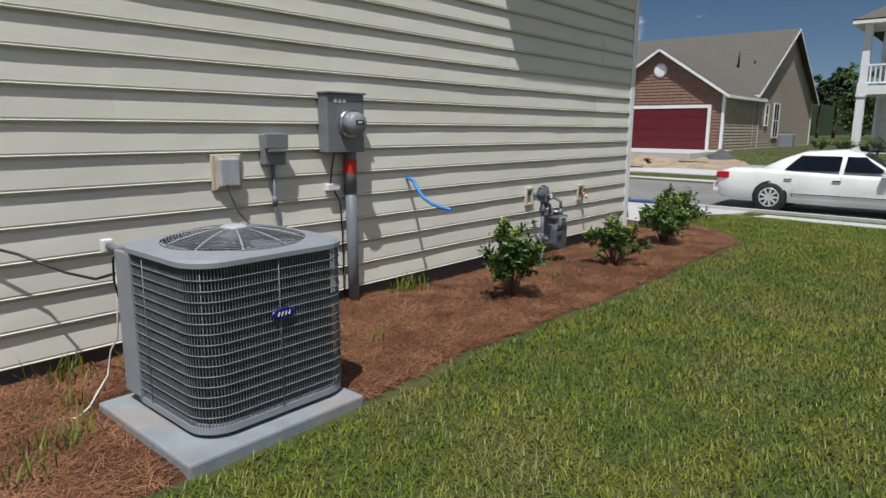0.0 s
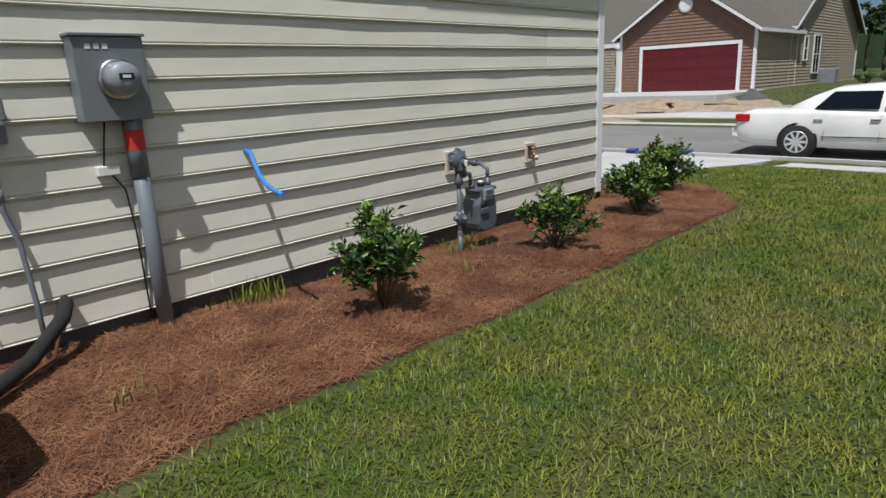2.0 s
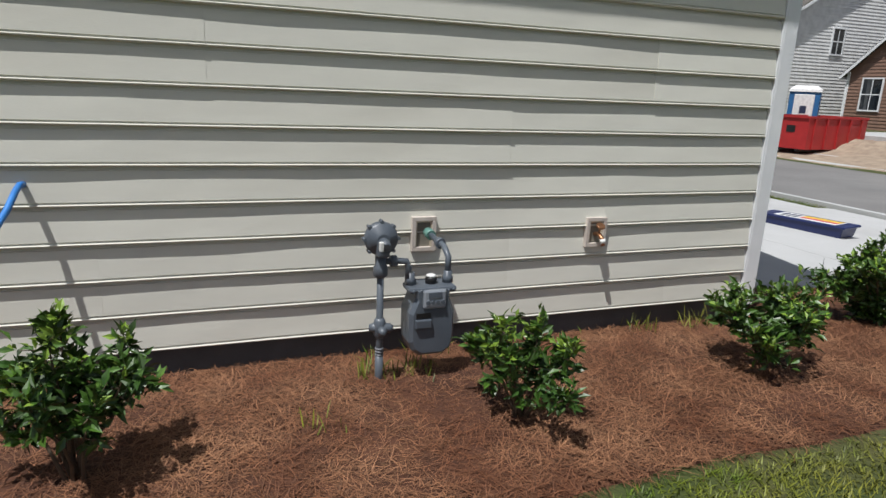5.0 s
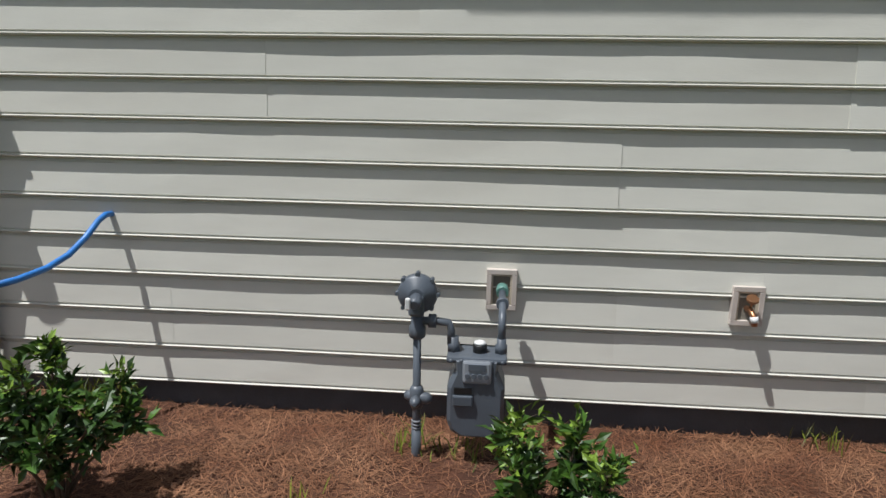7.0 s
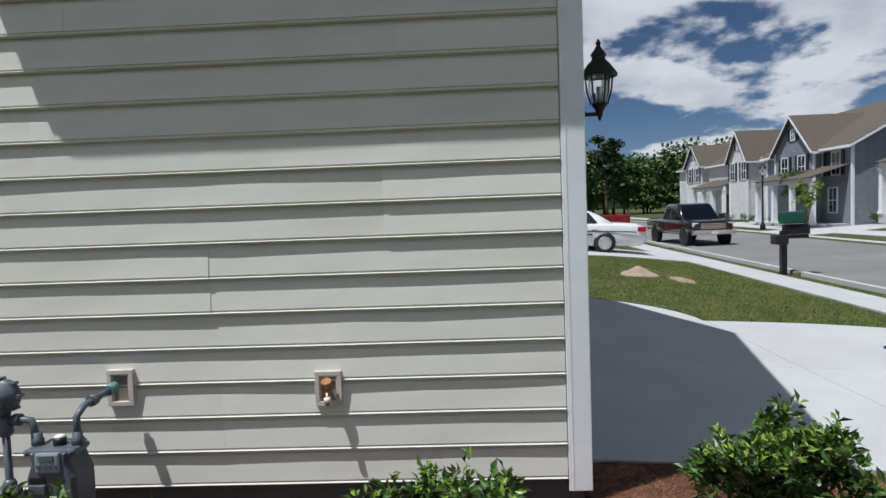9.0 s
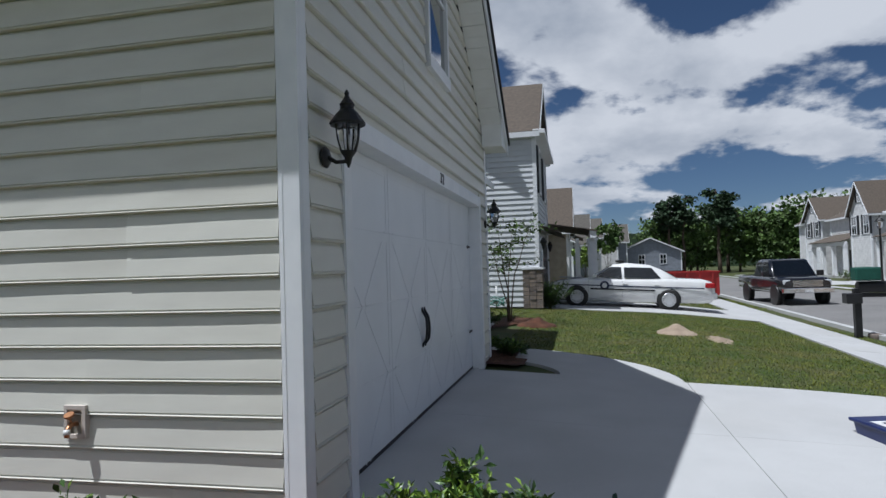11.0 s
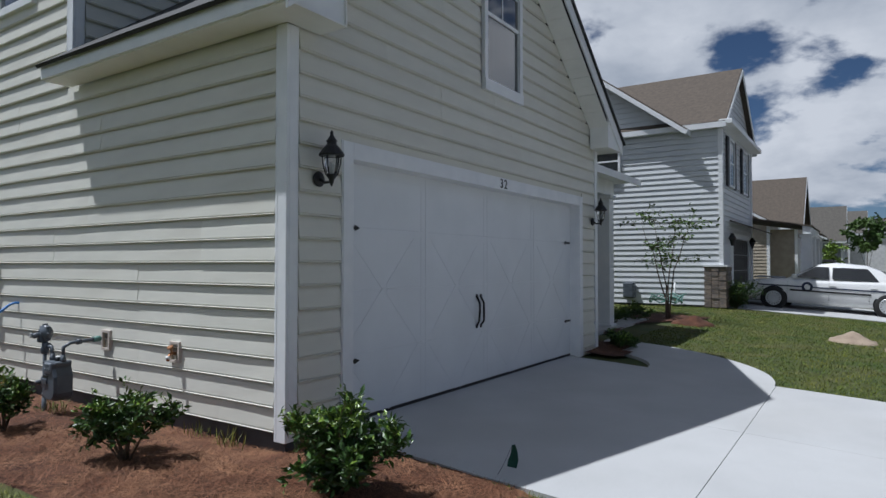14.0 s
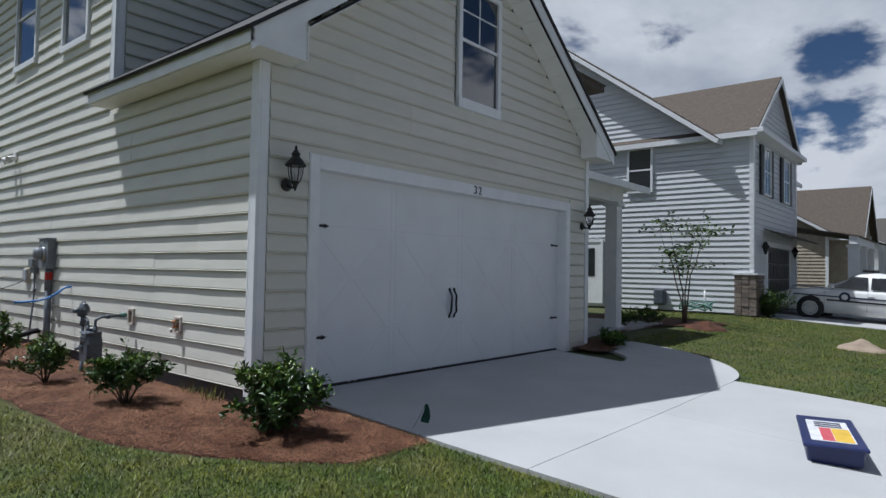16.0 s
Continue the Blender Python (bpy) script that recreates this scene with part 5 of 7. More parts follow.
def leaf_cloud(pts, ways, size, seed, mat, name, parent, width=0.42):
    """Folded leaves, one for each point, pointing along its way."""
    rs = np.random.RandomState(seed)
    verts, faces = [], []
    for p, w in zip(pts, ways):
        w = Vector(w).normalized()
        s = w.cross(Vector((rs.randn(), rs.randn(), rs.randn() + 0.6))).normalized()
        up = s.cross(w)
        if up.z < 0:
            up, s = -up, -s
        L = size * rs.uniform(0.65, 1.25)
        p = Vector(p)
        k = len(verts)
        verts += [p, p + w * L * 0.5 + s * L * width * 0.5 + up * L * 0.09, p + w * L - up * L * 0.1, p + w * L * 0.5 - s * L * width * 0.5 + up * L * 0.09, p + w * L * 0.52]
        faces += [(k, k + 1, k + 4), (k + 1, k + 2, k + 4), (k, k + 4, k + 3), (k + 4, k + 2, k + 3)]
    return raw(name, [tuple(v) for v in verts], faces, mat, parent)


def bush(x, y, h, r, seed, label, dense=1.0):
    rs = random.Random(seed)
    z = ground_z(x, y) + 0.02
    t = thing("bush", label, "shrub", group="young shrubs in the bed", at=pose(x, y, z))
    bm = bmesh.new()
    tips = []
    n = int(11 * dense) + 3
    for i in range(n):
        a = 2 * math.pi * i / n + rs.uniform(-0.3, 0.3)
        lean = rs.uniform(0.15, 1.0)
        hh = h * rs.uniform(0.62, 1.0) * (1 - 0.35 * lean * lean)
        p0 = Vector((rs.uniform(-0.03, 0.03), rs.uniform(-0.03, 0.03), -0.03))
        p1 = Vector((math.cos(a) * r * 0.35 * lean, math.sin(a) * r * 0.35 * lean, hh * 0.45))
        p2 = Vector((math.cos(a) * r * 0.85 * lean, math.sin(a) * r * 0.85 * lean, hh * 0.8))
        p3 = p2 + Vector((math.cos(a) * r * 0.15 * lean, math.sin(a) * r * 0.15 * lean, hh * 0.2))
        tube(bm, [p0, p1, p2, p3], [0.008, 0.006, 0.004, 0.002], 5)
        for q0, q1 in ((p1, p2), (p2, p3)) + (((p0.lerp(p1, 0.35), p1),) if dense > 2 else ()):
            for f in (0.15, 0.4, 0.65, 0.9):
                q = q0.lerp(q1, f)
                b = Vector((rs.gauss(0, 1), rs.gauss(0, 1), rs.gauss(0.45, 0.7))).normalized() * rs.uniform(0.3, 0.55) * r * 0.55
                tube(bm, [q, q + b * 0.6, q + b], [0.003, 0.002, 0.001], 4)
                tips += [(q, b, 0), (q + b * 0.5, b, 0), (q + b, b, 0)]
        tips += [(p2.lerp(p3, f), Vector((0, 0, 1)) + (p3 - p2), 1) for f in (0.5, 0.8, 1.0)]
    part("woody_frame", bm, "stem", t)
    pts, ways, npts, nways = [], [], [], []
    for q, b, top in tips:
        for k in range(rs.randint(4, 6)):
            w = Vector((rs.gauss(0, 1), rs.gauss(0, 1), rs.gauss(0.35, 0.6))).normalized() + b.normalized() * 0.6
            p = q + Vector((rs.gauss(0, 0.012), rs.gauss(0, 0.012), rs.gauss(0, 0.012)))
            if p.z < 0.02:
                continue
            if (top or q.z > h * 0.7) and rs.random() < 0.6:
                npts.append(p), nways.append(w)
            else:
                pts.append(p), ways.append(w)
    leaf_cloud(pts, ways, 0.060, seed, "leaf", "foliage", t)
    leaf_cloud(npts, nways, 0.046, seed + 1, "leaf_new", "young_foliage", t)
    return t


bush(0.90, -3.90, 0.62, 0.29, 1, "young glossy green shrub in pine straw", 0.9)
bush(0.94, -2.20, 0.47, 0.27, 2, "sparse young green shrub beside the gas meter", 0.6)
bush(0.82, -0.66, 0.50, 0.35, 3, "small young green shrub near the house corner", 1.1)
bush(0.32, 0.84, 0.58, 0.40, 4, "dense round green shrub at the house corner", 2.4)
bush(-6.75, 0.28, 0.22, 0.26, 5, "low dark shrub beside the front walk", 0.8)
bush(-6.4 - 0.75, 0.1, 0.2, 0.26, 6, "low dark shrub beside the front walk", 0.8)
bush(-9.9, -0.9, 0.35, 0.4, 7, "low shrub in the porch bed", 0.9)
bush(-11.0, -0.8, 0.38, 0.42, 8, "low shrub in the porch bed", 0.9)
bush(-8.6, -1.7, 0.5, 0.4, 9, "low shrub beside the porch column", 0.9)


def sapling(x, y, h, seed, label, crown=0.85, leaf="foliage_far", count=900, stems=4, size=0.11):
    rs = random.Random(seed)
    t = thing("sapling", label, "tree", at=pose(x, y, ground_z(x, y)))
    bm = bmesh.new()
    pts, ways = [], []
    for i in range(stems):
        a = 2 * math.pi * i / stems + rs.uniform(-0.4, 0.4)
        p = [Vector((0.04 * math.cos(a), 0.04 * math.sin(a), -0.05))]
        for k in range(1, 7):
            f = k / 6
            p.append(Vector((math.cos(a) * crown * 0.55 * f ** 1.6 + rs.gauss(0, 0.02), math.sin(a) * crown * 0.55 * f ** 1.6 + rs.gauss(0, 0.02), h * f * rs.uniform(0.93, 1.0))))
        tube(bm, p, [0.022, 0.019, 0.016, 0.013, 0.01, 0.007, 0.003], 6)
        for k in range(10):
            f = rs.uniform(0.55, 1.0)
            j = min(5, int(f * 6))
            q = p[j].lerp(p[j + 1], f * 6 - j if j < 5 else 0.9)
            b = Vector((rs.gauss(0, 1), rs.gauss(0, 1), rs.gauss(0.2, 0.4))).normalized() * crown * rs.uniform(0.25, 0.6)
            tube(bm, [q, q + b * 0.5 + Vector((0, 0, 0.02)), q + b], [0.006, 0.004, 0.002], 4)
            for m in range(count // (stems * 10)):
                g = rs.uniform(0.25, 1.05)
                pts.append(q + b * g + Vector((rs.gauss(0, 0.05), rs.gauss(0, 0.05), rs.gauss(0, 0.05))))
                ways.append((rs.gauss(0, 1), rs.gauss(0, 1), rs.gauss(-0.1, 0.6)))
    part("trunk", bm, "bark", t)
    leaf_cloud(pts, ways, size, seed, leaf, "crown", t, 0.5)
    return t


sapling(-12.1, -0.35, 2.35, 21, "thin multi-stemmed young tree on the lawn", 1.1, count=700, size=0.10)


def tree(name, label, kind_, h, r, seed, clumps, leaf_mat, size):
    """A grown tree: tapered trunk, limbs, and a crown of many leaf clumps with gaps."""
    rs = random.Random(seed)
    t = thing(name, label, "tree", group="trees beyond the street")
    bm = bmesh.new()
    trunk = [Vector((rs.gauss(0, 0.03) * h * 0.1 * k, rs.gauss(0, 0.03) * h * 0.1 * k, h * 0.9 * k / 6 - 0.2)) for k in range(7)]
    tube(bm, trunk, [h * 0.022 * (1 - k / 7.5) for k in range(7)], 7)
    pts, ways = [], []
    n = 16 if kind_ == "pine" else 22
    for i in range(n):
        f = rs.uniform(0.55, 1.0) if kind_ == "pine" else rs.uniform(0.22, 1.0)
        k = min(5, int(f * 6))
        q = trunk[k].lerp(trunk[k + 1], min(1, f * 6 - k))
        a = rs.uniform(0, 2 * math.pi)
        reach = r * (1.05 - 0.75 * abs(f - 0.55) ** 1.0) * rs.uniform(0.6, 1.0)
        b = Vector((math.cos(a) * reach, math.sin(a) * reach, rs.uniform(-0.02, 0.12) * h if kind_ != "pine" else rs.uniform(-0.03, 0.04) * h))
        tube(bm, [q, q + b * 0.5 + Vector((0, 0, 0.02 * h)), q + b], [h * 0.008, h * 0.005, h * 0.002], 5)
        for c in range(clumps // n):
            g = rs.uniform(0.3, 1.05)
            sp = r * (0.13 if kind_ == "pine" else 0.2)
            p = q + b * g + Vector((rs.gauss(0, sp), rs.gauss(0, sp), rs.gauss(0, sp * 0.6)))
            pts.append(p)
            ways.append((rs.gauss(0, 1), rs.gauss(0, 1), rs.gauss(0, 0.7)))
    part("trunk", bm, "bark", t)
    leaf_cloud(pts, ways, size, seed, leaf_mat, "crown", t, 0.7)
    return t


rs = random.Random(77)
kinds = [tree("oak_tree", "leafy green tree at the end of the street", "oak", 10.5, 3.6, 31, 2200, "foliage_far", 0.62),
         tree("oak_tree", "leafy green tree at the end of the street", "oak", 9.0, 3.2, 32, 2000, "foliage_far", 0.6),
         tree("pine_tree", "tall dark pine at the end of the street", "pine", 13.0, 2.6, 33, 1700, "foliage_pine", 0.6)]
spots = []
for i in range(34):
    spots.append((-100 + rs.uniform(-14, 6), 13 + i * 1.3 + rs.uniform(-1, 1), rs.choice((0, 0, 1, 1, 2)), rs.uniform(0.8, 1.12)))
for i in range(26):
    spots.append((-24 + i * 2.3 + rs.uniform(-1, 1), 92 + rs.uniform(-5, 8), rs.choice((0, 1, 1, 2)), rs.uniform(0.6, 0.85)))
spots += [(-96, 16.0, 2, 1.0), (-95, 20.8, 2, 1.06)]
used = [False] * 3
for x, y, k, s in spots:
    m = pose(x, y, ground_z(x, y) - 0.1, 0, 0, rs.uniform(0, 360))
    if not used[k]:
        kinds[k].matrix_basis = m
        used[k] = True
    else:
        c = copy_thing(kinds[k], m)
        c.scale = (s, s, s)
sapling(-38.5, 20.3, 3.4, 22, "slender young street tree", 0.9, count=800, size=0.2)
sapling(-34.6, 19.2, 2.6, 23, "small leafy young tree before a porch", 0.9, leaf="leaf_new", count=800, size=0.18)
sapling(-56, 3.6, 4.6, 24, "bushy green tree before a far house", 2.0, count=1600, size=0.4)
sapling(-45.5, 1.6, 2.4, 25, "yellowish young tree by the far drive", 1.2, leaf="leaf_new", count=900, size=0.25)
sapling(-4.6, 46, 5.0, 26, "young tree behind the white house", 1.6, count=1200, size=0.35)
sapling(3.4, 20.3, 3.8, 27, "thin young street tree before the white porch", 1.3, count=700, size=0.2)
# distant woods close the view
woods = thing("backdrop", "far dark green woods on the skyline", "woods", kind="structure")
for n in range(2):
    verts, faces = [], []
    rr = random.Random(90 + n)
    k = 240
    R = 190 + 30 * n
    for i in range(k + 1):
        a = 2 * math.pi * i / k
        top = 8.5 + 2.6 * noise.noise((math.cos(a) * 6, math.sin(a) * 6, n)) + rr.uniform(-1.3, 1.3) + 2 * n
        verts += [(R * math.cos(a) - 10, R * math.sin(a), -3), (R * math.cos(a) - 10, R * math.sin(a), top)]
    for i in range(k):
        faces.append((2 * i, 2 * i + 2, 2 * i + 3, 2 * i + 1))
    o = raw("woods_line", verts, faces, "hills", woods)


# ---- vehicles and street things ----
def wheel(parent, x, y, r, w, side, rim_mat="alloy", spokes=9):
    bm = bmesh.new()
    lathe(bm, [(r * 0.66, -w / 2), (r * 0.92, -w / 2), (r, -w / 2 + 0.03), (r, w / 2 - 0.03), (r * 0.92, w / 2), (r * 0.66, w / 2)], (x, y, r), (0, 1, 0), 28)
    t = part("wheel", bm, "tyre", parent)
    bm = bmesh.new()
    o = y + side * w / 2
    lathe(bm, [(r * 0.67, -0.02), (r * 0.67, 0.004), (r * 0.6, 0.004), (r * 0.58, -0.03)], (x, o, r), (0, side, 0), 24)
    lathe(bm, [(r * 0.62, -0.045), (r * 0.62, -0.04), (r * 0.5, -0.038)], (x, o, r), (0, side, 0), 24)
    lathe(bm, [(r * 0.16, -0.03), (r * 0.16, 0.0), (r * 0.1, 0.006)], (x, o, r), (0, side, 0), 16)
    for k in range(spokes):
        a = 2 * math.pi * k / spokes
        c, s = math.cos(a), math.sin(a)
        beam(bm, (x + c * r * 0.1, o - side * 0.012, r + s * r * 0.1), (x + c * r * 0.62, o - side * 0.006, r + s * r * 0.62), r * 0.15, 0.03, up=(0, 1, 0))
    part("rim", bm, rim_mat, t)
    return t


def section(x, zb, zt, w, tuck=0.08, crown=0.03):
    """Half-round car section at x: bottom height, shoulder height, half width."""
    pts = [(w - tuck, zb), (w - 0.02, zb + 0.12), (w, zb + (zt - zb) * 0.5), (w - 0.015, zt - 0.10), (w - 0.06, zt - 0.02), (w * 0.72, zt + crown * 0.7), (0, zt + crown)]
    left = [(-y, z) for y, z in pts[:-1]][::-1]
    return [(x, y, z) for y, z in pts + left]


def skin(bm, sections, smooth=True):
    vs = [[bm.verts.new(p) for p in s] for s in sections]
    for a, b in zip(vs, vs[1:]):
        for k in range(len(a)):
            f = bm.faces.new((a[k], a[(k + 1) % len(a)], b[(k + 1) % len(a)], b[k]))
            f.smooth = smooth
    bm.faces.new(vs[0][::-1])
    bm.faces.new(vs[-1])


def arch(bm, x, y, r, side):
    """A dark wheel arch ring let into the flank."""
    lathe(bm, [(r * 1.12, -0.10), (r * 1.12, 0.006), (r * 1.09, 0.008), (0.02, 0.008)], (x, y, r), (0, side, 0), 28)


def sedan(name, label, at, L, W, H, base, paint, style):
    """A four-door car along x with its nose at +x; its wheels stand on z = 0."""
    car = thing(name, label, "car", at=at)
    hw = W / 2
    xf, xr = base * 0.52, -base * 0.48
    nose, tail = xf + L * 0.185, xr - (L - base - L * 0.185)
    belt = H * 0.645
    st = [(tail, 0.42, belt * 0.80, hw * 0.80), (tail + 0.10, 0.28, belt * 0.97, hw * 0.90), (tail + 0.35, 0.24, belt * 1.04, hw * 0.96), (xr + 0.05, 0.22, belt * 1.05, hw), (0, 0.20, belt * 1.0, hw),
          (xf - 0.45, 0.21, belt * 0.985, hw), (xf, 0.22, belt * 0.95, hw * 0.985), (nose - 0.35, 0.24, belt * 0.88, hw * 0.94), (nose - 0.1, 0.27, belt * 0.78, hw * 0.86), (nose, 0.38, belt * 0.64, hw * 0.74)]
    bm = bmesh.new()
    skin(bm, [section(*s) for s in st])
    part("body", bm, paint, car)
    # cabin: pillars and roof in paint, panes set a little proud
    top = [(xr - 0.34, belt + 0.03, hw * 0.80), (xr + 0.20, H - 0.19, hw * 0.69), (xr + 0.58, H - 0.05, hw * 0.67), (0.02, H, hw * 0.68), (0.36, H - 0.06, hw * 0.67), (xf - 0.30, belt - 0.03, hw * 0.82)]
    bm = bmesh.new()
    rows = []
    for x, z, w in top:
        zb = belt - 0.12
        wb = hw * 0.90
        rows.append([(x, wb, zb), (x, wb * 0.985 + (w - wb * 0.985) * max(0.0, (z - belt) / (H - belt)) * 0.15, belt), (x, w, z - 0.03), (x, w * 0.9, z), (x, 0, z + 0.025), (x, -w * 0.9, z), (x, -w, z - 0.03), (x, -(wb * 0.985 + (w - wb * 0.985) * max(0.0, (z - belt) / (H - belt)) * 0.15), belt), (x, -wb, zb)])
    skin(bm, rows)
    part("cabin", bm, paint, car)
    for side in (1, -1):
        yb, yt = side * (hw * 0.895 + 0.006), side * (hw * 0.70 + 0.012)
        zb, zt = belt + 0.045, H - 0.125
        for a0, a1, b0, b1 in ((xr + 0.24, 0.0, xr + 0.60, 0.02), (0.09, xf - 0.52, 0.11, 0.36)):
            bm = bmesh.new()
            vs = [bm.verts.new(p) for p in ((a0, yb, zb), (a1, yb, zb), (a1 + (b1 - a1) * 0.60, yb + (yt - yb) * 0.66, zb + (zt - zb) * 0.66), (b1 + (a1 - b1) * 0.16, yt, zt), (b0 + (a0 - b0) * 0.16, yt, zt), (a0 + (b0 - a0) * 0.50, yb + (yt - yb) * 0.62, zb + (zt - zb) * 0.62))]
            bm.faces.new(vs)
            bmesh.ops.solidify(bm, geom=bm.faces[:], thickness=0.008)
            part("side_window", bm, "glass", car)
        for hx in (0.0, -0.95 if base < 2.87 else -1.0):
            quick("door_handle", "chrome" if style == "white" else paint, car, "", box, hx - 0.1, hx + 0.06, side * (hw - 0.012), side * (hw + 0.022), belt - 0.165, belt - 0.135, 0.006)
        bm = bmesh.new()
        for sx in (xr + 0.46, 0.06, xf - 0.36):
            beam(bm, (sx, side * (hw - 0.008), 0.35), (sx, side * (hw - 0.03), belt - 0.06), 0.004, 0.03, up=(0, 1, 0))
        part("door_gap", bm, "black", car)
        quick("mirror", paint, car, "", box, xf - 0.62, xf - 0.47, side * (hw - 0.02), side * (hw + 0.17), belt + 0.03, belt + 0.15, 0.03)
        quick("sill_strip", "chrome" if style == "white" else "black", car, "", box, xr + 0.42, xf - 0.42, side * (hw - 0.01), side * (hw + 0.012), 0.42 if style == "white" else 0.58, 0.445 if style == "white" else 0.63, 0.004)
        bm = bmesh.new()
        arch(bm, xf, side * (hw - 0.015), 0.33, side)
        part("wheel_arch", bm, "black", car)
        bm = bmesh.new()
        arch(bm, xr, side * (hw - 0.015), 0.33, side)
        part("wheel_arch", bm, "black", car)
        quick("tail_lamp", "tail", car, "", box, tail + 0.02, tail + 0.32, side * (hw * 0.72), side * (hw * 0.955), belt * 0.78, belt * 0.95, 0.03)
        quick("headlight", "lens", car, "", box, nose - 0.30, nose - 0.03, side * (hw * 0.55), side * (hw * 0.87), belt * 0.66, belt * 0.78, 0.03)
    for a, b, za, zb, wa, wb in ((xr - 0.27, xr + 0.20, belt + 0.06, H - 0.185, 0.70, 0.60), (xf - 0.36, 0.40, belt + 0.0, H - 0.075, 0.75, 0.61)):
        bm = bmesh.new()
        lift = 0.022
        vs = [bm.verts.new(p) for p in ((a, -hw * wa, za + lift), (a, hw * wa, za + lift), (b, hw * wb, zb + lift), (b, -hw * wb, zb + lift))]
        bm.faces.new(vs)
        bmesh.ops.solidify(bm, geom=bm.faces[:], thickness=0.008)
        part("windscreen", bm, "glass", car)
    quick("bumper", paint, car, "", box, nose - 0.12, nose + 0.06, -hw * 0.78, hw * 0.78, 0.30, 0.50, 0.04)
    quick("bumper", paint, car, "", box, tail - 0.07, tail + 0.14, -hw * 0.84, hw * 0.84, 0.36, 0.58, 0.04)
    for x in (xf, xr):
        for side in (1, -1):
            wheel(car, x, side * (hw - 0.068), 0.325, 0.215, side, spokes=9 if style == "white" else 16)
    if style == "patrol":
        for side in (1, -1):
            quick("stripe", "ink", car, "dark side stripe", box, tail + 0.35, nose - 0.5, side * (hw - 0.006), side * (hw + 0.009), 0.70, 0.735)
            bm = bmesh.new()
            lathe(bm, [(0.15, 0.0), (0.15, 0.01), (0.13, 0.012)], (0.62, side * (hw - 0.004), 0.72), (0, side, 0), 20)
            part("emblem", bm, "ink", car, "round dark door emblem")
            bm = bmesh.new()
            lathe(bm, [(0.085, 0.0), (0.085, 0.004)], (0.62, side * (hw + 0.009), 0.72), (0, side, 0), 8)
            part("emblem_centre", bm, "paper_white", car)
        quick("hood_stripe", "dark_grey_siding", car, "dark grey bonnet", box, xf - 0.1, nose - 0.35, -hw * 0.6, hw * 0.6, belt * 0.985, belt * 0.99 + 0.018)
        bm = bmesh.new()
        box(bm, 0.0, 0.28, -0.55, 0.55, H + 0.02, H + 0.10, 0.02)
        part("light_bar", bm, "black", car, "low dark roof light bar")
    return car


sedan("sedan", "clean white four-door sedan parked at the kerb", pose(1.05, 8.95, -0.462, 0, 0, 1.5), 4.9, 1.78, 1.41, 2.75, "car_white", "white")
sedan("patrol_car", "white patrol car with a dark side stripe in a driveway", pose(-19.45, 2.68, -0.035, 0, 0, -92) @ pose(0, 0, 0, 0, -3.2, 0), 5.25, 1.9, 1.46, 2.88, "car_white", "patrol")

# pickup, nose to +x
tr = thing("pickup_truck", "black crew-cab pickup truck with chrome bumper at the kerb", "truck", at=pose(-27.4, 9.95, -0.47, 0, 0, 4))
bm = bmesh.new()
skin(bm, [section(*s) for s in ((-3.1, 0.55, 1.13, 0.94), (-3.0, 0.5, 1.15, 0.98), (-0.9, 0.48, 1.15, 1.0), (1.0, 0.48, 1.14, 1.0), (1.7, 0.5, 1.13, 0.98), (2.35, 0.52, 1.08, 0.94), (2.5, 0.6, 0.98, 0.86))])
part("body", bm, "car_black", tr)
bm = bmesh.new()
rows = []
for x, z, w in ((-1.02, 1.15, 0.86), (-0.95, 1.82, 0.74), (-0.6, 1.88, 0.76), (0.45, 1.87, 0.75), (0.62, 1.82, 0.74), (1.28, 1.14, 0.86)):
    rows.append([(x, 0.93, 1.0), (x, 0.92, 1.12), (x, w, z - 0.03), (x, w * 0.9, z), (x, -w * 0.9, z), (x, -w, z - 0.03), (x, -0.92, 1.12), (x, -0.93, 1.0)])
skin(bm, rows)
part("cab", bm, "car_black", tr)
for side in (1, -1):
    for a0, a1, b0, b1 in ((-0.88, -0.12, -0.78, -0.1), (-0.02, 0.98, 0.0, 0.5)):
        bm = bmesh.new()
        bm.faces.new([bm.verts.new(p) for p in ((a0, side * 0.915, 1.17), (a1, side * 0.915, 1.17), (b1, side * 0.79, 1.76), (b0, side * 0.79, 1.76))])
        bmesh.ops.solidify(bm, geom=bm.faces[:], thickness=0.01)
        part("side_window", bm, "glass", tr)
    quick("mirror", "black", tr, "", box, 0.95, 1.12, side * 0.95, side * 1.2, 1.15, 1.38, 0.03)
    quick("headlight", "lens", tr, "", box, 2.32, 2.49, side * 0.60, side * 0.90, 0.84, 1.02, 0.03)
    bm = bmesh.new()
    arch(bm, 1.65, side * 0.985, 0.40, side)
    part("wheel_arch", bm, "black", tr)
    bm = bmesh.new()
    arch(bm, -1.9, side * 0.985, 0.40, side)
    part("wheel_arch", bm, "black", tr)
    for x in (1.65, -1.9):
        wheel(tr, x, side * 0.84, 0.39, 0.26, side, "chrome", 6)
bm = bmesh.new()
bm.faces.new([bm.verts.new(p) for p in ((1.24, -0.80, 1.2), (1.24, 0.80, 1.2), (0.70, 0.68, 1.80), (0.70, -0.68, 1.80))])
bmesh.ops.solidify(bm, geom=bm.faces[:], thickness=0.012)
part("windscreen", bm, "glass", tr)
quick("bumper", "chrome", tr, "chrome front bumper", box, 2.42, 2.62, -0.95, 0.95, 0.50, 0.70, 0.03)
bm = bmesh.new()
for k in range(5):
    box(bm, 2.47, 2.52, -0.56, 0.56, 0.76 + k * 0.05, 0.785 + k * 0.05)
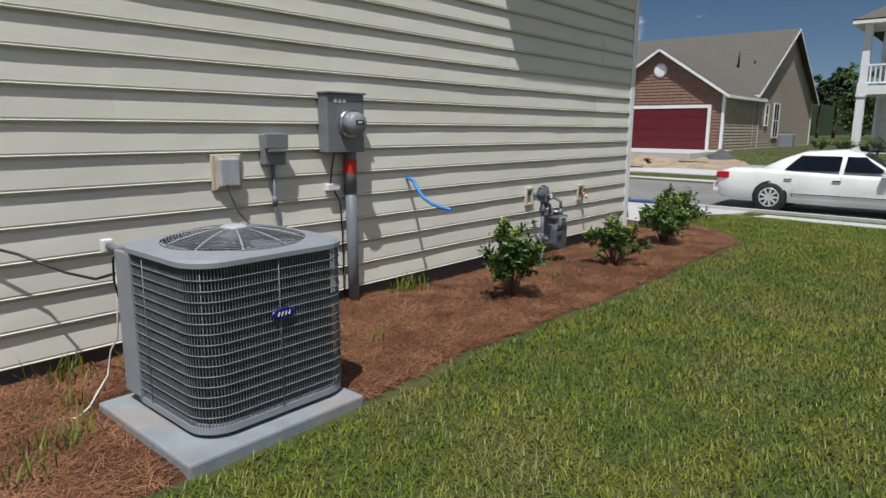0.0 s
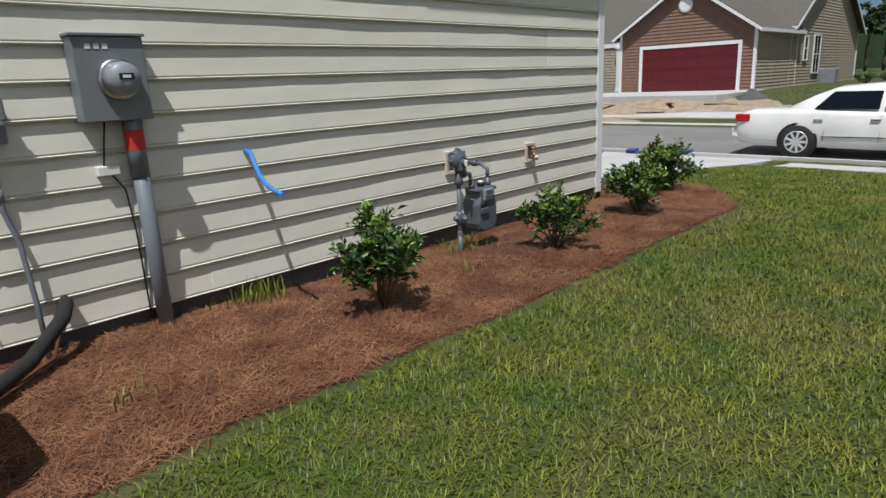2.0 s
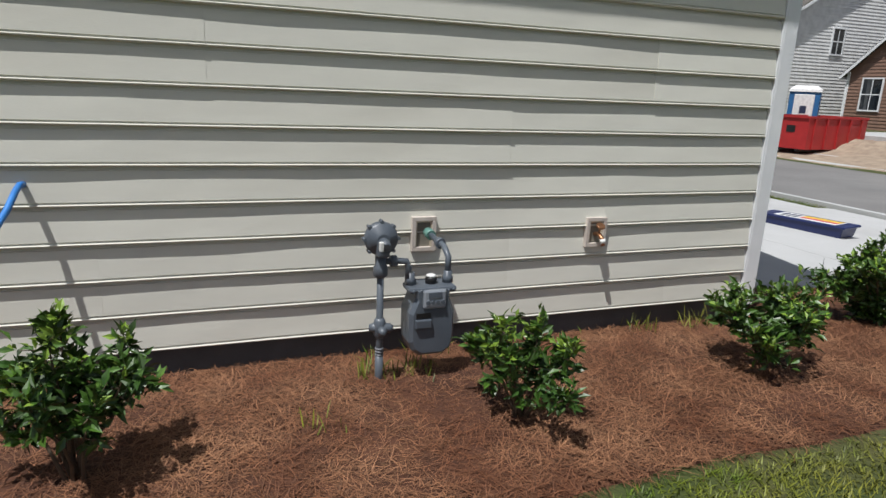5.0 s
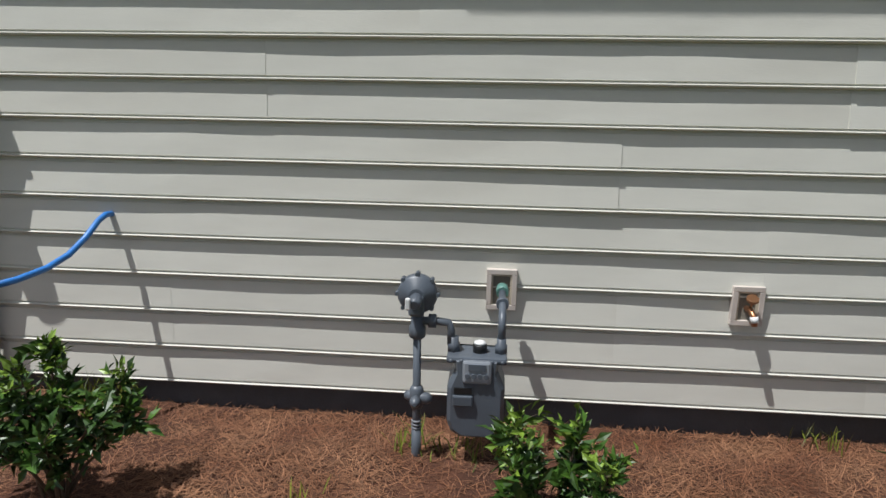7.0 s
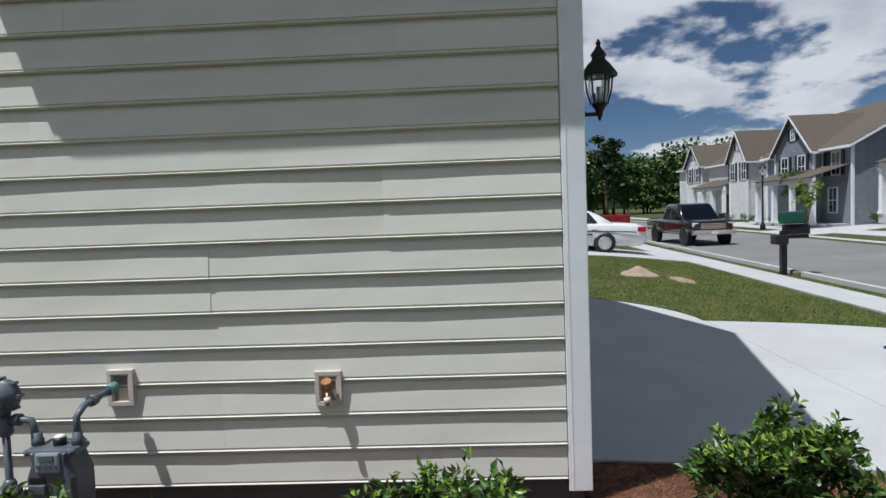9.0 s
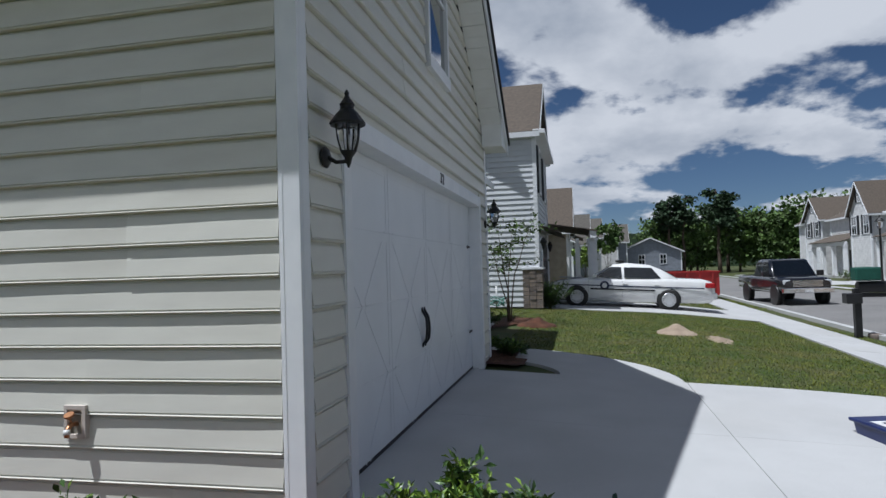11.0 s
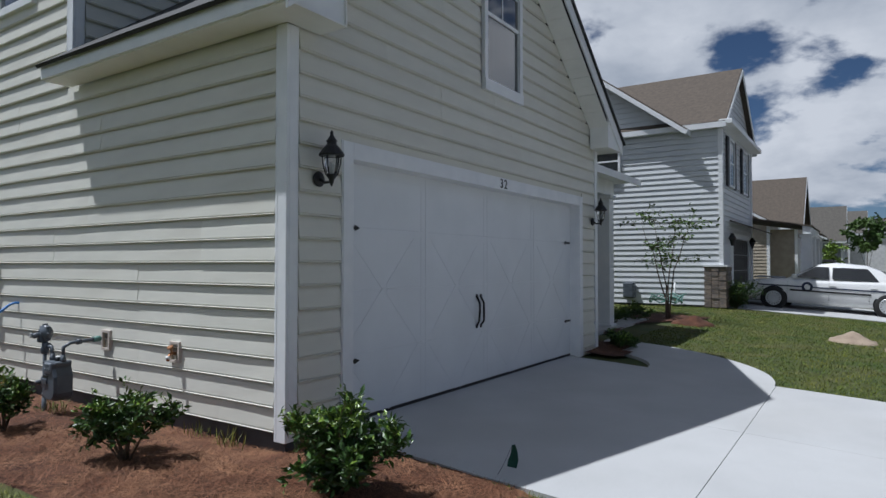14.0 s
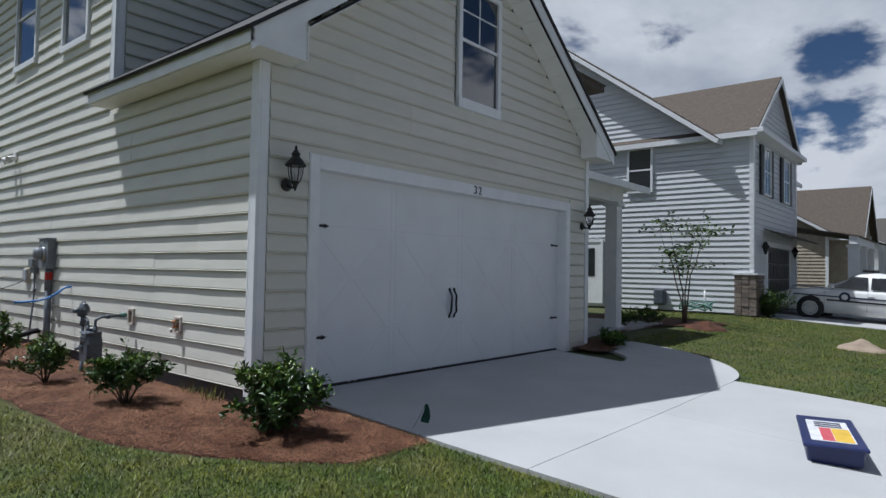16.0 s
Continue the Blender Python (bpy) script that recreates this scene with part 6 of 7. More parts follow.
part("grille", bm, "chrome", tr, "chrome grille bars")
quick("number_plate", "paper_white", tr, "", box, 2.625, 2.635, -0.15, 0.15, 0.53, 0.64)
quick("grille_back", "black", tr, "", box, 2.44, 2.468, -0.58, 0.58, 0.74, 1.02)

# mailbox by the kerb
mx, my = -13.65, 7.62
mz = ground_z(mx, my)
mail = thing("mailbox", "black post mailbox with a green newspaper bin", "mailbox", at=pose(mx, my, mz))
mail.scale = (1.2, 1.2, 1.2)
quick("post", "lantern", mail, "", box, -0.06, 0.06, -0.06, 0.06, -0.1, 0.95, 0.008)
quick("arm", "lantern", mail, "", box, -0.05, 0.05, -0.12, 0.52, 0.78, 0.86, 0.008)
bm = bmesh.new()
prof = [(-0.10, 0.87), (0.10, 0.87), (0.10, 1.0)] + [(0.10 * math.cos(a), 1.0 + 0.09 * math.sin(a)) for a in (math.pi * k / 8 for k in range(1, 8))] + [(-0.10, 1.0)]
v = loop_wall(bm, [[(x, 0.02, z) for x, z in prof], [(x, 0.52, z) for x, z in prof]])
bm.faces.new(v[0])
bm.faces.new(v[1])
part("box", bm, "lantern", mail)
quick("newspaper_bin", "flag_green", mail, "green plastic bin", box, -0.14, 0.14, -0.05, 0.40, 1.10, 1.36, 0.03)
quick("side_bin", "black", mail, "", box, -0.13, 0.13, -0.22, 0.06, 0.66, 0.86, 0.02)
tagged(quick("stone", "stone", None, "", box, mx - 0.2, mx + 0.2, my + 0.25, my + 0.5, mz - 0.05, mz + 0.08, 0.04), "pale stone beside the mailbox post", "stone")

lamp = thing("street_lamp", "black post street lamp with a lantern head", "street lamp", at=pose(-36.7, 17.6, ground_z(-36.7, 17.6)))
bm = bmesh.new()
lathe(bm, [(0.16, -0.1), (0.16, 0.25), (0.09, 0.4), (0.06, 0.6), (0.05, 3.3), (0.07, 3.35)], (0, 0, 0), seg=14)
part("post", bm, "lantern", lamp)
bm = bmesh.new()
lathe(bm, [(0.11, 3.36), (0.2, 3.75)], (0, 0, 0), seg=8, smooth=False)
part("lantern_glass", bm, "clear", lamp)
bm = bmesh.new()
lathe(bm, [(0.25, 3.751), (0.22, 3.82), (0.1, 3.95), (0.03, 4.0), (0.02, 4.1)], (0, 0, 0), seg=8, smooth=False)
part("cap", bm, "lantern", lamp)


def dumpster(at, lx, ly, h, label):
    d = thing("dumpster", label, "dumpster", group="red dumpsters", at=at)
    bm = bmesh.new()
    t = 0.06
    box(bm, -lx / 2, lx / 2, -ly / 2, ly / 2, 0.1, 0.16)
    box(bm, -lx / 2, lx / 2, -ly / 2, -ly / 2 + t, 0.161, h)
    box(bm, -lx / 2, lx / 2, ly / 2 - t, ly / 2, 0.161, h)
    box(bm, -lx / 2, -lx / 2 + t, -ly / 2 + t + 0.001, ly / 2 - t - 0.001, 0.161, h)
    box(bm, lx / 2 - t, lx / 2, -ly / 2 + t + 0.001, ly / 2 - t - 0.001, 0.161, h)
    part("bin", bm, "red_steel", d)
    for k in range(5):
        x = -lx / 2 + lx * (k + 0.5) / 5
        bm = bmesh.new()
        box(bm, x - 0.05, x + 0.05, -ly / 2 - 0.05, -ly / 2 - 0.001, 0.12, h - 0.06)
        part("rib", bm, "red_steel", d)
    bm = bmesh.new()
    for a, b in (((-lx / 2, -ly / 2, h), (lx / 2, -ly / 2, h)), ((-lx / 2, ly / 2, h), (lx / 2, ly / 2, h)), ((-lx / 2, -ly / 2, h), (-lx / 2, ly / 2, h)), ((lx / 2, -ly / 2, h), (lx / 2, ly / 2, h))):
        beam(bm, a, b, 0.1, 0.08)
    part("top_rail", bm, "red_steel", d)
    quick("fork_pocket", "black", d, "", box, -lx / 2 - 0.012, -lx / 2 - 0.001, -0.5, -0.15, h * 0.55, h * 0.75)
    for s in (-1, 1):
        quick("skid", "black", d, "", box, -lx / 2 + 0.1, lx / 2 - 0.1, s * ly * 0.3 - 0.08, s * ly * 0.3 + 0.08, 0.0, 0.099)
    return d


dumpster(pose(-15.3, 18.4, ground_z(-15.3, 18.4) + 0.0, 0, 0, 96), 3.4, 2.0, 1.25, "open red steel dumpster across the street")
dumpster(pose(-31.0, 6.3, ground_z(-31, 6.3), 0, 0, 95), 3.0, 1.9, 1.25, "open red steel dumpster on a far driveway")

po = thing("portable_toilet", "blue and white portable toilet on the building site", "portable toilet", at=pose(-16.9, 19.6, ground_z(-16.9, 19.6), 0, 0, 38))
quick("cabin", "potty_blue", po, "", box, -0.55, 0.55, -0.55, 0.55, 0.1, 2.05, 0.03)
quick("base", "black", po, "", box, -0.58, 0.58, -0.58, 0.58, 0.0, 0.099)
bm = bmesh.new()
v = loop_wall(bm, [[(x, y, 2.051) for x, y in round_square(-0.6, 0.6, -0.6, 0.6, 0.1)], [(x, y, 2.15) for x, y in round_square(-0.58, 0.58, -0.58, 0.58, 0.1)], [(x, y, 2.3) for x, y in round_square(-0.4, 0.4, -0.4, 0.4, 0.1)]])
bm.faces.new(v[0])
bm.faces.new(v[-1])
part("roof", bm, "white_plastic", po, "white domed roof")
quick("door", "white_plastic", po, "white door", box, -0.36, 0.36, -0.585, -0.551, 0.15, 1.95, 0.02)
quick("side_panel", "white_plastic", po, "", box, -0.585, -0.551, -0.35, 0.35, 0.3, 1.9, 0.02)
quick("door_sign", "ink", po, "small dark square sign", box, -0.12, 0.12, -0.592, -0.586, 1.2, 1.5)


def heap(name, label, x, y, rx, ry, h, seed, mat="dirt", category="dirt pile"):
    verts, faces = [], []
    nr, na = 9, 28
    verts.append((x, y, ground_z(x, y) + h))
    for i in range(1, nr + 1):
        f = i / nr
        for k in range(na):
            a = 2 * math.pi * k / na
            w = 1 + 0.22 * noise.noise((math.cos(a) * 1.6, math.sin(a) * 1.6, seed))
            px, py = x + math.cos(a) * rx * f * w, y + math.sin(a) * ry * f * w
            z = ground_z(px, py) + h * (1 - f) ** 1.0 * (1 + 0.35 * noise.noise((px * 3, py * 3, seed))) + 0.03 * noise.noise((px * 9, py * 9, seed)) - (0.06 if i == nr else 0)
            verts.append((px, py, z))
    for k in range(na):
        faces.append((0, 1 + k, 1 + (k + 1) % na))
    for i in range(nr - 1):
        for k in range(na):
            a, b = 1 + i * na + k, 1 + i * na + (k + 1) % na
            faces.append((a, a + na, b + na, b))
    return tagged(raw(name, verts, faces, mat, smooth=True), label, category)


heap("dirt_mound", "small sandy dirt pile on the lawn", -11.4, 3.3, 0.55, 0.45, 0.20, 1)
heap("dirt_mound", "scattered sandy dirt on the lawn", -10.6, 4.0, 0.7, 0.25, 0.05, 2)
heap("dirt_mound", "dark earth heap beside the young tree", -11.6, 0.35, 0.6, 0.45, 0.2, 3, "mulch")
heap("dirt_mound", "sandy dirt bank before the unfinished house", -14.0, 19.6, 5.5, 1.7, 0.36, 4)
heap("dirt_mound", "sandy dirt bank before the unfinished house", -9.0, 19.6, 4.2, 1.5, 0.36, 5)
heap("dirt_mound", "flat pale sand round the building site", -12.0, 19.6, 9.5, 3.2, 0.09, 8)
# a dark tarp rather than earth, shaped as a heap in the foundation's grey
heap("dirt_mound", "small dark tarp heap by the unfinished house", -5.7, 21.6, 0.7, 0.6, 0.4, 6, "foundation")
heap("dirt_mound", "sandy dirt at the street's edge", -12.2, 16.2, 5.0, 0.8, 0.08, 7)
for k, (x, y, a, L) in enumerate(((-10.6, 19.3, 62, 1.7), (-8.2, 19.3, 130, 1.5), (-6.2, 19.6, 25, 1.2), (-8.4, 18.2, 10, 1.1))):
    o = tagged(quick("wooden_plank", "lumber", None, "", box, -L / 2, L / 2, -0.1, 0.1, 0, 0.045, 0.004), "raw lumber plank lying on the dirt", "plank", group="lumber on the building site")
    o.matrix_basis = pose(x, y, ground_z(x, y) + 0.2, 8 - k * 4, 6, a)


# ---- houses around ----
def courses(bm, a, b, z0, z1, pitch, out, clip=None):
    """Lap siding from a to b (ground points): one bevelled strip for each course; clip gives the stretch at a height as fractions."""
    a, b, n = Vector(a), Vector(b), Vector(out)
    k, last = 0, None
    while z0 + k * pitch < z1 - 0.01:
        lo = z0 + k * pitch
        hi = min(lo + pitch, z1)
        f0, f1 = clip((lo + hi) / 2) if clip else (0.0, 1.0)
        k += 1
        if f1 - f0 < 0.01:
            continue
        p, q = a.lerp(b, f0), a.lerp(b, f1)
        o = n * 0.034
        v = last or [bm.verts.new(c) for c in (p + Vector((0, 0, lo)), q + Vector((0, 0, lo)))]
        v = v + [bm.verts.new(c) for c in (q + o + Vector((0, 0, lo)), p + o + Vector((0, 0, lo)), p + n * 0.004 + Vector((0, 0, hi)), q + n * 0.004 + Vector((0, 0, hi)))]
        bm.faces.new((v[0], v[1], v[2], v[3]))
        bm.faces.new((v[3], v[2], v[5], v[4]))
        last = [v[4], v[5]]


def gable_clip(z_eave, z_apex):
    return lambda z: (0.0, 1.0) if z < z_eave else ((z - z_eave) / (z_apex - z_eave) / 2, 1 - (z - z_eave) / (z_apex - z_eave) / 2)


def far_window(parent, at, w, h, shutters=False, panes=2):
    """at: pose of the lower left corner; x across, y outwards."""
    f = 0.07
    bm = bmesh.new()

    def ring(i, y):
        return [(i, y, i), (w - i, y, i), (w - i, y, h - i), (i, y, h - i)]
    loop_wall(bm, [ring(0, 0.0), ring(0, 0.065), ring(f, 0.065), ring(f, 0.0)])
    win = part("window", bm, "trim", parent)
    win.matrix_basis = at
    quick("meeting_rail", "trim", win, "", box, f + 0.001, w - f - 0.001, 0.0, 0.05, h / 2 - 0.025, h / 2 + 0.025)
    if panes > 1:
        for za, zb in ((f + 0.001, h / 2 - 0.026), (h / 2 + 0.026, h - f - 0.001)):
            quick("glazing_bar", "trim", win, "", box, w / 2 - 0.02, w / 2 + 0.02, 0.0, 0.045, za, zb)
    pane = quick("pane", "glass", win, "", box, f * 0.9, w - f * 0.9, 0.03, 0.036, f * 0.9, h - f * 0.9)
    if shutters:
        for x in (-0.36, w + 0.04):
            bm = bmesh.new()
            box(bm, x, x + 0.32, 0.0, 0.05, 0, h)
            for k in range(int(h / 0.12)):
                box(bm, x + 0.04, x + 0.28, 0.0501, 0.062, 0.05 + k * 0.12, 0.13 + k * 0.12)
            part("shutter", bm, "shutter", win)
    return win


def facing(x, y, z, d):
    """Pose on a wall: d is the way that the wall looks, and x runs to the right of one who looks at it."""
    c = {"+y": ((-1, 0), (0, 1)), "-y": ((1, 0), (0, -1)), "+x": ((0, 1), (1, 0)), "-x": ((0, -1), (-1, 0))}[d]
    return Matrix(((c[0][0], c[1][0], 0, x), (c[0][1], c[1][1], 0, y), (0, 0, 1, z), (0, 0, 0, 1)))


def roof_pair(parent, axis, lo, hi, m0, m1, z_eave, z_ridge, over, mat):
    """A gable roof: the ridge runs along axis from lo to hi, the eaves lie at m0 and m1 across it."""
    mid = (m0 + m1) / 2
    slope = (z_ridge - z_eave) / (mid - m0)
    bm = bmesh.new()
    for e, s in ((m0 - over, 1), (m1 + over, -1)):
        ze = z_eave - slope * over
        pts = [(lo - over, e, ze), (hi + over, e, ze), (hi + over, mid, z_ridge), (lo - over, mid, z_ridge)]
        if axis == "y":
            pts = [(b, a, c) for a, b, c in pts]
        slab(bm, pts, 0.05 if (s > 0) == (axis == "x") else -0.05)
    part("roof", bm, mat, parent)
    bm = bmesh.new()
    for e in (lo - over - 0.012, hi + over + 0.012):
        for m in (m0 - over, m1 + over):
            p, q = (e, m, z_eave - slope * over - 0.07), (e, mid, z_ridge - 0.07)
            if axis == "y":
                p, q = (p[1], p[0], p[2]), (q[1], q[0], q[2])
            beam(bm, p, q, 0.03, 0.13)
    for m in (m0 - over - 0.012, m1 + over + 0.012):
        p, q = (lo - over, m, z_eave - slope * over - 0.05), (hi + over, m, z_eave - slope * over - 0.05)
        if axis == "y":
            p, q = (p[1], p[0], p[2]), (q[1], q[0], q[2])
        beam(bm, p, q, 0.03, 0.16)
    for e0, e1 in ((m0 - over, m0), (m1, m1 + over)):
        z = z_eave - slope * over - 0.12
        if axis == "x":
            box(bm, lo, hi, e0, e1, z, z + 0.015)
        else:
            box(bm, e0, e1, lo, hi, z, z + 0.015)
    part("roof_trim", bm, "trim", parent)


def block(parent, x0, x1, y0, y1, z0, z_eave, mat, pitch=0.15, gable="", z_ridge=None, corners=True):
    """Siding walls on a box; gable: the axis along which the ridge runs."""
    zr = z_ridge or z_eave
    for d, a, b, out in (("+y", (x1, y1, 0), (x0, y1, 0), (0, 1, 0)), ("-y", (x0, y0, 0), (x1, y0, 0), (0, -1, 0)), ("+x", (x1, y0, 0), (x1, y1, 0), (1, 0, 0)), ("-x", (x0, y1, 0), (x0, y0, 0), (-1, 0, 0))):
        is_gable = gable and ((gable == "x") == (d[1] == "x"))
        bm = bmesh.new()
        courses(bm, a, b, z0, zr if is_gable else z_eave, pitch, out, gable_clip(z_eave, zr) if is_gable else None)
        part("wall", bm, mat, parent)
    if corners:
        for x in (x0, x1):
            for y in (y0, y1):
                quick("corner_board", "trim", parent, "", box, x - 0.07, x + 0.07, y - 0.07, y + 0.07, z0, z_eave - 0.02)


def garage_door(parent, x0, x1, y, z0, z1, mat, d="+y"):
    s = 1 if d == "+y" else -1
    bm = bmesh.new()
    n = 4
    for k in range(n):
        za = z0 + (z1 - z0) * k / n
        zb = z0 + (z1 - z0) * (k + 1) / n - 0.015
        box(bm, x0, x1, y + s * 0.03, y + s * 0.05, za, zb)
        for j in range(8):
            xa = x0 + (x1 - x0) * (j + 0.12) / 8
            xb = x0 + (x1 - x0) * (j + 0.88) / 8
            box(bm, xa, xb, y + s * 0.0505, y + s * 0.062, za + 0.09, zb - 0.09)
    g = part("garage_door", bm, mat, parent)
    bm = bmesh.new()
    box(bm, x0 - 0.16, x0 - 0.001, y, y + s * 0.085, z0, z1 + 0.16)
    box(bm, x1 + 0.001, x1 + 0.16, y, y + s * 0.085, z0, z1 + 0.16)
    box(bm, x0, x1, y, y + s * 0.085, z1 + 0.001, z1 + 0.16)
    part("door_casing", bm, "trim", parent)
    return g


def column(parent, x, y, z0, z1, w=0.25):
    bm = bmesh.new()
    box(bm, x - w / 2, x + w / 2, y - w / 2, y + w / 2, z0 + 0.15, z1 - 0.1)
    box(bm, x - w * 0.65, x + w * 0.65, y - w * 0.65, y + w * 0.65, z0, z0 + 0.149)
    box(bm, x - w * 0.65, x + w * 0.65, y - w * 0.65, y + w * 0.65, z1 - 0.099, z1)
    return part("column", bm, "trim", parent)


# next-door house
nb = thing("house", "two-storey grey-blue sided house next door", "house")
NX = -16.5
block(nb, -22.2, NX, -7.0, 0.05, 0.2, 5.62, "grey_siding", 0.165, "y", 7.75, corners=False)
block(nb, -27.5, NX - 0.006, -13.0, -1.2, 0.2, 5.62, "grey_siding", 0.165, "x", 9.95, corners=False)
roof_pair(nb, "y", -7.0, 0.05, -22.2, NX, 5.62, 7.75, 0.2, "shingle")
quick("pent_eave", "trim", nb, "", box, -22.4, NX + 0.22, 0.06, 0.42, 5.42, 5.56, 0.01)
roof_pair(nb, "x", -27.5, NX, -13.0, -1.2, 5.62, 9.95, 0.42, "shingle")
quick("corner_board", "trim", nb, "", box, NX - 0.10, NX + 0.04, 0.0, 0.12, 0.2, 5.5)
quick("corner_board", "trim", nb, "", box, -22.24, -22.1, 0.0, 0.12, 0.2, 5.5)
bm = bmesh.new()
box(bm, -22.2, NX, -7, 0.04, -0.3, 0.199)
box(bm, -27.5, NX - 0.01, -13, -7.001, -0.3, 0.199)
part("foundation", bm, "foundation", nb)
rs = random.Random(4)
for k in range(9):
    for j in range(3):
        za = 0.15 + k * 0.13
        quick("stone", "stone", nb, "", box, NX - 0.02 - 0.26 * (j + 1) + rs.uniform(0, 0.05), NX - 0.03 - 0.26 * j, 0.121, 0.19 + rs.uniform(0, 0.025), za, za + 0.12)
        quick("stone", "stone", nb, "", box, NX + 0.041, NX + 0.08 + rs.uniform(0, 0.025), 0.19 - 0.2 * (j + 1) + 0.012, 0.19 - 0.2 * j, za, za + 0.12)
quick("pier_cap", "trim", nb, "", box, NX - 0.82, NX + 0.12, -0.42, 0.24, 1.325, 1.38)
far_window(nb, facing(NX + 0.03, -3.72, 3.92, "+x"), 0.86, 1.46, panes=1)
for x in (-17.6, -20.2):
    far_window(nb, facing(x, 0.08, 3.75, "+y"), 0.85, 1.5, shutters=True)
garage_door(nb, -21.0, -18.0, 0.06, 0.2, 2.2, "shutter")
bm = bmesh.new()
box(bm, NX + 0.03, NX + 0.08, -5.6, -5.5, 0.3, 2.45)
box(bm, NX + 0.03, NX + 0.08, -4.65, -4.55, 0.3, 2.45)
box(bm, NX + 0.03, NX + 0.08, -5.499, -4.651, 2.35, 2.45)
box(bm, NX + 0.03, NX + 0.06, -5.499, -4.651, 0.3, 2.349)
sd = part("side_door", bm, "trim", nb, "white side door")
quick("pane", "glass", sd, "", box, NX + 0.061, NX + 0.07, -5.3, -4.85, 1.2, 2.15)
bm = bmesh.new()
slab(bm, [(-27.0, 2.0, 2.75), (-22.2, 2.0, 2.75), (-22.2, -1.2, 3.3), (-27.0, -1.2, 3.3)], 0.05)
slab(bm, [(-22.4, 0.75, 2.5), (NX - 1.2, 0.75, 2.5), (NX - 1.2, 0.1, 2.75), (-22.4, 0.1, 2.75)], 0.04)
part("porch_roof", bm, "shingle", nb)
bm = bmesh.new()
box(bm, -27.0, -22.25, 1.7, 1.95, 2.45, 2.74)
part("porch_beam", bm, "trim", nb)
for x in (-22.6, -24.6, -26.7):
    column(nb, x, 1.8, 0.1, 2.45, 0.32)
quick("porch_floor", "concrete", nb, "", box, -27.0, -22.25, -1.2, 2.0, -0.3, 0.15)
for x in (-17.45, -21.5):
    bm = bmesh.new()
    lathe(bm, [(0.03, 0), (0.09, 0.2), (0.12, 0.22), (0.03, 0.38)], (x, 0.2, 1.95), seg=8, smooth=False)
    part("wall_lamp", bm, "lantern", nb)
nd = tagged(sheet("driveway", span((-21.3, -16.9, 6)), span((0.1, 7.4, 10)), paving_z, "concrete", 0.12, skew=0.0), "pale concrete driveway of the house next door", "driveway", kind="structure")
hz = thing("garden_hose", "pale green garden hose coiled at the neighbour's wall", "garden hose")
rs = random.Random(9)
bm = bmesh.new()
for k in range(4):
    tube(bm, [(NX + 0.35 + 0.1 * math.sin(a) * rs.uniform(0.8, 1.2), -1.4 + 0.5 * math.cos(a + k) * rs.uniform(0.8, 1.1), 0.25 + 0.25 * abs(math.sin(a)) * rs.uniform(0.5, 1.2)) for a in (2 * math.pi * i / 14 for i in range(15))], 0.018, 6)
part("coil", bm, "green_paint", hz)
quick("reel", "white_plastic", hz, "", tube, [(NX + 0.2, -1.2, 0.2), (NX + 0.2, -1.2, 0.85)], 0.025, 8)
gmn = tagged(quick("wall_meter", "gas_grey", None, "", box, NX + 0.03, NX + 0.28, -2.75, -2.4, 0.35, 0.85, 0.05), "grey utility meter on the neighbour's wall", "meter")
bush(-17.0, 0.35, 0.85, 0.75, 41, "round green shrub at the neighbour's drive", 2.2)


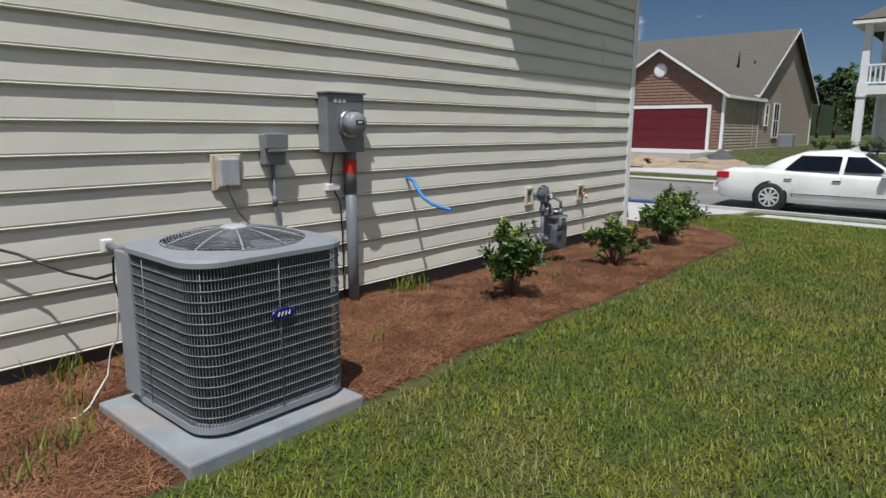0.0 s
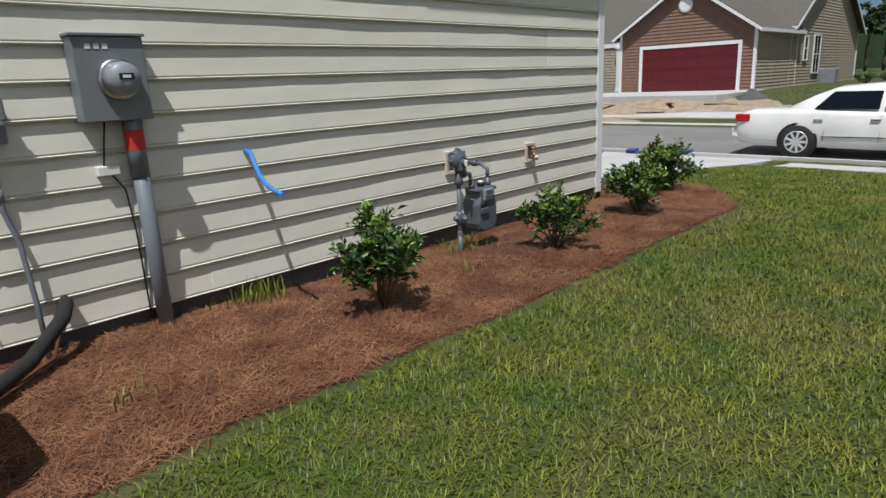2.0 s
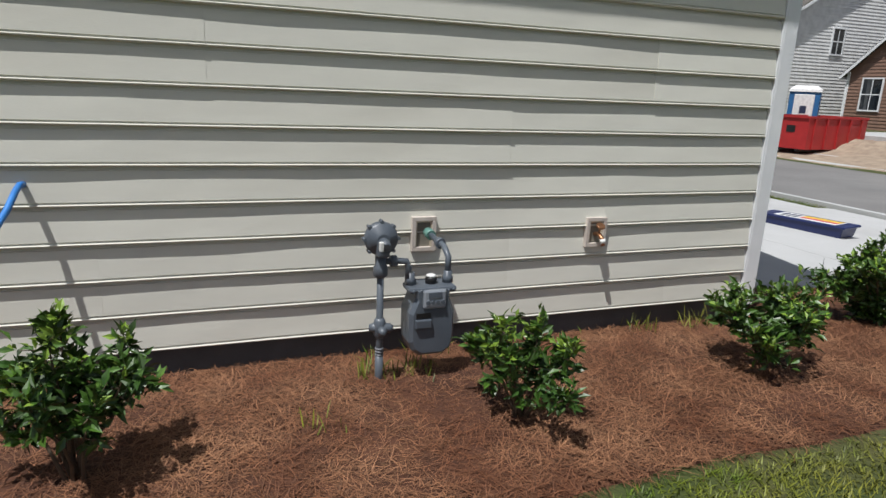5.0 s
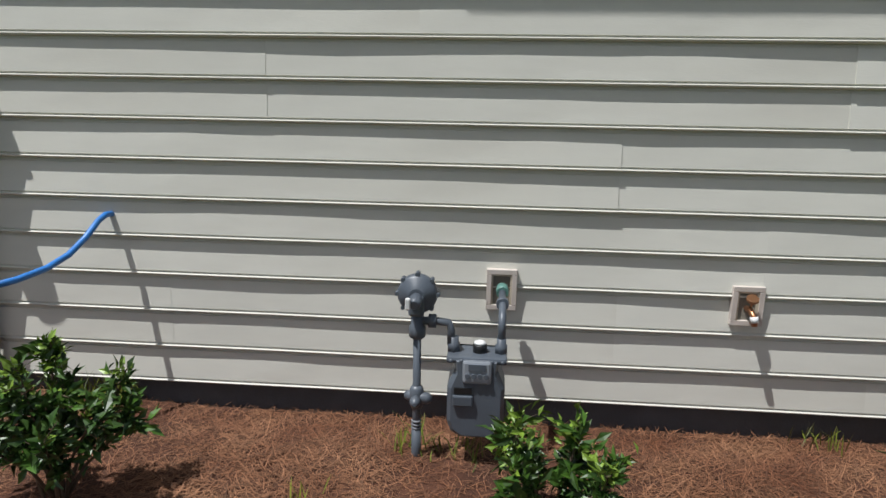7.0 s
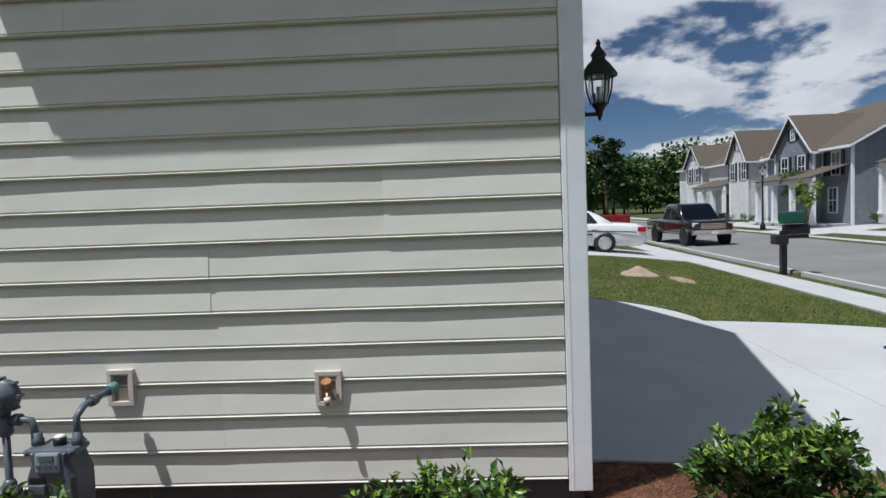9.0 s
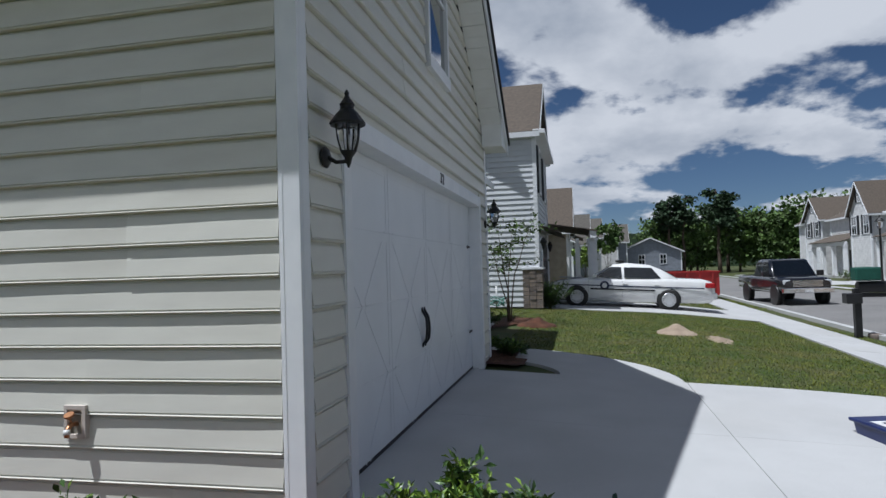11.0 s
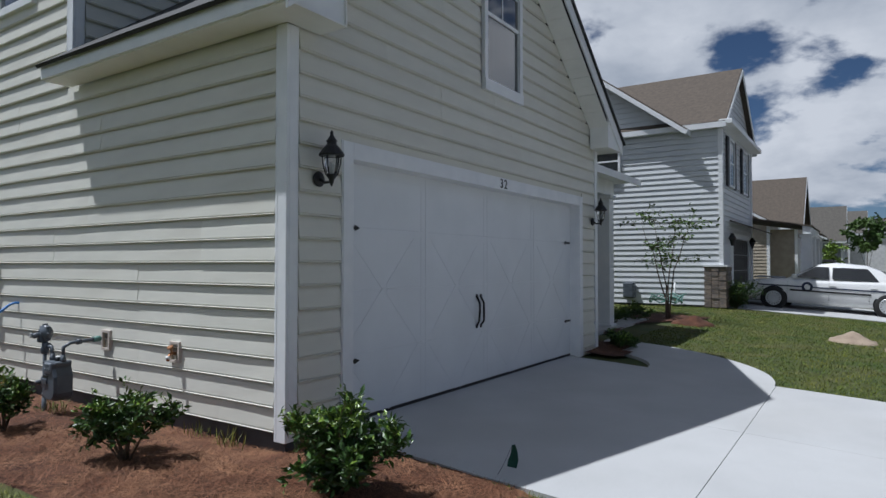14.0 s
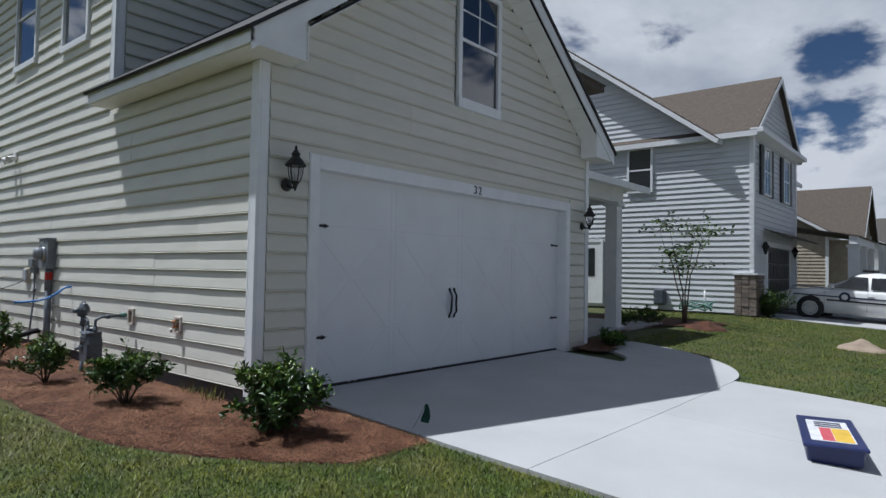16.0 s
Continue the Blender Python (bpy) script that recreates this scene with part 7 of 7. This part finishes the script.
def row_house(x, y, w, d, z, eave, ridge, mat, roof, label, gables, porch=None, door=True, face="+y"):
    """A house of the row: its front stands at y and looks along face; gables: (from, to, how far proud, ridge) of front gables."""
    h = thing("house", label, "house", group="houses of the street")
    s = 1 if face == "+y" else -1
    y0, y1 = (y - d, y) if s > 0 else (y, y + d)
    block(h, x - w, x, y0, y1, z, z + eave, mat, 0.17, "x", z + ridge)
    roof_pair(h, "x", x - w, x, y0, y1, z + eave, z + ridge, 0.4, roof)
    two = eave > 4
    for g0, g1, proud, gr, gmat in gables:
        a0, a1 = (y - 4, y + proud) if s > 0 else (y - proud, y + 4)
        block(h, x - g1, x - g0, a0, a1, z, z + eave, gmat, 0.17, "y", z + gr)
        roof_pair(h, "y", a0, a1, x - g1, x - g0, z + eave, z + gr, 0.35, roof)
        mid = x - (g0 + g1) / 2
        yf = y + s * (proud + 0.03)
        if two:
            n = 2 if g1 - g0 > 3 else 1
            for i in range(n):
                cx = mid + (i - (n - 1) / 2) * 2.2
                far_window(h, facing(cx + s * 0.5, yf, z + eave - 1.9, face), 1.0, 1.5, shutters=True)
        far_window(h, facing(mid + s * 0.3, yf, z + eave + (gr - eave) * 0.28, face), 0.6, 0.8, shutters=two)
        if door:
            garage_door(h, mid - (g1 - g0) * 0.36, mid + (g1 - g0) * 0.36, yf, z, z + 2.15, "garage", face)
    if porch:
        p0, p1, pd, ph = porch
        yf = y + s * pd
        bm = bmesh.new()
        slab(bm, [(x - p1, yf + s * 0.3, z + ph), (x - p0, yf + s * 0.3, z + ph), (x - p0, y, z + ph + 0.75), (x - p1, y, z + ph + 0.75)], 0.05 * s)
        part("porch_roof", bm, roof, h)
        quick("porch_beam", "trim", h, "", box, x - p1, x - p0, min(yf, yf - s * 0.2), max(yf, yf - s * 0.2), z + ph - 0.32, z + ph - 0.03)
        n = max(2, int((p1 - p0) / 2.2) + 1)
        for i in range(n):
            column(h, x - p0 - 0.2 - (p1 - p0 - 0.4) * i / (n - 1), yf - s * 0.1, z + 0.1, z + ph - 0.33, 0.28)
        quick("porch_floor", "concrete", h, "", box, x - p1, x - p0, min(y, yf), max(y, yf), z - 0.4, z + 0.1)
        far_window(h, facing(x - p0 - 1.2 if s > 0 else x - p0 - 2.2, y + s * 0.03, z + 0.7, face), 1.0, 1.6)
        bm = bmesh.new()
        xm = x - (p0 + p1) / 2
        box(bm, xm - 0.5, xm + 0.5, y + s * 0.028, y + s * 0.05, z + 0.1, z + 2.2)
        part("front_door", bm, "shutter", h)
    if two:
        for i in range(2):
            cx = x - w * (0.2 + 0.18 * i)
            far_window(h, facing(cx, y + s * 0.03, z + eave - 1.9, face), 1.0, 1.5, shutters=True)
    quick("foundation", "foundation", h, "", box, x - w + 0.02, x - 0.02, y0 + 0.02, y1 - 0.02, z - 0.6, z)
    for yy in (0.3, 0.65):
        far_window(h, facing(x + 0.03, y0 + (y1 - y0) * yy, z + (eave - 1.8 if two else 0.9), "+x"), 0.9, 1.4)
    return h


# row on the near side, going away
row_house(-33.0, -0.6, 11, 11, 0.45, 3.2, 6.5, "tan_siding", "shingle", "tan cottage with a steep brown roof", [(0.6, 5.4, 1.2, 5.6, "tan_siding")], (5.6, 10.6, 1.8, 2.7), face="+y")
row_house(-58.0, 0.5, 10, 10, 0.35, 3.4, 5.7, "white_siding", "shingle_grey", "white house with a grey shingle roof", [(0.8, 4.8, 1.4, 6.0, "dark_grey_siding")], (5.0, 9.6, 1.6, 2.6))
row_house(-70.5, 2.2, 11, 10, 0.35, 4.4, 7.0, "tan_siding", "shingle_grey", "tan house with twin gables", [(0.6, 4.6, 1.2, 6.4, "white_siding"), (6, 10, 0.8, 6.2, "dark_grey_siding")], None)
row_house(-84.0, 6.0, 11, 10, 0.35, 4.3, 7.0, "white_siding", "shingle_grey", "pale house with a porch down the street", [(0.6, 4.6, 1.2, 6.4, "dark_grey_siding")], (4.8, 10, 1.6, 2.7))
row_house(-88, 14.5, 6.5, 8, 0.3, 2.8, 4.6, "dark_grey_siding", "shingle_grey", "small slate-blue cottage at the bend", [], None, door=False)

# far side of the street
row_house(-35.0, 22.0, 10.5, 11, -0.25, 4.9, 7.9, "dark_grey_siding", "shingle", "grey two-storey house with white porch columns", [(3.2, 8.2, 0.5, 7.2, "dark_grey_siding")], (0.2, 7.6, 2.2, 2.9), door=False, face="-y")
row_house(-49.5, 23.8, 12, 11, -0.2, 5.2, 7.7, "white_siding", "shingle", "white two-storey house with a balcony porch", [(0.3, 3.8, 1.4, 7.4, "white_siding")], (4.0, 11.4, 1.9, 2.9), door=False, face="-y")
row_house(-63.0, 25.0, 11, 10, -0.1, 5.4, 8.2, "white_siding", "shingle", "white two-storey house far down the street", [(0.3, 4.6, 1.4, 7.4, "white_siding")], None, face="-y")
row_house(-22.7, 24.0, 8.4, 11, 0.35, 5.4, 8.6, "white_siding", "shingle_grey", "white sided two-storey house beside the building site", [], (0.8, 9.8, 2.1, 2.9), face="-y")

# unfinished brown house with the red garage door
rh = thing("house", "brown sided house with a dark red garage door", "house", group="houses of the street")
RZ = 0.32
block(rh, -14.0, -7.2, 26.0, 32.0, RZ, 3.3, "brown_siding", 0.16, "y", 5.55)
roof_pair(rh, "y", 26.0, 32.0, -14.0, -7.2, 3.3, 5.55, 0.35, "shingle_grey")
block(rh, -27.0, -7.21, 31.0, 45.0, RZ, 3.5, "tan_siding", 0.16, "x", 7.6)
roof_pair(rh, "x", -27.0, -7.21, 31.0, 45.0, 3.5, 7.6, 0.4, "shingle_grey")
bm = bmesh.new()
courses(bm, (-7.16, 26.08, 0), (-7.16, 32.1, 0), RZ, 3.25, 0.16, (1, 0, 0))
part("wall", bm, "tan_siding", rh)
block(rh, -21.0, -17.4, 27.0, 32.0, RZ, 3.1, "brown_siding", 0.16, "y", 4.7)
roof_pair(rh, "y", 27.0, 32.0, -21.0, -17.4, 3.1, 4.7, 0.3, "shingle_grey")
garage_door(rh, -12.75, -7.95, 26.0, RZ, RZ + 2.15, "red_door", "-y")
bm = bmesh.new()
lathe(bm, [(0.36, 0.0), (0.36, 0.06), (0.28, 0.08)], (-10.6, 25.99, 4.45), (0, -1, 0), 20)
part("gable_vent", bm, "trim", rh, "white round gable vent")
far_window(rh, facing(-7.17, 33.2, 1.6, "+x"), 0.7, 1.3, panes=1)
far_window(rh, facing(-7.17, 35.0, 0.9, "+x"), 1.3, 2.1)
far_window(rh, facing(-20.2, 26.97, 1.2, "-y"), 1.1, 1.6)
bm = bmesh.new()
slab(bm, [(-17.4, 28.0, 2.95), (-14.0, 28.0, 2.95), (-14.0, 31.0, 3.6), (-17.4, 31.0, 3.6)], 0.05)
part("porch_roof", bm, "shingle_grey", rh)
quick("porch_fascia", "trim", rh, "", box, -17.4, -14.05, 27.97, 28.0, 2.78, 3.0)
column(rh, -15.12, 27.9, RZ, 2.8, 0.3)
bm = bmesh.new()
courses(bm, (-17.38, 28.06, 0), (-15.3, 28.06, 0), RZ, 2.95, 0.16, (0, -1, 0))
part("wall", bm, "tan_siding", rh)
quick("front_door", "shutter", rh, "dark entry", box, -15.3, -14.05, 28.9, 29.0, RZ, 2.75)
quick("foundation", "concrete", rh, "", box, -17.0, -6.6, 20.2, 25.98, -0.3, RZ + 0.035)
bm = bmesh.new()
tube(bm, [(-9.0, 33.6, 5.0), (-9.0, 33.6, 6.0)], 0.06, 8)
tube(bm, [(-8.2, 34.0, 5.2), (-8.2, 34.0, 5.5)], 0.06, 8)
part("roof_vent", bm, "black", rh, "black roof vent pipe")
un = thing("air_conditioner", "small grey air conditioner beside the brown house", "air conditioner", at=pose(-6.5, 36.0, 0.3))
quick("case", "ac_metal", un, "", box, -0.4, 0.4, -0.4, 0.4, 0.0, 0.85, 0.05)
quick("top", "ac_dark", un, "", box, -0.3, 0.3, -0.3, 0.3, 0.851, 0.88, 0.01)

# white house with the two-storey porch
wh = thing("house", "white two-storey house with balcony porch and railing", "house", group="houses of the street")
block(wh, -1.4, 9.0, 31.0, 41.0, 0.4, 6.3, "white_siding", 0.17)
bm = bmesh.new()
for pts in ([(-2.3, 27.6, 6.35), (9.9, 27.6, 6.35), (6.0, 36, 9.6), (1.6, 36, 9.6)], [(9.9, 27.6, 6.35), (9.9, 42, 6.35), (6.0, 36, 9.6)], [(-2.3, 42, 6.35), (-2.3, 27.6, 6.35), (1.6, 36, 9.6)], [(9.9, 42, 6.35), (-2.3, 42, 6.35), (1.6, 36, 9.6), (6, 36, 9.6)]):
    slab(bm, pts, 0.06)
part("roof", bm, "shingle_grey", wh)
bm = bmesh.new()
box(bm, -2.3, 9.9, 27.6, 31.0, 6.2, 6.34)
box(bm, -1.9, 9.4, 28.0, 31.0, 3.05, 3.45)
part("porch_deck", bm, "trim", wh)
for x in (-1.7, 1.9, 5.5, 9.2):
    column(wh, x, 28.2, 0.35, 3.05, 0.34)
    column(wh, x, 28.2, 3.45, 6.2, 0.3)
bm = bmesh.new()
box(bm, -1.6, 9.2, 28.15, 28.25, 4.35, 4.43)
box(bm, -1.6, 9.2, 28.15, 28.25, 3.55, 3.62)
part("railing", bm, "trim", wh)
for i in range(52):
    x = -1.45 + i * 0.2
    quick("baluster", "trim", wh, "", box, x - 0.03, x + 0.03, 28.17, 28.23, 3.621, 4.349)
for x in (0.4, 4.0):
    far_window(wh, facing(x, 30.97, 1.0, "-y"), 1.2, 1.8, shutters=True)
    far_window(wh, facing(x, 30.97, 3.9, "-y"), 1.2, 1.8, shutters=True)
quick("porch_floor", "concrete", wh, "", box, -2.0, 9.4, 27.9, 31.0, -0.2, 0.34)
for n, (x, y) in enumerate(((-1.9, 26.9), (-0.6, 26.8), (0.8, 26.9), (-3.0, 27.6))):
    bush(x, y, 0.7, 0.6, 70 + n, "dark green shrub before the white porch", 1.0)
for n, (x, y) in enumerate(((-36.5, 20.0), (-38.7, 20.2), (-40.6, 20.4), (-34.2, 23.0), (-46, 20.6), (-48.5, 20.2))):
    bush(x, y, 0.8, 0.7, 80 + n, "round green shrub before a porch across the street", 1.0)
# drives across the street
for x0, x1 in ((-34.8, -29.5), (-48.2, -43.5)):
    tagged(sheet("driveway", span((x0, x1, 4)), span((15.45, 22.4, 8)), lambda x, y: ground_z(x, y) + 0.03, "concrete", 0.1), "pale concrete driveway across the street", "driveway", kind="structure")
tagged(sheet("pavement", span((-80, 12, 46)), span((17.0, 18.3, 2)), lambda x, y: ground_z(x, y) + 0.034, "concrete", 0.1), "pale concrete sidewalk across the street", "pavement", kind="structure")
